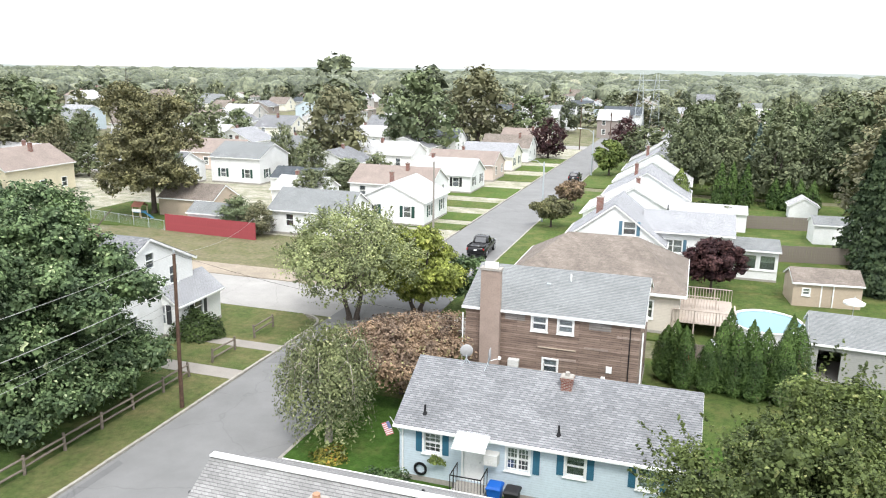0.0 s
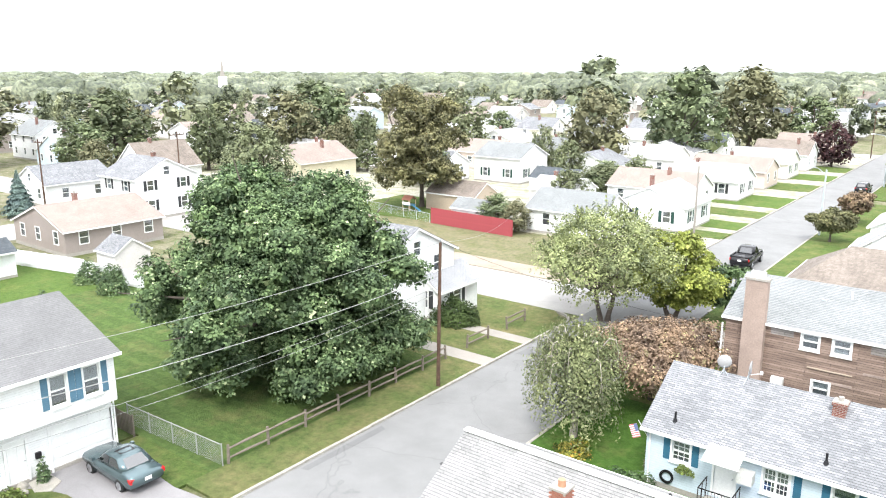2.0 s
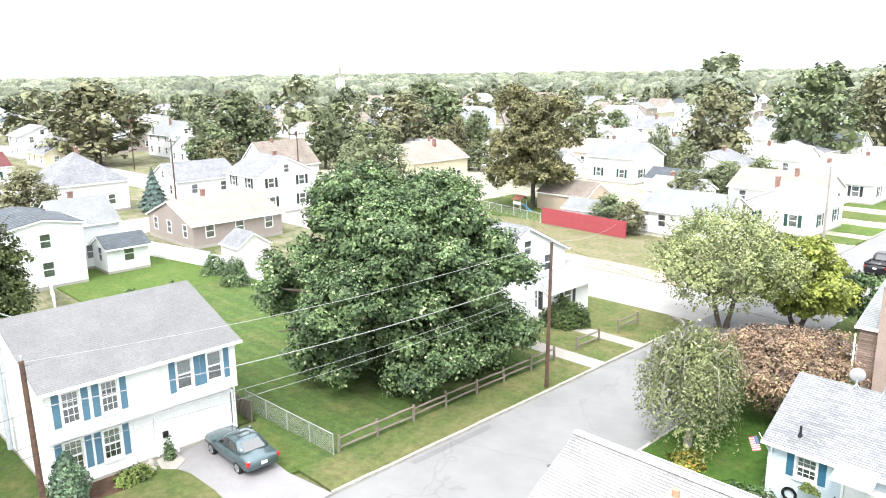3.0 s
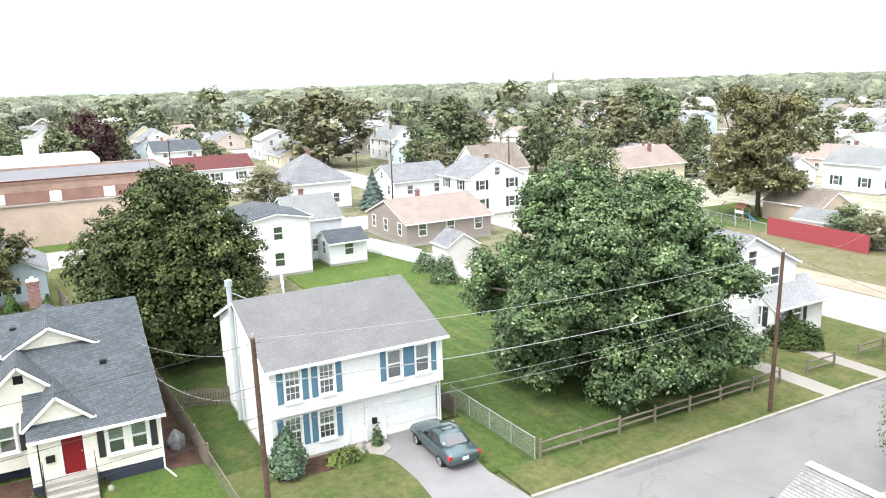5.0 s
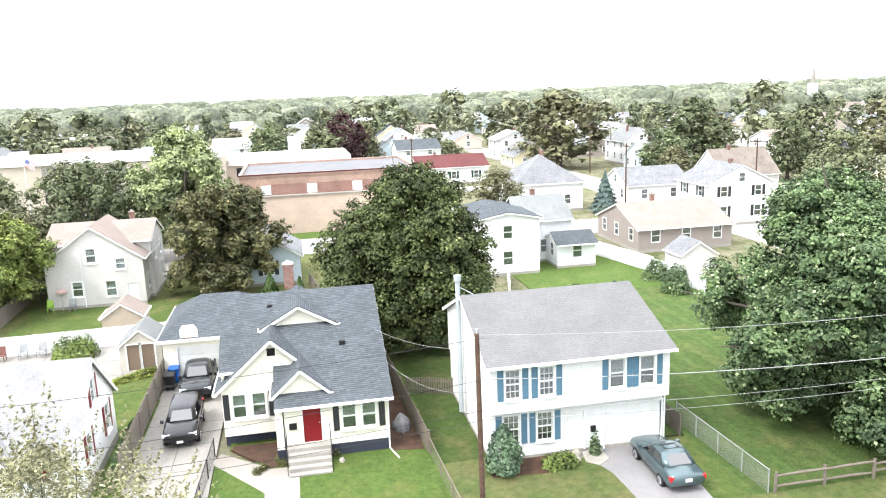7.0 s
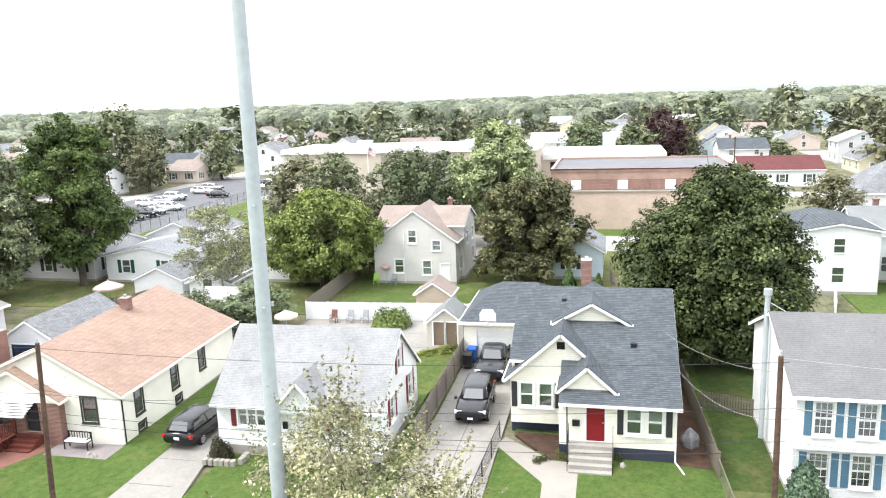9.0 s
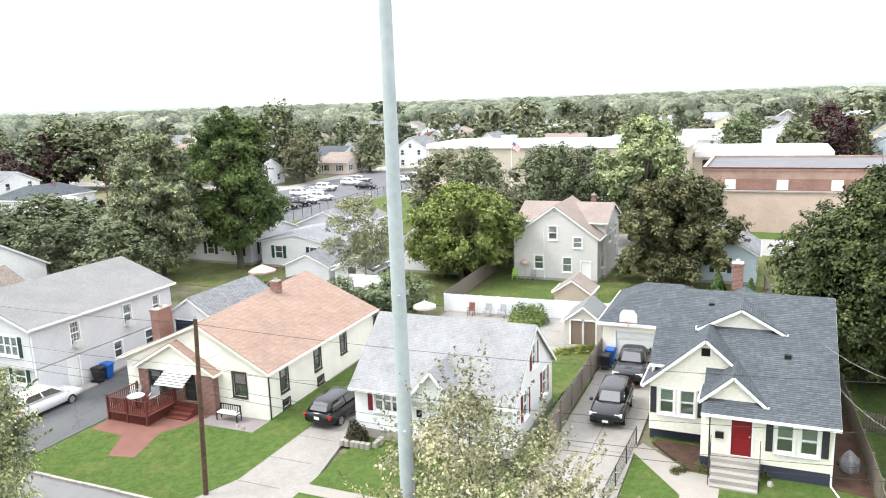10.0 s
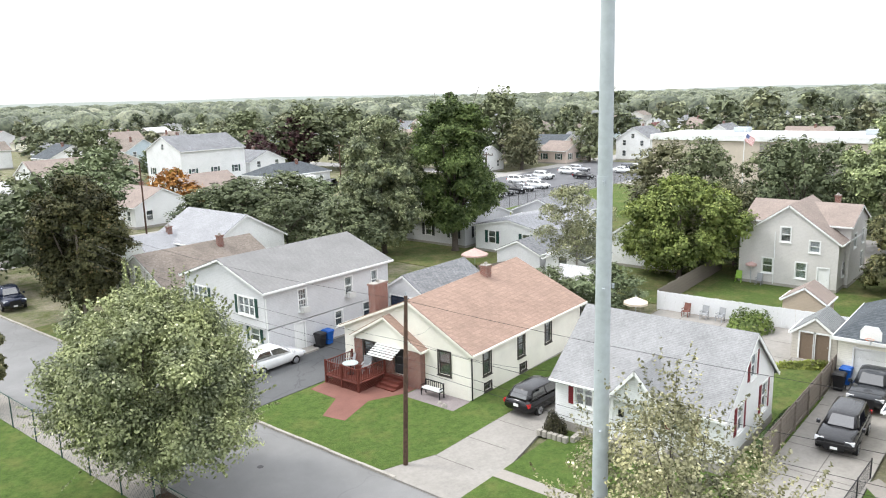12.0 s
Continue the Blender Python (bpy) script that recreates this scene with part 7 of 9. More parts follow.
for a, b in (((-1.8, -3.2), (2.4, -3.2)), ((2.4, -3.2), (2.4, -1.0)), ((-1.8, 3.2), (2.4, 3.2)), ((-1.8, 0.6), (1.4, 0.6))):
    n = int((Vector(b) - Vector(a)).length / 0.2)
    for i in range(n + 1):
        p = Vector(a).lerp(Vector(b), i / n)
        w = 0.05 if i % 7 == 0 else 0.02
        box_part("post" if i % 7 == 0 else "baluster", d, (p.x - w, p.y - w, 0.0 if i % 7 == 0 else 1.2, p.x + w, p.y + w, 2.1), CEDARWOOD)
    bm = bmesh.new()
    beam(bm, (*a, 2.12), (*b, 2.12), 0.1, 0.05)
    part("rail", bm, CEDARWOOD, d)

# conifers and shrubs of the yards
rng = random.Random(3)
for i, (x, y, hh) in enumerate(((-0.1, 46.2, 3.9), (0.45, 45.5, 3.8), (-0.6, 46.6, 3.4), (2.9, 46.5, 4.8), (2.5, 45.7, 4.3), (3.4, 45.4, 4.1), (4.2, 46.4, 4.3), (4.4, 45.0, 3.5), (5.0, 46.1, 4.0), (6.3, 46.6, 4.8), (5.9, 45.0, 4.4), (6.7, 45.9, 4.5), (1.8, 45.4, 3.2))):
    cone_tree(x, y, hh * 1.07, 0.7 + 0.05 * (i % 3), "clipped columnar arborvitae in a row", F_CEDAR, n=7000, size=0.065, seed=30 + i, power=3.4, name="arborvitae")
cone_tree(11.2, 43.6, 2.4, 0.75, "small conical evergreen tree in the garden", F_PINE, n=1500, size=0.09, seed=51)
shrub(9.4, 44.0, 0.9, 0.6, "yellow-green garden shrub by the garage", F_YELLOW, 700, 0.08, 52)
shrub(12.4, 42.2, 0.9, 0.9, "green garden shrub with pale flowers", F_LIGHT, 800, 0.08, 53)
shrub(-32.4, 43.2, 1.9, 1.9, "dark clipped yew hedge by the path", F_HEDGE, 6000, 0.09, 54, ry=1.7, name="hedge")
cone_tree(-33.0, 8.6, 2.6, 0.85, "blue-green rounded juniper at the house wall", foliage("juniper", (0.075, 0.125, 0.085), (0.13, 0.19, 0.13)), n=2600, size=0.09, seed=55, power=3.0, name="juniper")
shrub(-33.0, 11.4, 0.75, 0.7, "bright green shrub at the house wall", F_LIGHT, 1100, 0.08, 56, ry=0.95)
shrub(-33.6, 13.4, 1.2, 0.3, "small leafy bush by the garage", F_MAPLE, 300, 0.09, 57)
shrub(-34.0, -18.9, 1.15, 0.62, "dark round clipped bush at the drive", foliage("dark_bronze_hedge", (0.03, 0.03, 0.02), (0.06, 0.055, 0.035)), 2200, 0.06, 58, name="bush")
shrub(-57.0, -16.5, 1.5, 2.2, "leafy garden shrub by the white fence", F_LIGHT, 3000, 0.1, 59, ry=1.6)
shrub(-51.3, -11.2, 0.6, 1.9, "low yellow-green hedge at the lawn edge", F_YELLOW, 1800, 0.08, 60, ry=0.5, name="hedge", turn=-58)
shrub(-41.0, -9.9, 0.6, 3.0, "ferny green border along the fence", F_MAPLE, 1500, 0.09, 61, ry=0.4)
shrub(-11.9, 28.4, 1.3, 1.3, "green shrub at the corner of the blue house", F_MAPLE, 2500, 0.08, 62)
shrub(-11.6, 31.5, 1.8, 0.7, "grey-green climbing shrub at the wall", F_GREYGREEN, 1300, 0.08, 63)
shrub(-15.6, 30.6, 0.7, 1.0, "mixed flower bed with yellow and red blooms", foliage("flower_bed_leaves", (0.07, 0.1, 0.03), (0.25, 0.22, 0.05), (0.4, 0.12, 0.05)), 900, 0.08, 64)
shrub(-9.9, 29.9, 0.4, 0.45, "flower box plants below the window", F_LIGHT, 350, 0.06, 65, ry=0.14, name="window_box_plant").location.z = 1.3
for i, (x, y, r) in enumerate(((-64.5, 32.0, 1.2), (-61.5, 32.6, 1.0), (-59.6, 31.6, 1.3), (-57.6, 25.0, 0.9), (-56.8, 21.5, 1.0))):
    shrub(x, y, 1.9 if i < 4 else 2.4, r, "green garden bush along the white fence", F_MAPLE, 1400, 0.11, 70 + i)
for i, (x, y) in enumerate(((-37.0, -1.9), (-36.5, -1.7), (-36.9, 0.95), (-36.3, -2.6), (-36.0, -2.9))):
    ob = shrub(x, y, 0.45, 0.28, "potted flowering plant beside the steps", foliage("pot_flowers", (0.06, 0.08, 0.03), (0.12, 0.12, 0.05), (0.3, 0.05, 0.05)), 220, 0.05, 80 + i, name="potted_plant")
shrub(-66.3, 3.4, 3.0, 1.4, "bright green conical shrub behind the roof", F_YELLOW, 1800, 0.12, 90)
cone_tree(-55.5, -2.4, 5.6, 1.5, "bright green arborvitae behind the cream house", F_CEDAR, n=2600, size=0.13, seed=91, power=1.6)
cone_tree(-57.0, -0.3, 4.8, 1.1, "bright green arborvitae behind the cream house", F_CEDAR, n=2000, size=0.13, seed=92, power=1.6)
cone_tree(-101.4, 42.7, 6.0, 2.3, "blue spruce beside a white house", F_SPRUCE, n=7000, size=0.17, seed=93, layers=9)
cone_tree(9.3, 128, 11.0, 3.2, "blue spruce before dark woods", F_SPRUCE, n=3500, size=0.28, seed=94, layers=10)
for i, x in enumerate((3.8, 5.4, 7.2, 11.0, 12.6, 14.2, 15.8)):
    cone_tree(x, 113.5 + (i % 2) * 0.6, 6.6 if i < 3 else 4.6, 1.1, "columnar green arborvitae in a row", F_CEDAR, n=1500, size=0.17, seed=95 + i, power=2.0, name="arborvitae")
cone_tree(17.2, 84.0, 13.5, 3.6, "tall dark spruce at the edge of the yards", F_PINE, n=9000, size=0.24, seed=110, layers=12)
cone_tree(16.0, 72.5, 11.5, 3.0, "tall dark spruce at the edge of the yards", F_PINE, n=8000, size=0.22, seed=111, layers=12)
cone_tree(20.5, 76.5, 15.0, 4.2, "tall dark spruce at the edge of the yards", F_PINE, n=9000, size=0.24, seed=112, layers=12)
shrub(1.6, 104, 2.2, 3.4, "clipped dark green hedge", F_HEDGE, 2600, 0.16, 113, ry=1.2, name="hedge")
shrub(4.2, 97.2, 2.6, 2.2, "grey-green spreading shrub by a garage", F_GREYGREEN, 1600, 0.16, 114)
cone_tree(-1.5, 106, 6.2, 1.9, "rounded yellow-green evergreen beside a house", F_LIGHT, n=2600, size=0.17, seed=115, power=2.2)
tree(-15.8, 90.0, 4.2, 2.7, "small spreading street tree with bronze-green leaves", F_BROWN, n=5000, size=0.15, stem=1.2, z0=1.2, seed=116, boughs=30, shape="spread", limbs=10)
tree(-15.6, 103.0, 4.6, 2.8, "small rust-red street tree", F_RUST, n=5000, size=0.16, stem=1.2, z0=1.3, seed=117, boughs=30, shape="spread")
tree(-14.5, 140.0, 7.5, 3.4, "young green street tree", F_LIGHT, n=4000, size=0.2, seed=118, boughs=30)
tree(-29.4, -60.6, 13.0, 4.6, "dark green street tree beside the kerb", foliage("dark_bronze_leaves", (0.035, 0.04, 0.02), (0.07, 0.07, 0.035), (0.12, 0.09, 0.05)), n=30000, size=0.14, stem=2.0, z0=1.4, seed=119, boughs=70, shape="round")
tree(-17.2, -47.0, 6.0, 1.5, "slender bronze-green street tree", F_BROWN, n=5000, size=0.12, stem=1.4, z0=1.4, seed=120, boughs=30, shape="tall")

# weeping tree by the street
rng = np.random.default_rng(44)
ob = thing("weeping_tree", -16.5, 32.2, 0, "weeping cherry with pale drooping branches", "tree")
bm = bmesh.new()
tube(bm, ((0, 0, -0.1), (0.1, 0, 1.2), (0, 0.1, 2.6)), (0.22, 0.17, 0.14), 8)
pts, nrm = [], []
for i in range(240):
    a, reach, top = rng.uniform(0, 6.283), rng.uniform(0.4, 2.6), rng.uniform(4.0, 5.9)
    end = rng.uniform(0.3, 2.6)
    curve = []
    for f in np.linspace(0, 1, 9):
        rr = reach * math.sin(min(1, f * 1.5) * math.pi / 2)
        z = 2.6 + (top - 2.6) * math.sin(min(1.0, f * 2.2) * math.pi / 2) if f < 0.45 else top - (top - end) * ((f - 0.45) / 0.55) ** 1.4
        curve.append((rr * math.cos(a), rr * math.sin(a), z))
    if i % 4 == 0:
        tube(bm, curve[:7], list(np.linspace(0.045, 0.01, 7)), 5, False)
    c = np.array(curve)
    for f in rng.uniform(0.3, 1.0, 75):
        k = f * 8
        j = min(7, int(k))
        pts.append(c[j] + (c[j + 1] - c[j]) * (k - j) + rng.normal(0, 0.17, 3))
        nrm.append((math.cos(a), math.sin(a), 0.3))
part("trunk", bm, surface("pale_bark_weeping", (0.42, 0.38, 0.33), 0.9, 9, 1, 0.3, 0.4), ob, smooth=True)
F_WEEP = foliage("weeping_leaves", (0.13, 0.155, 0.08), (0.22, 0.235, 0.14), (0.34, 0.33, 0.22))
v, q = leaves(np.array(pts), np.array(nrm), 0.085, rng, 0.45)
part("crown", mesh_quads("crown", v, q, F_WEEP), F_WEEP, ob)

# ---- small things in the yards ----
# brick chimney on the near roof, brick by brick
ob = part("chimney", (lambda m: (bx(m, -0.25, -0.25, 4.4, 0.25, 0.25, 5.75), m)[1])(bmesh.new()), CONCRETE, FG_HOUSE, "red brick chimney with mortar cap")
ob.matrix_basis = pose(-10.2 + 6.3, 18.9 - 20.7, 0)
BRICKRED = surface("single_brick", (0.33, 0.14, 0.1), 0.85, 14, 2.0, 0.3, 0.3)
bm = bmesh.new()
bx(bm, -0.095, -0.012, 0, 0.095, 0.02, 0.058)
brick_mesh = mesh_of("brick", bm, BRICKRED)
for row in range(18):
    for side in range(4):
        for k in range(3):
            u = -0.21 + 0.205 * k + (0.1 if row % 2 else 0.0)
            if u > 0.2:
                continue
            b = part("brick", brick_mesh, BRICKRED, ob)
            b.matrix_basis = pose(0, 0, 0, 0, 0, side * 90) @ pose(u, -0.262, 4.5 + row * 0.068)
box_part("cap", ob, (-0.3, -0.3, 5.75, 0.3, 0.3, 5.83), CONCRETE)
bm = bmesh.new()
tube(bm, ((0, 0, 5.83), (0, 0, 6.05)), (0.13, 0.12), 10)
part("flue", bm, surface("clay_flue", (0.4, 0.22, 0.14), 0.8, 12, 1, 0.15, 0.1), ob)


def satellite_dish(x, y, z, turn, label):
    ob = thing("satellite_dish", x, y, z, label, "satellite dish", "satellite dishes", turn=turn)
    bm = bmesh.new()
    tube(bm, ((0, 0, -0.1), (0, 0, 0.55)), (0.03, 0.03), 6)
    beam(bm, (-0.35, 0.2, -0.1), (0, 0, 0.4), 0.03, 0.03)
    beam(bm, (0.35, 0.2, -0.1), (0, 0, 0.4), 0.03, 0.03)
    part("mast", bm, GALV, ob)
    bm = bmesh.new()
    rings = []
    for r, d in ((0.04, 0.0), (0.15, 0.02), (0.26, 0.05), (0.32, 0.09)):
        rings.append([(r * math.cos(a), -d, 0.75 + r * math.sin(a)) for a in [2 * math.pi * k / 18 for k in range(18)]])
    loft(bm, rings + [[(p[0], p[1] + 0.02, p[2]) for p in r] for r in rings[::-1]])
    part("reflector", bm, surface("dish_grey", (0.33, 0.33, 0.33), 0.6, 10, 1, 0.1, 0.05), ob, smooth=True)
    bm = bmesh.new()
    beam(bm, (0, 0, 0.4), (0, -0.5, 0.55), 0.03, 0.03)
    bx(bm, -0.06, -0.58, 0.52, 0.06, -0.46, 0.64)
    part("receiver", bm, WHITE, ob)


satellite_dish(-9.6, 33.4, 4.72, 200, "grey satellite dish on the roof ridge")
satellite_dish(-8.5, 33.4, 4.72, 100, "grey satellite dish on the roof ridge")

# bench on the patio
ob = thing("garden_bench", -33.95, -27.2, 0.112, "dark metal garden bench with white cushion", "bench", turn=90)
for x in (-0.7, 0.7):
    bm = bmesh.new()
    for y in (-0.2, 0.2):
        bx(bm, x - 0.025, y - 0.025, 0, x + 0.025, y + 0.025, 0.42 if y < 0 else 0.9)
    bx(bm, x - 0.025, -0.22, 0.6, x + 0.025, 0.22, 0.64)
    part("side_frame", bm, BLACK, ob)
box_part("seat", ob, (-0.7, -0.22, 0.4, 0.7, 0.22, 0.44), BLACK)
box_part("cushion", ob, (-0.66, -0.22, 0.44, 0.66, 0.18, 0.52), WHITE, "white seat cushion")
for i in range(9):
    box_part("back_bar", ob, (-0.66 + i * 0.16, 0.18, 0.44, -0.63 + i * 0.16, 0.21, 0.85), BLACK)
box_part("back_rail", ob, (-0.72, 0.17, 0.85, 0.72, 0.22, 0.9), BLACK)


def garden_chair(x, y, z, turn, material, label):
    ob = thing("garden_chair", x, y, z, label, "chair", "garden chairs", turn=turn)
    for a in (-0.24, 0.24):
        for b in (-0.22, 0.22):
            box_part("leg", ob, (a - 0.025, b - 0.025, 0, a + 0.025, b + 0.025, 0.42), material)
        box_part("armrest", ob, (a - 0.04, -0.26, 0.6, a + 0.04, 0.26, 0.63), material)
    box_part("seat", ob, (-0.27, -0.26, 0.4, 0.27, 0.26, 0.44), material)
    bm = bmesh.new()
    beam(bm, (0, 0.24, 0.42), (0, 0.38, 1.0), 0.5, 0.04)
    part("backrest", bm, material, ob)


GREYPLAST = surface("grey_resin", (0.3, 0.31, 0.32), 0.6, 10, 1, 0.12, 0.05)
LIME = surface("lime_plastic", (0.3, 0.5, 0.08), 0.5, 10, 1, 0.1, 0.03)
PINK = surface("pink_canvas", (0.52, 0.36, 0.33), 0.85, 10, 1, 0.15, 0.05)
CREAMCLOTH = surface("cream_canvas", (0.6, 0.52, 0.42), 0.85, 10, 1, 0.15, 0.05)
for x, y, tn in ((-57.9, -20.2, 90), (-58.0, -19.0, 80)):
    garden_chair(x, y, 0.07, tn, GREYPLAST, "grey garden chair before the white fence")
garden_chair(-57.8, -21.6, 0.07, 90, REDPAVE, "reddish garden chair before the white fence")
garden_chair(-70.8, -22.0, 0.05, 100, LIME, "lime green garden chair by the wall")
garden_chair(-70.8, -20.2, 0.05, 90, GREYPLAST, "grey garden chair by the wall")
garden_chair(-33.3, -33.5, 0.66, 60, GREYPLAST, "woven garden chair on the deck")
garden_chair(-33.4, -32.1, 0.66, 120, GREYPLAST, "woven garden chair on the deck")
ob = thing("patio_table", -32.7, -32.8, 0.66, "round glass patio table on the deck", "table")
bm = bmesh.new()
tube(bm, ((0, 0, 0.68), (0, 0, 0.71)), (0.5, 0.5), 20)
part("tabletop", bm, surface("pale_glass_top", (0.4, 0.45, 0.45), 0.1, 8, 1, 0.05, 0.0), ob)
bm = bmesh.new()
tube(bm, ((0, 0, 0), (0, 0, 0.05), (0, 0, 0.06), (0, 0, 0.68)), (0.25, 0.25, 0.04, 0.04), 12)
part("pedestal", bm, BLACK, ob)


def parasol(x, y, z, r, h, cloth, label):
    ob = thing("parasol", x, y, z, label, "parasol")
    bm = bmesh.new()
    tube(bm, ((0, 0, -0.02), (0, 0, h + 0.1)), (0.03, 0.03), 6)
    part("mast", bm, GALV, ob)
    bm = bmesh.new()
    top = bm.verts.new((0, 0, h))
    ring = [bm.verts.new((r * math.cos(a), r * math.sin(a), h - 0.45 * r)) for a in [2 * math.pi * k / 8 for k in range(8)]]
    low = [bm.verts.new((v.co.x, v.co.y, v.co.z - 0.15)) for v in ring]
    for k in range(8):
        bm.faces.new((top, ring[k], ring[(k + 1) % 8]))
        bm.faces.new((ring[k], low[k], low[(k + 1) % 8], ring[(k + 1) % 8]))
    part("canopy", bm, cloth, ob)


parasol(-54.0, -24.0, 0.05, 0.95, 2.1, CREAMCLOTH, "faded cream parasol in the back yard")
parasol(-62.5, -45.8, 0.03, 1.4, 2.0, PINK, "dusty pink garden gazebo canopy")
parasol(-71.0, -21.0, 0.05, 0.5, 2.0, PINK, "half-closed pink parasol beside chairs")
parasol(12.6, 63.2, 0.1, 0.8, 1.9, WHITE, "white round parasol by the brown shed")
parasol(-44, 88, 0.05, 2.6, 3.2, WHITE, "white garden canopy between houses")

# covered boat, tarp heaps, hoop, play set, trailer
def heap(name, x, y, rx, ry, h, material, label, category, seed, turn=0.0):
    rng = np.random.default_rng(seed)
    bm = bmesh.new()
    bmesh.ops.create_icosphere(bm, subdivisions=3, radius=1.0)
    for v in bm.verts:
        k = 1 + 0.14 * math.sin(v.co.x * 5 + seed) + 0.12 * math.sin(v.co.y * 7 + 2 * seed) + 0.05 * rng.normal()
        v.co = Vector((v.co.x * rx * k, v.co.y * ry * k, max(-0.05, v.co.z * h * k)))
    ob = solid(name, bm, material, label, category, smooth=True)
    ob.matrix_basis = pose(x, y, 0.08, 0, 0, turn)


heap("covered_boat", 2.7, 49.3, 1.0, 2.2, 1.6, surface("white_tarpaulin", (0.65, 0.67, 0.68), 0.5, 8, 1, 0.12, 0.2), "boat under a white tarpaulin behind cedars", "boat", 3, 10)
heap("tarp_heap", -39.1, 4.6, 0.6, 0.42, 0.75, surface("grey_tarpaulin", (0.25, 0.25, 0.26), 0.5, 9, 1.5, 0.4, 0.4), "heap covered with grey plastic sheeting", "tarpaulin", 4)
heap("tarp_heap", -57.0, -9.9, 0.8, 0.6, 0.9, surface("blue_tarpaulin", (0.02, 0.2, 0.5), 0.5, 9, 1.5, 0.2, 0.2), "blue tarpaulin bundle behind the shed", "tarpaulin", 5)
heap("tarp_heap", -60.6, -11.0, 0.8, 0.7, 0.9, MATS["blue_tarpaulin"], "blue tarpaulin bundle by the fence", "tarpaulin", 6)
heap("covered_grill", -61.0, -9.4, 1.0, 0.7, 1.1, MATS["grey_tarpaulin"], "covered grill under grey sheeting", "grill", 7)
heap("covered_mower", 0.3, 50.8, 0.6, 0.9, 0.8, surface("red_plastic", (0.4, 0.03, 0.03), 0.4, 9, 1.5, 0.15, 0.1), "red and blue garden mower by the deck", "mower", 8)
ob = thing("basketball_hoop", -49.35, -7.4, 0, "white basketball backboard over the garage door", "basketball hoop")
bm = bmesh.new()
tube(bm, ((0, 0, 2.9), (0.0, 0, 3.3)), (0.05, 0.05), 6)
part("bracket", bm, GALV, ob)
bm = bmesh.new()
prism(bm, [(-0.55, 0), (0.55, 0), (0.55, 0.5), (0.35, 0.8), (-0.35, 0.8), (-0.55, 0.5)], 0, 0.04, lambda u, n, z: (0.05 + n, u, 3.2 + z))
part("backboard", bm, WHITE, ob)
bm = bmesh.new()
for k in range(12):
    a, b = 2 * math.pi * k / 12, 2 * math.pi * (k + 1) / 12
    beam(bm, (0.35 + 0.22 * math.cos(a), 0.22 * math.sin(a), 3.3), (0.35 + 0.22 * math.cos(b), 0.22 * math.sin(b), 3.3), 0.02, 0.02)
part("rim", bm, surface("orange_paint", (0.5, 0.12, 0.02), 0.5, 9, 1, 0.1, 0.0), ob)
ob = thing("play_house", -64.8, 76.6, 0.07, "small toy play house with faded red roof and slide", "play house")
ob.scale = (0.75, 0.75, 0.75)
PLAYBLUE, PLAYYEL = surface("toy_blue", (0.06, 0.2, 0.32), 0.4, 9, 1, 0.1, 0.0), surface("toy_yellow", (0.42, 0.34, 0.22), 0.4, 9, 1, 0.1, 0.0)
for x in (-0.8, 0.8):
    for y in (-0.8, 0.8):
        box_part("post", ob, (x - 0.06, y - 0.06, 0, x + 0.06, y + 0.06, 2.0), PLAYYEL)
box_part("platform", ob, (-0.86, -0.86, 1.0, 0.86, 0.86, 1.1), PLAYBLUE)
box_part("panel", ob, (-0.86, -0.9, 1.1, 0.86, -0.86, 1.6), WHITE)
bm = bmesh.new()
roof_slab(bm, [(-1.0, -1.0, 2.0), (1.0, -1.0, 2.0), (1.0, 0, 2.7), (-1.0, 0, 2.7)], 0.05)
roof_slab(bm, [(1.0, 1.0, 2.0), (-1.0, 1.0, 2.0), (-1.0, 0, 2.7), (1.0, 0, 2.7)], 0.05)
part("roof", bm, surface("toy_red_faded", (0.32, 0.14, 0.1), 0.6, 9, 1, 0.15, 0.0), ob)
bm = bmesh.new()
beam(bm, (0.8, 0, 1.05), (2.6, 0, 0.1), 0.5, 0.06)
part("slide", bm, PLAYBLUE, ob)
ob = thing("travel_trailer", -95.5, -114.5, 0, "long white travel trailer parked beside houses", "trailer", turn=114)
bm = bmesh.new()
loft(bm, [[(-4.2, y, z) for y, z in ((-1.2, 0.5), (1.2, 0.5), (1.2, 2.4), (0.9, 2.8), (-0.9, 2.8), (-1.2, 2.4))], [(3.8, y, z) for y, z in ((-1.2, 0.5), (1.2, 0.5), (1.2, 2.6), (0.9, 2.95), (-0.9, 2.95), (-1.2, 2.6))], [(4.4, y, z) for y, z in ((-1.1, 0.9), (1.1, 0.9), (1.1, 2.2), (0.8, 2.5), (-0.8, 2.5), (-1.1, 2.2))]])
part("body", bm, WHITE, ob)
for x in (-2.6, -0.6, 1.6):
    for s_ in (-1, 1):
        box_part("window", ob, (x, s_ * 1.205 - 0.01, 1.5, x + 1.0, s_ * 1.205 + 0.01, 2.1), DARKGAP)
for x in (-0.6, 0.3):
    for s_ in (-1, 1):
        bm = bmesh.new()
        tube(bm, ((x, s_ * 1.0, 0.34), (x, s_ * 1.2, 0.34)), (0.34, 0.34), 14)
        part("wheel", bm, RUBBER, ob)
car(-101.5, -111.0, 25, "black SUV parked beside the white trailer", MATS["black_car_paint"], "suv")

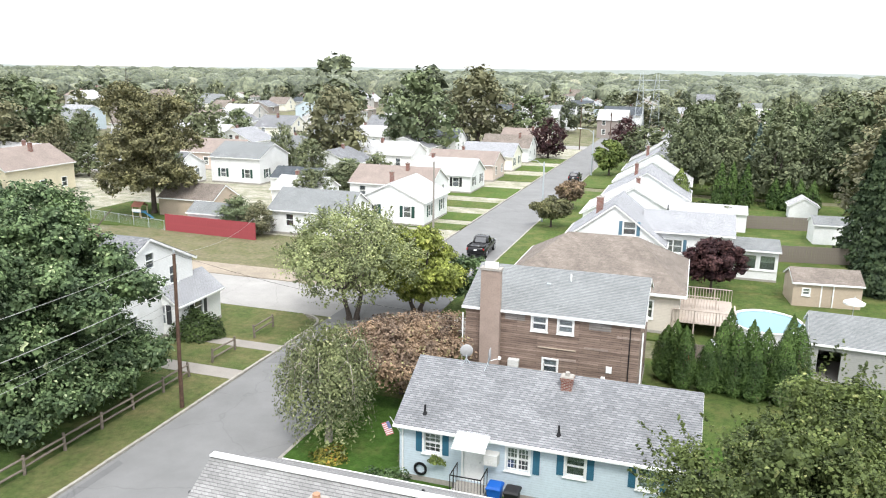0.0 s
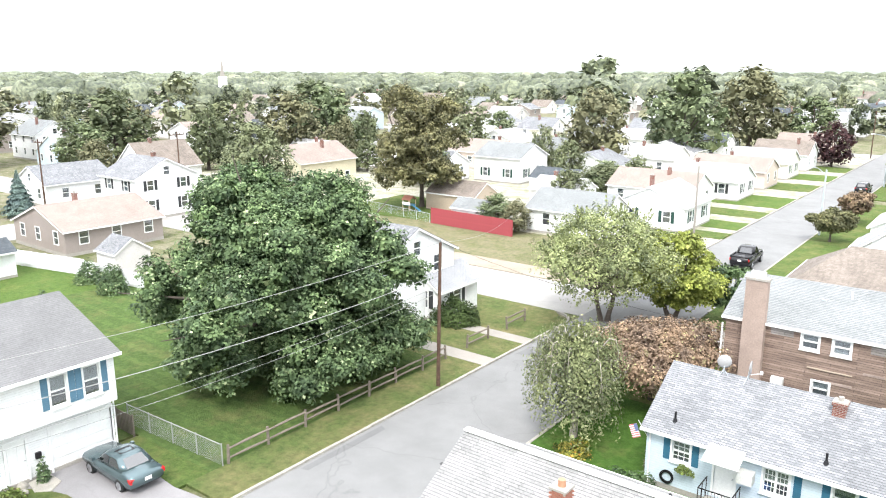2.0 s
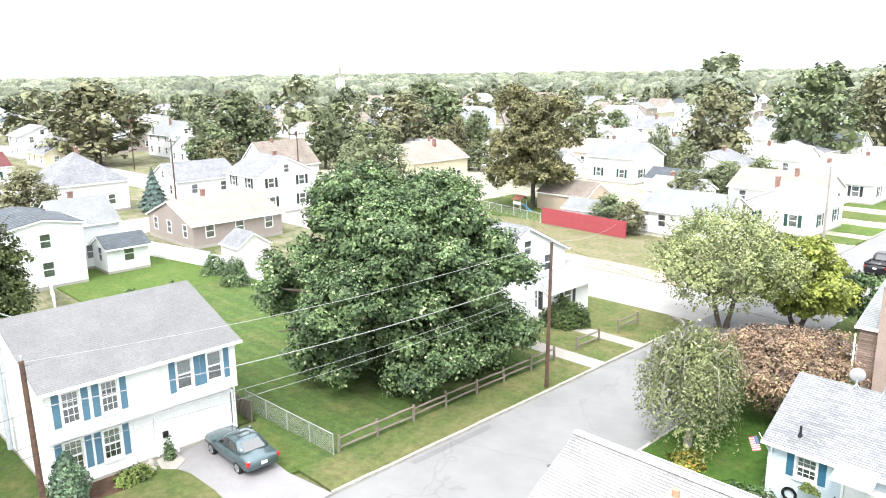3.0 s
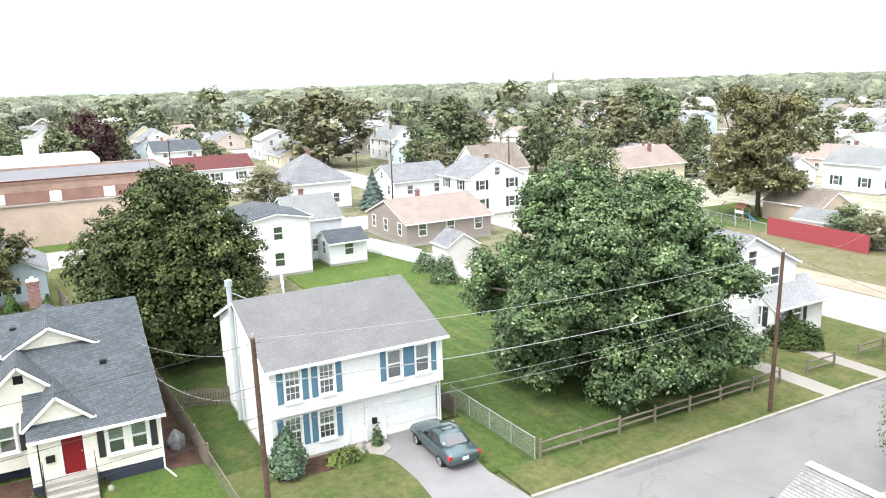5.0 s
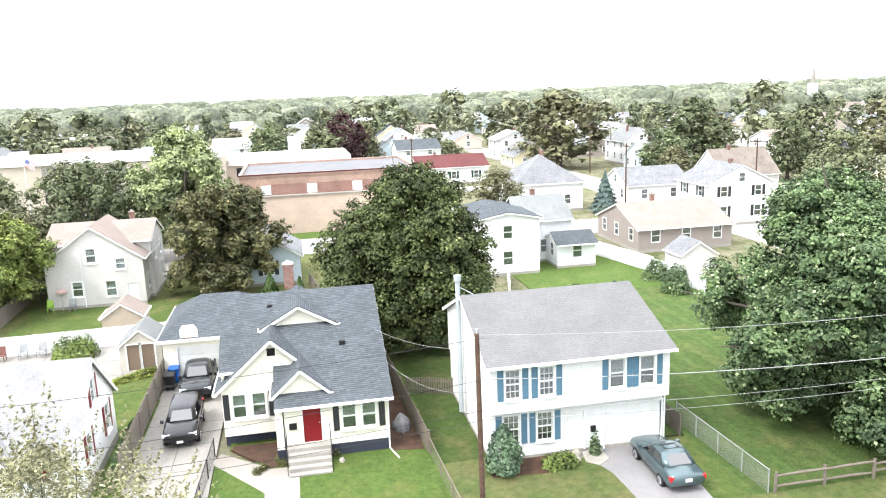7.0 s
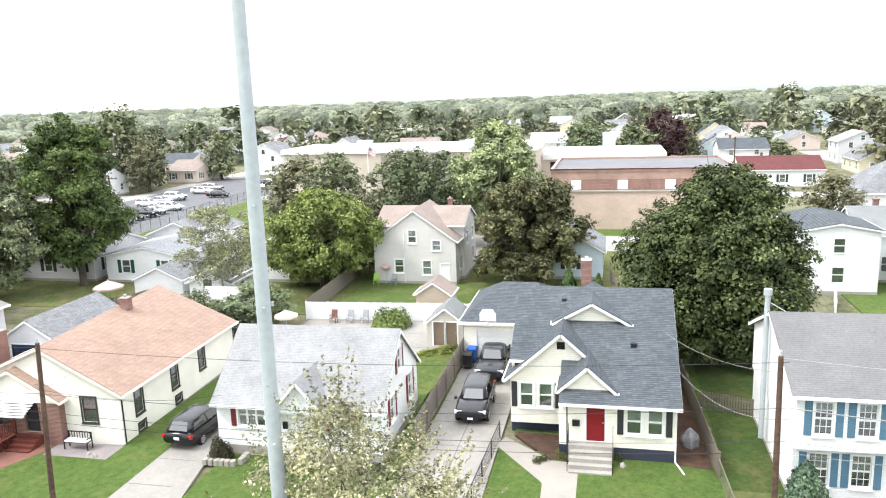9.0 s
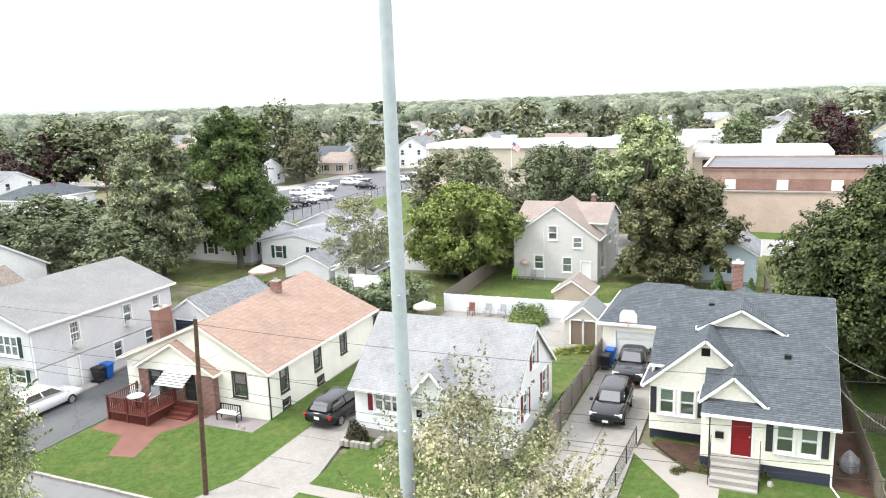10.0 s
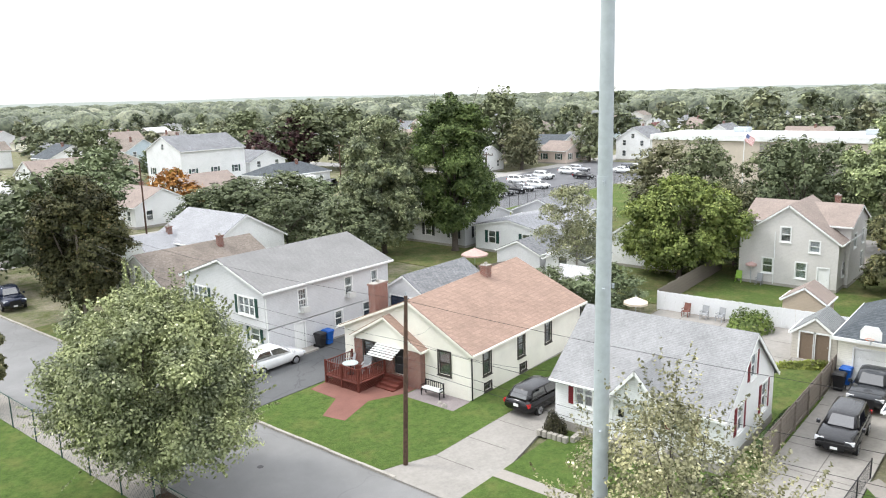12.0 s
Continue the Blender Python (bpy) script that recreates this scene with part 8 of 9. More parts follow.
# black wire gate by the cream house, low wall at the cape, pit and covers
chain_link((-38.4, -5.1), (-27.0, -5.6), 1.05, "low black wire fence beside the drive", 2.2, BLACK, "yard fences", 0.14)
chain_link((-35.8, 5.55), (-26.4, 5.95), 1.0, "low rusty wire fence between front lawns", 2.2, OLDWOOD, "yard fences", 0.2)
ob = thing("stone_edging", -34.3, -18.0, 0.08, "low stone block edging round a bed", "stone edging")
bm = bmesh.new()
bx(bm, -0.14, -0.12, 0, 0.14, 0.12, 0.3)
stone = mesh_of("stone", bm, KERB)
for i in range(9):
    p = part("stone", stone, KERB, ob)
    p.matrix_basis = pose(0.9 if i < 6 else 0.9 - 0.3 * (i - 5), -1.4 + 0.3 * min(i, 6), 0, 0, 0, (i * 37) % 11 - 5 + (90 if i > 6 else 0))
slab("tree_pit", rect(-18.35, -29.9, -17.1, -28.6), -0.3, 0.116, SOIL, "mulched tree pit in the pavement", "tree pit")
for i, (x, y) in enumerate(((-21.8, 18.6), (-20.2, 26.0), (-23.0, 44.0), (-22.5, -28.5), (-22, 62))):
    bm = bmesh.new()
    tube(bm, ((0, 0, -0.05), (0, 0, 0.006)), (0.16 if i % 2 else 0.3, 0.16 if i % 2 else 0.3), 18)
    solid("manhole_cover", bm, surface("cast_iron", (0.07, 0.07, 0.07), 0.7, 14, 2, 0.25, 0.2), "dark iron cover set in the asphalt", "manhole cover", "street covers").matrix_basis = pose(x, y, 0)
for i, pts in enumerate(([(-25.3, 21.5), (-24.9, 21.6), (-24.8, 27.0), (-25.25, 27.2)], [(-25.2, 40.5), (-23.6, 41.0), (-23.5, 43.0), (-24.4, 42.6), (-25.1, 42.2)], [(-24.5, 45.2), (-22.4, 46.2), (-22.6, 46.8), (-24.6, 45.9)])):
    slab("road_patch", pts, -0.1, 0.004, asphalt("patched_asphalt", (0.148, 0.148, 0.148), 0.2), "darker repair patch on the street", "road patch")
# rocks, planter pots
for i, (x, y, k) in enumerate(((-33.2, -25.7, 0.2), (-33.4, -26.2, 0.15), (-36.2, 1.2, 0.18), (-33.9, 12.6, 0.25), (-33.3, 12.4, 0.2))):
    heap("stone", x, y, k, k * 0.8, k, KERB, "small pale stone by the wall", "stone", 20 + i)
slab("bed_white_house", [(-34.35, 8.0), (-32.6, 8.0), (-32.4, 11.0), (-33.0, 12.4), (-34.35, 12.6)], -0.3, 0.115, SOIL, "mulched planting bed along the wall", "flower bed")
slab("bed_edge_ring", [(-34.0, 12.9), (-33.0, 12.7), (-32.5, 13.2), (-33.0, 13.9), (-34.2, 13.9)], -0.3, 0.13, KERB, "pale stone ring round a small bed", "flower bed")

# ---- the town beyond ----
def plain_house(x, y, wx, wy, eave, ridge, axis, wall, roof, label, seed, hip=0.0, upper=False, chim=True, shutters=None, turn=0.0):
    rng = random.Random(seed)
    ob = thing("house", x, y, 0, label, "house", "town houses", turn=turn)
    op = []
    far = math.hypot(x, y) > 230
    for f, L in (("E", wy), ("S", wx)) if far else (("E", wy), ("S", wx), ("N", wx)):
        k = max(1, int(L / (5.0 if far else 3.6)))
        for i in range(k):
            u = (i + 0.5) * L / k - L / 2 + rng.uniform(-0.2, 0.2)
            op.append((f, u, 1.1, 0.9, 1.3, "double", shutters))
            if eave > 4.6:
                op.append((f, u, 3.7, 0.85, 1.2, "double", shutters))
    ends = "E" if axis == "x" else "S"
    if not hip and ridge - eave > 2.0:
        op.append((ends, 0.0, eave + 0.1, 0.8, 1.0))
    volume(ob, wx, wy, eave, ridge, axis, wall, roof, openings=op, hip=hip, detail=False, over=0.3)
    if chim:
        chimney(ob, wx * rng.uniform(-0.25, 0.25), wy * rng.uniform(-0.2, 0.2), eave, ridge + 0.5, 0.45, 0.45, cap=CONCRETE)
    return ob


S_PINK = clapboard("siding_faded_pink", (0.6, 0.5, 0.44))
WALLS = [(S_WHITE, "white"), (S_WHITE, "white"), (S_WHITE, "white"), (S_CREAM, "cream"), (S_GREY, "pale grey"), (S_YELLOW, "pale yellow"), (S_PINK, "faded pink"), (S_BLUE, "pale blue"), (S_GREIGE, "greige"), (clapboard("siding_taupe", (0.3, 0.26, 0.24)), "taupe")]
ROOFS = [(R_GREY, "grey"), (R_LIGHT, "light grey"), (R_PALE, "pale"), (R_DARK, "dark slate"), (R_TAN, "tan"), (R_BROWN, "brown"), (R_WHITE, "white"), (R_RED, "red")]
NAMED = [
    # x, y, wx, wy, eave, ridge, axis, wall, roof, hip
    (-39.5, 41.2, 10.5, 9.0, 5.2, 7.4, "x", 0, 1, 0), (-34.6, 44.6, 3.2, 5.0, 2.7, 3.9, "y", 0, 2, 0),
    (-40.6, 78.4, 9.6, 7.0, 3.0, 4.9, "x", 0, 0, 0), (-34.5, 89.0, 8.6, 9.0, 3.2, 5.2, "y", 0, 6, 0), (-40.0, 101.5, 12.0, 8.0, 3.0, 5.0, "x", 0, 4, 0),
    (-37.0, 114.5, 10.0, 8.0, 3.0, 5.0, "x", 0, 6, 0), (-38.0, 128.0, 12.0, 8.0, 3.0, 4.8, "x", 6, 4, 0), (-37.0, 142.0, 10.0, 8.0, 3.0, 5.0, "x", 3, 2, 0), (-37.0, 156.0, 10.0, 8.0, 3.2, 5.4, "x", 0, 5, 0), (-37.0, 172.0, 10.0, 8.0, 3.2, 5.6, "x", 6, 4, 0),
    (-6.0, 90.5, 11.0, 9.0, 3.1, 6.2, "y", 0, 6, 0), (-5.5, 104.0, 10.5, 9.0, 3.1, 6.2, "y", 0, 2, 0), (-5.5, 117.0, 10.5, 9.0, 3.1, 6.2, "y", 0, 6, 0), (-5.5, 131.0, 10.5, 9.0, 3.1, 6.2, "y", 0, 2, 0), (-5.5, 145.0, 10.5, 9.0, 3.1, 6.2, "y", 0, 6, 0), (-5.5, 160.0, 10.5, 9.0, 3.1, 6.2, "y", 0, 2, 0), (-4.5, 175.0, 11, 9.0, 3.1, 6.2, "x", 0, 6, 0),
    (-75.0, 19.6, 9.0, 6.4, 5.7, 6.3, "x", 0, 3, 0), (-78.5, 25.0, 7.0, 5.5, 4.6, 6.6, "y", 0, 0, 0), (-73.3, 27.0, 3.6, 4.0, 2.6, 3.5, "y", 0, 3, 0),
    (-81.0, 41.0, 11.0, 11.0, 2.7, 4.7, "y", 9, 4, 0), (-90.5, 54.5, 8.0, 9.0, 5.4, 7.6, "x", 0, 1, 0), (-110.0, 53.0, 9.0, 10.0, 3.2, 5.4, "y", 0, 1, 0), (-110.5, 68.5, 9.0, 9.5, 3.8, 7.4, "y", 0, 5, 0), (-110.5, 36.0, 10.0, 10.0, 4.4, 8.0, "x", 0, 1, 4.5),
    (-78.0, -3.2, 7.5, 6.0, 3.0, 4.8, "x", 7, 1, 0), 
    (-75, -31.5, 8.0, 7.0, 3.2, 5.6, "x", 0, 6, 0), (-76, -46.5, 13.0, 9.0, 3.0, 3.9, "x", 0, 2, 0), (-64.5, -35.0, 5.0, 4.0, 2.3, 3.2, "x", 0, 0, 0), (-74.0, -58.0, 9.0, 11.0, 3.2, 4.8, "y", 4, 2, 0), (-84.0, -49.0, 9.0, 8.0, 3.2, 4.8, "x", 4, 1, 0),
    (-38.0, -57.5, 11.0, 8.5, 3.2, 5.4, "x", 8, 5, 0), (-47.0, -67.5, 9.0, 10.0, 3.8, 6.3, "y", 0, 2, 0), (-42.0, -70.0, 6.0, 6.0, 3.0, 4.6, "x", 0, 2, 0),
    (-59.5, -105.0, 9.0, 11.0, 3.2, 5.4, "y", 0, 4, 0), (-86.0, -132.0, 14.0, 12.0, 8.4, 11.0, "x", 0, 1, 0), (-96.0, -117.0, 14.0, 9.0, 3.4, 5.2, "x", 0, 3, 3.5), (-74.0, -112.0, 10.0, 9.0, 3.4, 5.6, "x", 0, 4, 0), (-100, -134, 9, 12, 5, 7, "y", 0, 1, 0),
    (-168.0, -98.0, 12.0, 8.0, 3.2, 5.2, "y", 6, 4, 0), (-182.0, -84.0, 10.0, 9.0, 5.4, 8.2, "x", 0, 1, 0), (-190.0, -66.0, 9.0, 9.0, 5.6, 8.6, "x", 0, 1, 0), (-140, -104, 9, 8, 3.4, 5.8, "y", 0, 2, 0),
    (-150.0, 30.0, 10.0, 14.0, 3.4, 5.4, "y", 0, 7, 0), (-178.0, 28.0, 10.0, 10.0, 5.0, 7.0, "y", 0, 3, 0), (-212.0, 29.0, 11.0, 9.0, 5.4, 8.2, "x", 0, 1, 0), (-58, 118, 10, 8, 3.2, 5.2, "y", 0, 1, 0), (-70.0, 110.0, 9.0, 9.0, 4.4, 6.4, "x", 0, 0, 0), (-84, 122, 12, 9, 3.4, 5.4, "x", 6, 4, 0), (-72, 132, 12, 8, 3.4, 5.6, "x", 0, 0, 0),
    (-54, 134, 10, 8, 3.2, 5.2, "x", 0, 6, 0), (-56, 148, 11, 8, 3.2, 5.2, "y", 0, 1, 0), (-55, 164, 10, 8, 3.4, 5.6, "x", 0, 3, 0), (-74, 150, 9, 9, 5.0, 7.2, "x", 0, 0, 0), (-75, 168, 11, 8, 3.2, 5.2, "x", 0, 6, 0), (-92, 142, 10, 9, 3.4, 5.8, "y", 0, 2, 0), (-93, 160, 9, 9, 5.0, 7.4, "x", 3, 1, 0), (-98, 112, 10, 9, 3.4, 5.6, "y", 0, 3, 0), (-80, 102, 8, 8, 3.2, 5.2, "x", 0, 1, 0), (-50, 92, 7, 6, 2.8, 4.2, "x", 0, 6, 0), (-108, 128, 10, 9, 3.4, 5.8, "x", 0, 0, 0), (-112, 150, 10, 9, 3.4, 5.8, "y", 0, 6, 0), (-112, 170, 10, 9, 4.8, 7, "y", 0, 1, 0), (-58, 178, 10, 8, 3.4, 5.6, "x", 0, 4, 0),
    (-92.0, 84.0, 9.0, 12.0, 4.6, 7.0, "y", 5, 4, 0),
]
for k, (x, y, wx, wy, e, r, ax, w, rf, hp) in enumerate(NAMED):
    storeys = "two-storey" if e > 4.6 else "single-storey"
    plain_house(x, y, wx, wy, e, r, ax, WALLS[w][0], ROOFS[rf][0], "%s %s house with %s roof" % (storeys, WALLS[w][1], ROOFS[rf][1]), k, hp, shutters=None if -85 < x < -70 and y > 0 else [None, BLACKSH, None, GREENSH][k % 4], chim=wx > 4.5 and k % 5 != 2)

# greige house with crossing roofs
h = thing("house", -77.8, -18.1, 0, "greige two-storey house with tan roof and crossing gables", "house", "town houses")
volume(h, 6.4, 8.9, 5.6, 7.0, "y", S_GREIGE, R_TAN, ox=0.9, openings=[("N", 1.5, 1.2, 0.8, 1.3), ("N", -1.5, 3.4, 0.8, 1.2), ("N", 1.5, 3.4, 0.8, 1.2)], over=0.3)
volume(h, 7.0, 8.2, 4.5, 7.4, "x", S_GREIGE, R_TAN, ox=3.0, oy=0.0, over=0.3, openings=[
    ("E", -0.2, 4.1, 0.8, 1.25), ("E", 2.2, 3.4, 0.8, 0.95), ("E", -1.6, 1.15, 0.85, 1.3), ("E", 1.2, 1.0, 0.85, 1.35), ("E", 3.0, 0.1, 0.85, 1.95, "door", WHITE), ("N", 0.5, 1.2, 0.8, 1.2), ("N", -1.5, 1.2, 0.8, 1.2), ("N", -0.5, 3.0, 0.7, 1.0)])
chimney(h, -0.6, 2.2, 6.2, 7.5, 0.45, 0.45)
gutter(h, ((6.54, -1.05, 4.9), (6.54, -1.05, 0.2)))
# brick building and school
BRICK_PALE = brickwork("pale_salmon_brick", (0.56, 0.43, 0.35), (0.52, 0.39, 0.32), (0.45, 0.38, 0.32), 0.3, 0.1, 0.15)
BRICK_OLD = brickwork("old_brown_brick", (0.4, 0.25, 0.19), (0.34, 0.2, 0.15), (0.38, 0.33, 0.29), 0.3, 0.1, 0.35)
FLATROOF = surface("grey_flat_roof", (0.16, 0.16, 0.17), 0.9, 5, 0.3, 0.2, 0.1)
b = thing("brick_building", -112, 2.2, 0, "brown brick hall with flat grey roof and boarded windows", "building")
box_part("wall", b, (-9, -9.5, -0.05, 9, 14, 7.6), BRICK_OLD)
box_part("front_annex", b, (9, -7.0, -0.05, 9.6, 14, 5.0), BRICK_PALE)
box_part("ledge", b, (8.9, -7.1, 5.0, 9.75, 14.1, 5.15), CONCRETE)
box_part("roof", b, (-8.7, -9.2, 7.3, 8.7, 13.7, 7.72), FLATROOF)
for a in ((-9.1, -9.6, 7.6, 9.1, -9.2, 8.0), (-9.1, 13.7, 7.6, 9.1, 14.1, 8.0), (-9.1, -9.2, 7.6, -8.7, 13.7, 8.0), (8.7, -9.2, 7.6, 9.1, 13.7, 8.0)):
    box_part("parapet", b, a, BRICK_OLD)
box_part("brick_band", b, (9.0, -6.9, 5.16, 9.04, 14, 6.6), brickwork("dark_red_brick", (0.28, 0.13, 0.1), (0.22, 0.1, 0.075), (0.33, 0.28, 0.25), 0.3, 0.1, 0.3))
box_part("roof_edge", b, (9.1, -9.6, 7.86, 9.16, 14.1, 8.02), MATS["roof_red"])
for y in (-6.2, -0.2, 5.8, 11.5):
    box_part("boarded_window", b, (8.98, y - 0.65, 5.25, 9.07, y + 0.65, 6.5), WHITE)
s = thing("school_building", -135, -23, 0, "long tan school building with flat white roof edge", "building")
S_SCHOOL = surface("tan_school_brick", (0.58, 0.51, 0.43), 0.85, 10, 0.4, 0.14, 0.1)
box_part("wall", s, (1, -30, -0.05, 15, 12, 9.3), S_SCHOOL)
box_part("roof", s, (0.7, -30.3, 9.3, 15.3, 12.3, 10.1), WHITE)
box_part("low_wing", s, (-12, 12, -0.05, 5, 32, 7.0), S_SCHOOL)
box_part("low_wing_roof", s, (-12.3, 12.32, 7.0, 5.3, 32.3, 7.9), WHITE)
for x, y in ((4, -20), (8, 0), (5, 6), (-4, 22)):
    box_part("roof_unit", s, (x, y, 7.9, x + 2.2, y + 2.2, 10.9), GALV)
for fl in range(3):
    for i in range(4):
        y = -22.0 + i * 9.0
        bm = bmesh.new()
        bx(bm, 14.98, y, 0.8 + fl * 3.0, 15.03, y + 2.4, 3.0 + fl * 3.0)
        w = part("window", bm, DARKGAP, s)
        bm = bmesh.new()
        bx(bm, 15.03, y, 1.7 + fl * 3.0, 15.08, y + 2.4, 3.0 + fl * 3.0)
        part("panel", bm, surface("grey_window_panel", (0.3, 0.28, 0.26), 0.7, 8, 0.6, 0.15, 0.05), w)
        bm = bmesh.new()
        bx(bm, 15.08, y + 1.16, 0.8 + fl * 3.0, 15.12, y + 1.24, 3.0 + fl * 3.0)
        part("mullion", bm, GALV, w)
for i in range(7):
    box_part("window", s, (5.0, 13.5 + i * 2.6, 5.2, 5.06, 15.3 + i * 2.6, 6.6), DARKGAP)
fp = thing("flagpole", -113.0, -36.0, 0, "tall white flagpole with a striped flag", "flagpole")
bm = bmesh.new()
tube(bm, ((0, 0, -0.1), (0, 0, 11.5)), (0.09, 0.05), 8)
part("shaft", bm, WHITE, fp)
STRIPE, CANTON = surface("flag_red", (0.5, 0.14, 0.14), 0.8, 10, 1, 0.1, 0.0), surface("flag_blue", (0.13, 0.16, 0.3), 0.8, 10, 1, 0.1, 0.0)


def flag(parent, x, y, z, w, h, turn, drop=0.0):
    cl = part("flag", (lambda m: (bx(m, 0, -0.01, 0, w, 0.01, h), m)[1])(bmesh.new()), WHITE, parent)
    cl.matrix_basis = pose(x, y, z, 0, drop, turn)
    for i in range(7):
        part("stripe", (lambda m: (bx(m, 0, -0.016, h * i * 2 / 13, w, 0.016, h * (i * 2 + 1) / 13), m)[1])(bmesh.new()), STRIPE, cl)
    part("canton", (lambda m: (bx(m, 0, -0.02, h * 6 / 13, w * 0.4, 0.02, h), m)[1])(bmesh.new()), CANTON, cl)


flag(fp, 0, 0, 9.9, 1.8, 1.1, 60, 25)
ff = thing("house_flag", -12.05, 29.9, 0, "striped flag on a short pole at the house corner", "flag")
bm = bmesh.new()
tube(bm, ((0.32, 0.32, 2.3), (0.0, -0.2, 3.3)), (0.02, 0.015), 6)
part("shaft", bm, WHITE, ff)
flag(ff, 0.1, -0.04, 2.45, 0.35, 0.65, 200, 20)
chain_link((-172, -67), (-96, -66.5), 1.6, "black railing round the car park", 2.5, BLACK, mesh_step=0.4)

# shared crowns for the trees of the town
# most town leaf tones are paled and greyed, distance haze put into the colour
PALETTE = [(foliage("town_leaves", (0.1, 0.13, 0.075), (0.165, 0.2, 0.12), (0.25, 0.27, 0.18)), "green"), (foliage("town_dark_leaves", (0.08, 0.1, 0.06), (0.135, 0.155, 0.095)), "dark green"), (foliage("town_light_leaves", (0.12, 0.142, 0.085), (0.17, 0.19, 0.12)), "light green"), (foliage("town_brown_leaves", (0.115, 0.12, 0.075), (0.175, 0.17, 0.11)), "browning"), (F_PURPLE, "purple-leaved"), (foliage("mid_leaves", (0.110, 0.131, 0.081), (0.170, 0.187, 0.116)), "green"), (foliage("town_yellow_leaves", (0.12, 0.14, 0.05), (0.18, 0.19, 0.08)), "yellow-green"), (F_ORANGE, "orange autumn")]
CROWNS = []
for k in range(16):
    rng = np.random.default_rng(200 + k)
    m, word = PALETTE[(0, 1, 5, 2, 5, 3, 5, 1, 2, 4, 0, 5, 1, 3, 5, 7)[k]]
    shape = ("dome", "round", "dome", "dome", "round")[k % 5]
    bl = [(c, b * 1.3) for c, b in lobes(rng, 0.4, 0.88, 0.06, 56, shape)]
    CROWNS.append((crown_mesh("crown", rng, bl, 4600, 0.0145, m, fill=0.62, core=0.2, flat=0.9, clumps=6, jitter=0.24), crown_mesh("crown", rng, bl, 2100, 0.0205, m, fill=0.66, core=0.2, flat=0.9, clumps=5, jitter=0.2), crown_mesh("crown", rng, bl[::2] + bl[1:8:2], 440, 0.036, m, fill=0.7, core=0.25, flat=0.95, clumps=3, jitter=0.16), mesh_of("trunk", trunk_bm(rng, bl, 0, 0.022, 0.25, 7), BARK, True), word))


# far crowns: distance haze painted in as paler, greyer leaf colours
HAZED_LEAVES = [foliage("far_leaves_a", (0.112, 0.132, 0.091), (0.167, 0.188, 0.130)), foliage("far_leaves_b", (0.136, 0.157, 0.107), (0.203, 0.220, 0.153)), foliage("far_leaves_c", (0.093, 0.109, 0.080), (0.136, 0.153, 0.111)), foliage("far_leaves_d", (0.138, 0.142, 0.101), (0.186, 0.186, 0.132))]
JOINED = collections.defaultdict(list)


def town_tree(x, y, h, r, k, turn):
    """A tree of the town; the far ones are joined later into one wood for each tone."""
    near, mid, _, tm, word = CROWNS[k]
    cm = near if math.hypot(x, y) < 115 else mid
    if math.hypot(x, y) > 205:
        JOINED[HAZED_LEAVES[k % 4].name].append((k, Matrix.LocRotScale((x, y, 0), Euler((0, 0, radians(turn))), (r / 0.42, r / 0.42, h))))
        return
    ob = thing("tree", x, y, 0, "%s broadleaf tree among the houses" % word, "tree", "town trees", turn=turn)
    ob.scale = (r / 0.42, r / 0.42, h)
    part("trunk", tm, BARK, ob)
    part("crown", cm, cm.materials[0], ob)


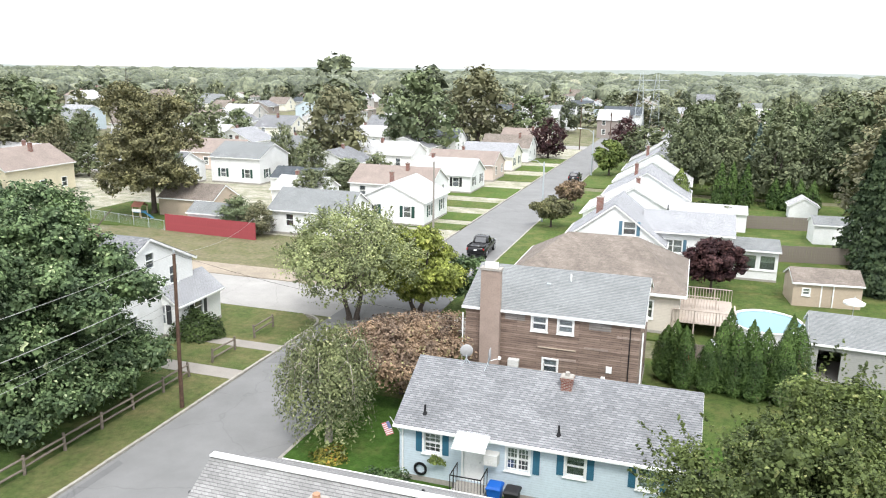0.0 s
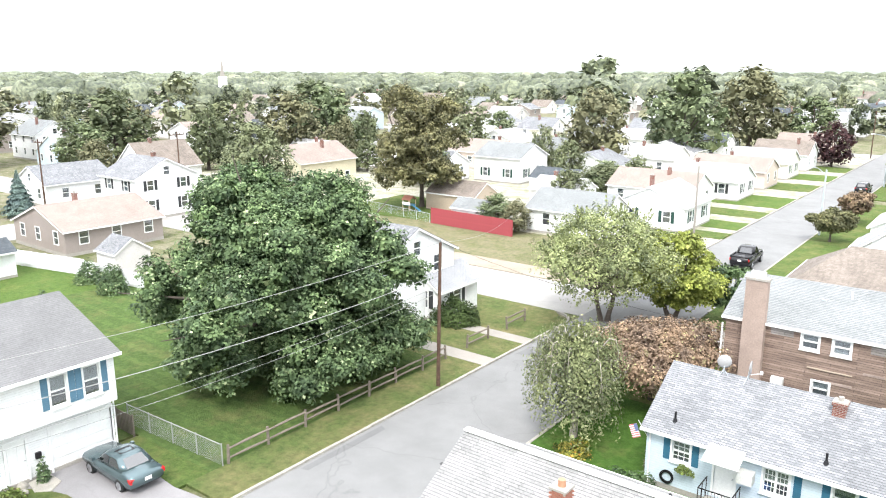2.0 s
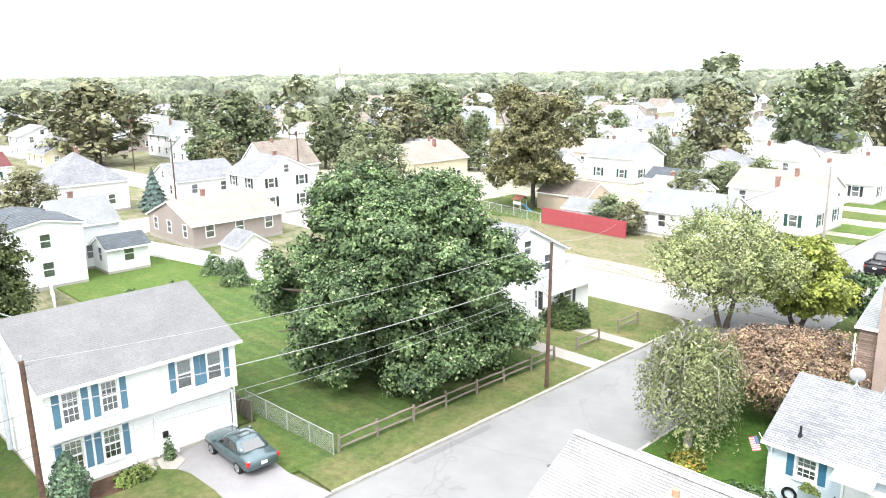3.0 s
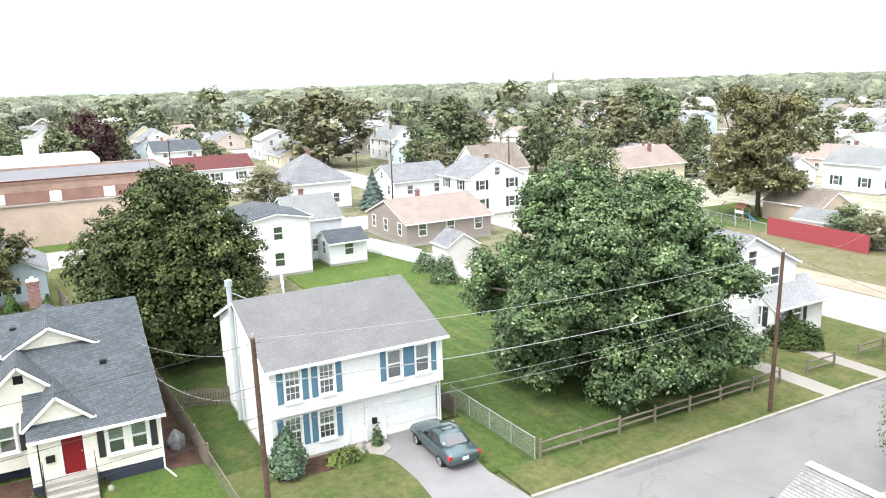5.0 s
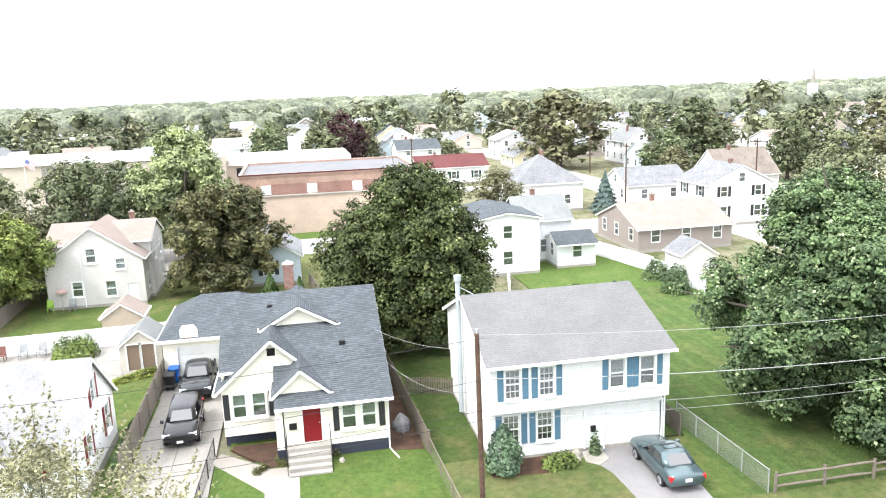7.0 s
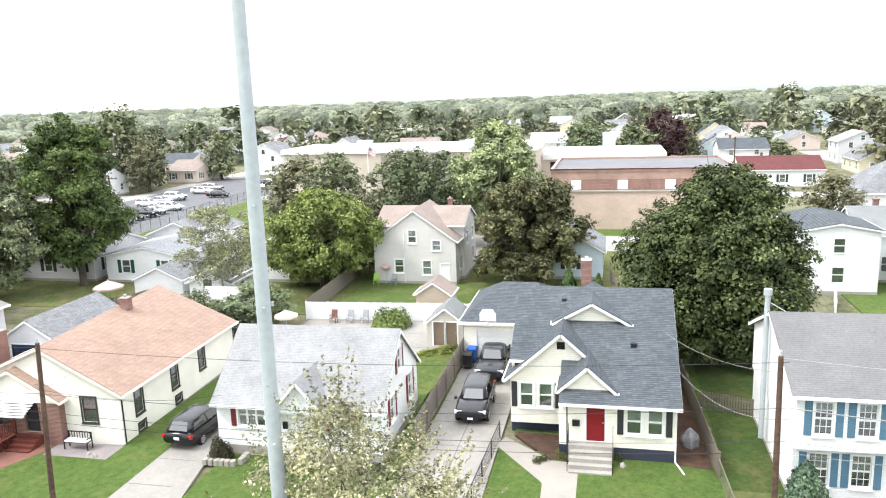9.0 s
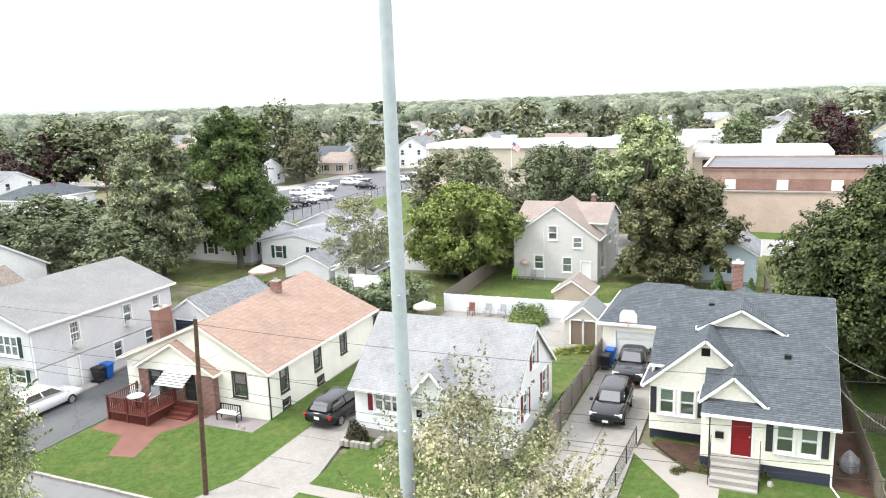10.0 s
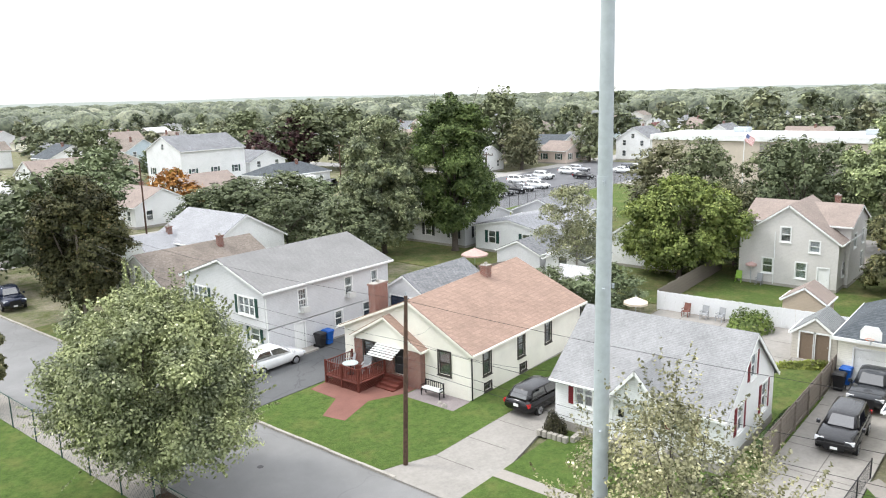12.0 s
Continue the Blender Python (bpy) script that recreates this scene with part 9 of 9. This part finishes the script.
BIG = [  # x, y, height, half width, which crown
    (-163, 58, 18, 10.5, 5), (-146, 81, 15, 8, 7), (-128, 95, 13, 6, 4), (-122, 86, 12, 4.5, 12), (-115, 100, 15, 7, 5), (-63, 128, 16, 7, 13), (-55, 150, 19, 8, 3 - 3), (-50, 178, 20, 9, 5), (-78, 220, 20, 10, 6), (-40, 190, 13, 7, 10),
    (-115, 110, 16, 7, 0), (-95, 130, 14, 6, 3), (-140, 130, 17, 8, 1), (-179, 119, 18, 8, 1), (-165, 96, 12, 6, 5), (-105, -22, 11, 6, 12), (-108, -29, 11, 6, 2), (-104, -17, 10, 5, 1), (-100, -42, 11, 6, 13), (-90, -30, 7, 4, 5), (-66, -66, 8, 5, 1), (-58, -70, 7, 4, 12), 
    (-152, -106, 19, 9, 2), (-146, -96, 12, 5.5, 5), (-124, -144, 17, 9, 2), (-132, -138, 16, 8, 4), (-112, -150, 16, 8, 8), (-107, -140, 10, 5, 9), (-206, -62, 17, 8, 1), (-210, -74, 16, 8, 12), (-214, -52, 16, 8, 0), (-203, -84, 14, 7, 5), (-103, 211, 23, 11, 0), (-238, 30, 17, 8, 0), (-244, 22, 16, 8, 5), (-30, 163, 9, 4, 9), (-15, 174, 9, 4, 9), (-9, 150, 9, 5.5, 6), (-20, 259, 13, 8, 15), (-170, -92, 12, 5, 3), (-215, -110, 18, 10, 0), (-64, -104, 8, 4.5, 15), (-60, -82, 8, 6, 12), (-66, -80, 8.5, 6, 7), (-72, -82, 7, 5, 0), (-56, -84, 7, 5, 7), (-63, -86, 7.5, 5, 12), (-45, -95, 11, 6, 0), (-38, -92, 10, 5, 3),
    (-26, -84, 12, 6, 1), (-34, -76, 12, 6, 12), (-22, -100, 13, 7, 13), (-60, -118, 11, 6, 0), (-40, -120, 12, 6, 5), (-30, -130, 12, 7, 1), (-80, -160, 14, 7, 2), (-112, -110, 12, 7, 8), (-122, -145, 14, 7, 9), (-14, -118, 12, 7, 5),
    (-55, -27, 4.5, 3, 0), (-53, -31, 4, 2.6, 12), (-72, -28, 7, 4, 5), (-77, -24.5, 5, 3, 0), (-86, -8, 9, 5, 12), (-89.3, -22.4, 12.6, 5, 12), (-95.8, -35, 11.8, 5, 6), (-54, -56, 8, 4.5, 7), (-98, 26, 8, 4.5, 5), (-118, 62, 8, 4, 13), (-205, 60, 16, 8, 7), (-255, 53, 19, 9, 1), (-160, 5, 12, 6, 2), (-175, -5, 13, 6, 10), (-190, 12, 14, 7, 9), (-88, 70, 12, 6, 8), (-78, 96, 11, 5, 0), (-48, 90, 6, 3, 2), (-49, 74, 4.5, 2.6, 0), (-46, 73.5, 4, 2.2, 5),
]
for i, (x, y, h_, r_, k) in enumerate(BIG):
    town_tree(x, y, h_, r_, k, i * 77 % 360)
rng = random.Random(12)
# woods on the east side
for i in range(90):
    x, y = rng.uniform(22, 105), rng.uniform(98, 195)
    if x < 24 + (y - 120) * 0.1 and y < 120:
        continue
    town_tree(x, y, rng.uniform(12, 17), rng.uniform(4.5, 7), rng.choice((0, 1, 7, 12, 5, 1)), rng.uniform(0, 360))
for i in range(26):
    town_tree(rng.uniform(-2, 22), rng.uniform(118, 175), rng.uniform(9, 15), rng.uniform(3.5, 5.5), rng.choice((0, 1, 7, 12, 6)), rng.uniform(0, 360))

rng = random.Random(31)
for i in range(46):
    x, y = rng.uniform(-124, -46), rng.uniform(84, 182)
    if all(abs(x - r[0]) > r[2] / 2 + 2.5 or abs(y - r[1]) > r[3] / 2 + 2.5 for r in NAMED) and abs(x + 67.8) + abs(y - 84.5) > 12:
        town_tree(x, y, rng.uniform(4, 11), rng.uniform(2.2, 5), rng.choice((0, 1, 2, 3, 5, 6, 11, 13)), rng.uniform(0, 360))

KEEP_OUT = [(-60, 60, 30, 200), (-100, 15, -60, 96), (-30, -90, 60, 200), (-120, -100, -20, 60), (-180, -100, -90, 40), (-95, 75, -20, 185), (-125, 25, -60, 80), (-125, -140, -60, -95)]


def free(x, y, m=0.0):
    return not any(a - m < x < c + m and b - m < y < d + m for a, b, c, d in KEEP_OUT)


rng = random.Random(21)
count = 0
for gx in range(-420, 130, 21):
    for gy in range(-330, 470, 24):
        x, y = gx + rng.uniform(-3, 3), gy + rng.uniform(-4, 4)
        dist = math.hypot(x, y)
        # only what lies within the turn of the view
        az = math.degrees(math.atan2(-x, y))
        if not -16 < az < 166 or dist > 420 or dist < 90:
            continue
        inside = free(x, y)
        if x > 25 and y < 240:
            continue
        if inside and rng.random() < (0.8 if dist < 260 else 0.55):
            w, r = rng.choice(WALLS), rng.choice(ROOFS[:7] if rng.random() < 0.9 else ROOFS)
            two = rng.random() < 0.4
            e = 5.3 if two else 3.1
            plain_house(x, y, rng.uniform(8, 12), rng.uniform(7.5, 10), e, e + rng.uniform(1.8, 3.2), rng.choice("xy"), w[0], r[0], "%s %s house with %s roof" % ("two-storey" if two else "low", w[1], r[1]), gx * 7 + gy, chim=rng.random() < 0.5)
            count += 1
        for j in range(2 if dist > 260 else 1):
            tx, ty = x + rng.uniform(7, 13) * rng.choice((-1, 1)), y + rng.uniform(5, 11) * rng.choice((-1, 1))
            if free(tx, ty) and rng.random() < 0.55:
                town_tree(tx, ty, rng.uniform(6, 13), rng.uniform(3.2, 6.5), rng.choice((0, 1, 2, 3, 4, 5, 6, 7, 8, 10, 11, 12, 13, 14, 14, 6, 4, 2, 9)), rng.uniform(0, 360))

# the far trees, joined
for name, rows in JOINED.items():
    vs, qs, at = [], [], 0
    for k, m in rows:
        me = CROWNS[k][2]
        co = np.empty(len(me.vertices) * 3, dtype=np.float32)
        me.vertices.foreach_get("co", co)
        mm = np.array(m)
        co = co.reshape(-1, 3)
        vs.append(co @ mm[:3, :3].T + mm[:3, 3])
        qs.append(np.arange(len(co)).reshape(-1, 4) + at)
        at += len(co)
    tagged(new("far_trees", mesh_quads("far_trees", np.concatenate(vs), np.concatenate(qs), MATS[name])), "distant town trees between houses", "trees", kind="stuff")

# woods out to the horizon: lumpy crowns with tufts of leaves on them
rng = np.random.default_rng(77)
n = 4600
az = np.radians(rng.uniform(-25, 172, n))
dd = 390 * np.exp(rng.uniform(0, 1.6, n))
hh = rng.uniform(8, 13.5, n) + 2.0 * np.sin(az * 9 + dd * 0.01)
cx, cy = -np.sin(az) * dd, np.cos(az) * dd
rad = rng.uniform(4.5, 8, n) * (1 + dd / 1400)
RINGS, SEGS = 5, 8
ph = rng.uniform(0, 6.28, (n, 4))
rows = []
for i in range(RINGS):
    e = math.radians(88) * i / (RINGS - 1)
    for j in range(SEGS):
        a = 2 * math.pi * j / SEGS + 0.3 * i
        swell = 1 + 0.2 * np.sin(2 * a + ph[:, 0] + i) + 0.16 * np.sin(3 * a + ph[:, 1] - 2 * i) + rng.normal(0, 0.07, n)
        out = rad * (0.06 + 0.94 * math.cos(e)) * swell
        rows.append(np.stack([cx + out * math.cos(a), cy + out * math.sin(a), hh * (0.25 + 0.75 * math.sin(e) * (0.88 + 0.12 * swell))], 1))
v = np.stack(rows, 1).reshape(-1, 3)
ring = np.array([(i * SEGS + j, i * SEGS + (j + 1) % SEGS, (i + 1) * SEGS + (j + 1) % SEGS, (i + 1) * SEGS + j) for i in range(RINGS - 1) for j in range(SEGS)])
q = (ring[None] + (np.arange(n) * RINGS * SEGS)[:, None, None]).reshape(-1, 4)
# greyed green carries the haze over the far woods
HAZED_WOOD = foliage("far_wood_leaves", (0.104, 0.120, 0.097), (0.150, 0.166, 0.131), (0.188, 0.192, 0.158))
tagged(new("far_woods", mesh_quads("far_woods", v, q, HAZED_WOOD, True)), "distant green woods reaching to the horizon", "woods", kind="stuff")
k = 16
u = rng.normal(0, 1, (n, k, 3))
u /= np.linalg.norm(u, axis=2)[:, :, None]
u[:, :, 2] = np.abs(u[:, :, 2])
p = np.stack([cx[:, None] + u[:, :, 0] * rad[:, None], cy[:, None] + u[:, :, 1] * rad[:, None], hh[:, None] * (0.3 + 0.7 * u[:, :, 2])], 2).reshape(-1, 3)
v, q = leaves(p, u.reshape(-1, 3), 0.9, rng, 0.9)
tagged(new("far_wood_leaves", mesh_quads("far_wood_leaves", v, q, HAZED_WOOD)), "leaf tufts on the distant woods", "leaves", kind="stuff")
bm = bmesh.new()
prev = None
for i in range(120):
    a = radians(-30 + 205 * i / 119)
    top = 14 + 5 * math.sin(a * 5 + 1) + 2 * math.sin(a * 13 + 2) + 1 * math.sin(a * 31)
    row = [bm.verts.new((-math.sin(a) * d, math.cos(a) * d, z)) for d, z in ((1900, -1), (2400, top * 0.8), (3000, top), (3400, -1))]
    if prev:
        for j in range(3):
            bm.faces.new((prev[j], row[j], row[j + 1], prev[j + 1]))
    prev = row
# blue-grey hill colour has the horizon haze painted into it
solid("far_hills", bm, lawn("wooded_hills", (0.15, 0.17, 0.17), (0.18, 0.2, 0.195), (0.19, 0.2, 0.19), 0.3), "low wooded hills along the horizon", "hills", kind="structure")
# landmarks on the skyline
tw = thing("church_steeple", -330, 245, 0, "pale distant church steeple above trees", "church")
box_part("tower", tw, (-1.6, -1.6, -0.05, 1.6, 1.6, 15), S_WHITE)
bm = bmesh.new()
tube(bm, ((0, 0, 15), (0, 0, 23)), (1.3, 0.1), 8)
part("spire", bm, WALKWAY, tw)
for x, y in ((-17, 240), (-13, 252)):
    tw = thing("lattice_tower", x, y, 0, "distant grey lattice power pylon", "pylon", "pylons")
    tw.scale = (0.72, 0.72, 0.72)
    for sx in (-1, 1):
        for sy in (-1, 1):
            bm = bmesh.new()
            tube(bm, ((sx * 2.2, sy * 2.2, -0.1), (sx * 0.5, sy * 0.5, 25)), (0.07, 0.05), 5)
            part("leg", bm, GALV, tw)
    for z in (4, 8, 12, 16, 20, 24):
        bm = bmesh.new()
        a, c = 2.2 - 1.7 * z / 25, 2.2 - 1.7 * (z - 4) / 25
        for s in (-1, 1):
            beam(bm, (-a, s * a, z), (a, s * a, z), 0.06, 0.06)
            beam(bm, (s * a, -a, z), (s * a, a, z), 0.06, 0.06)
            beam(bm, (-c, s * c, z - 4), (a, s * a, z), 0.05, 0.05)
            beam(bm, (s * c, -c, z - 4), (s * a, a, z), 0.05, 0.05)
        part("bracing", bm, GALV, tw)
    for z in (18, 22):
        bm = bmesh.new()
        beam(bm, (-5, 0, z), (5, 0, z), 0.2, 0.2)
        part("crossarm", bm, GALV, tw)
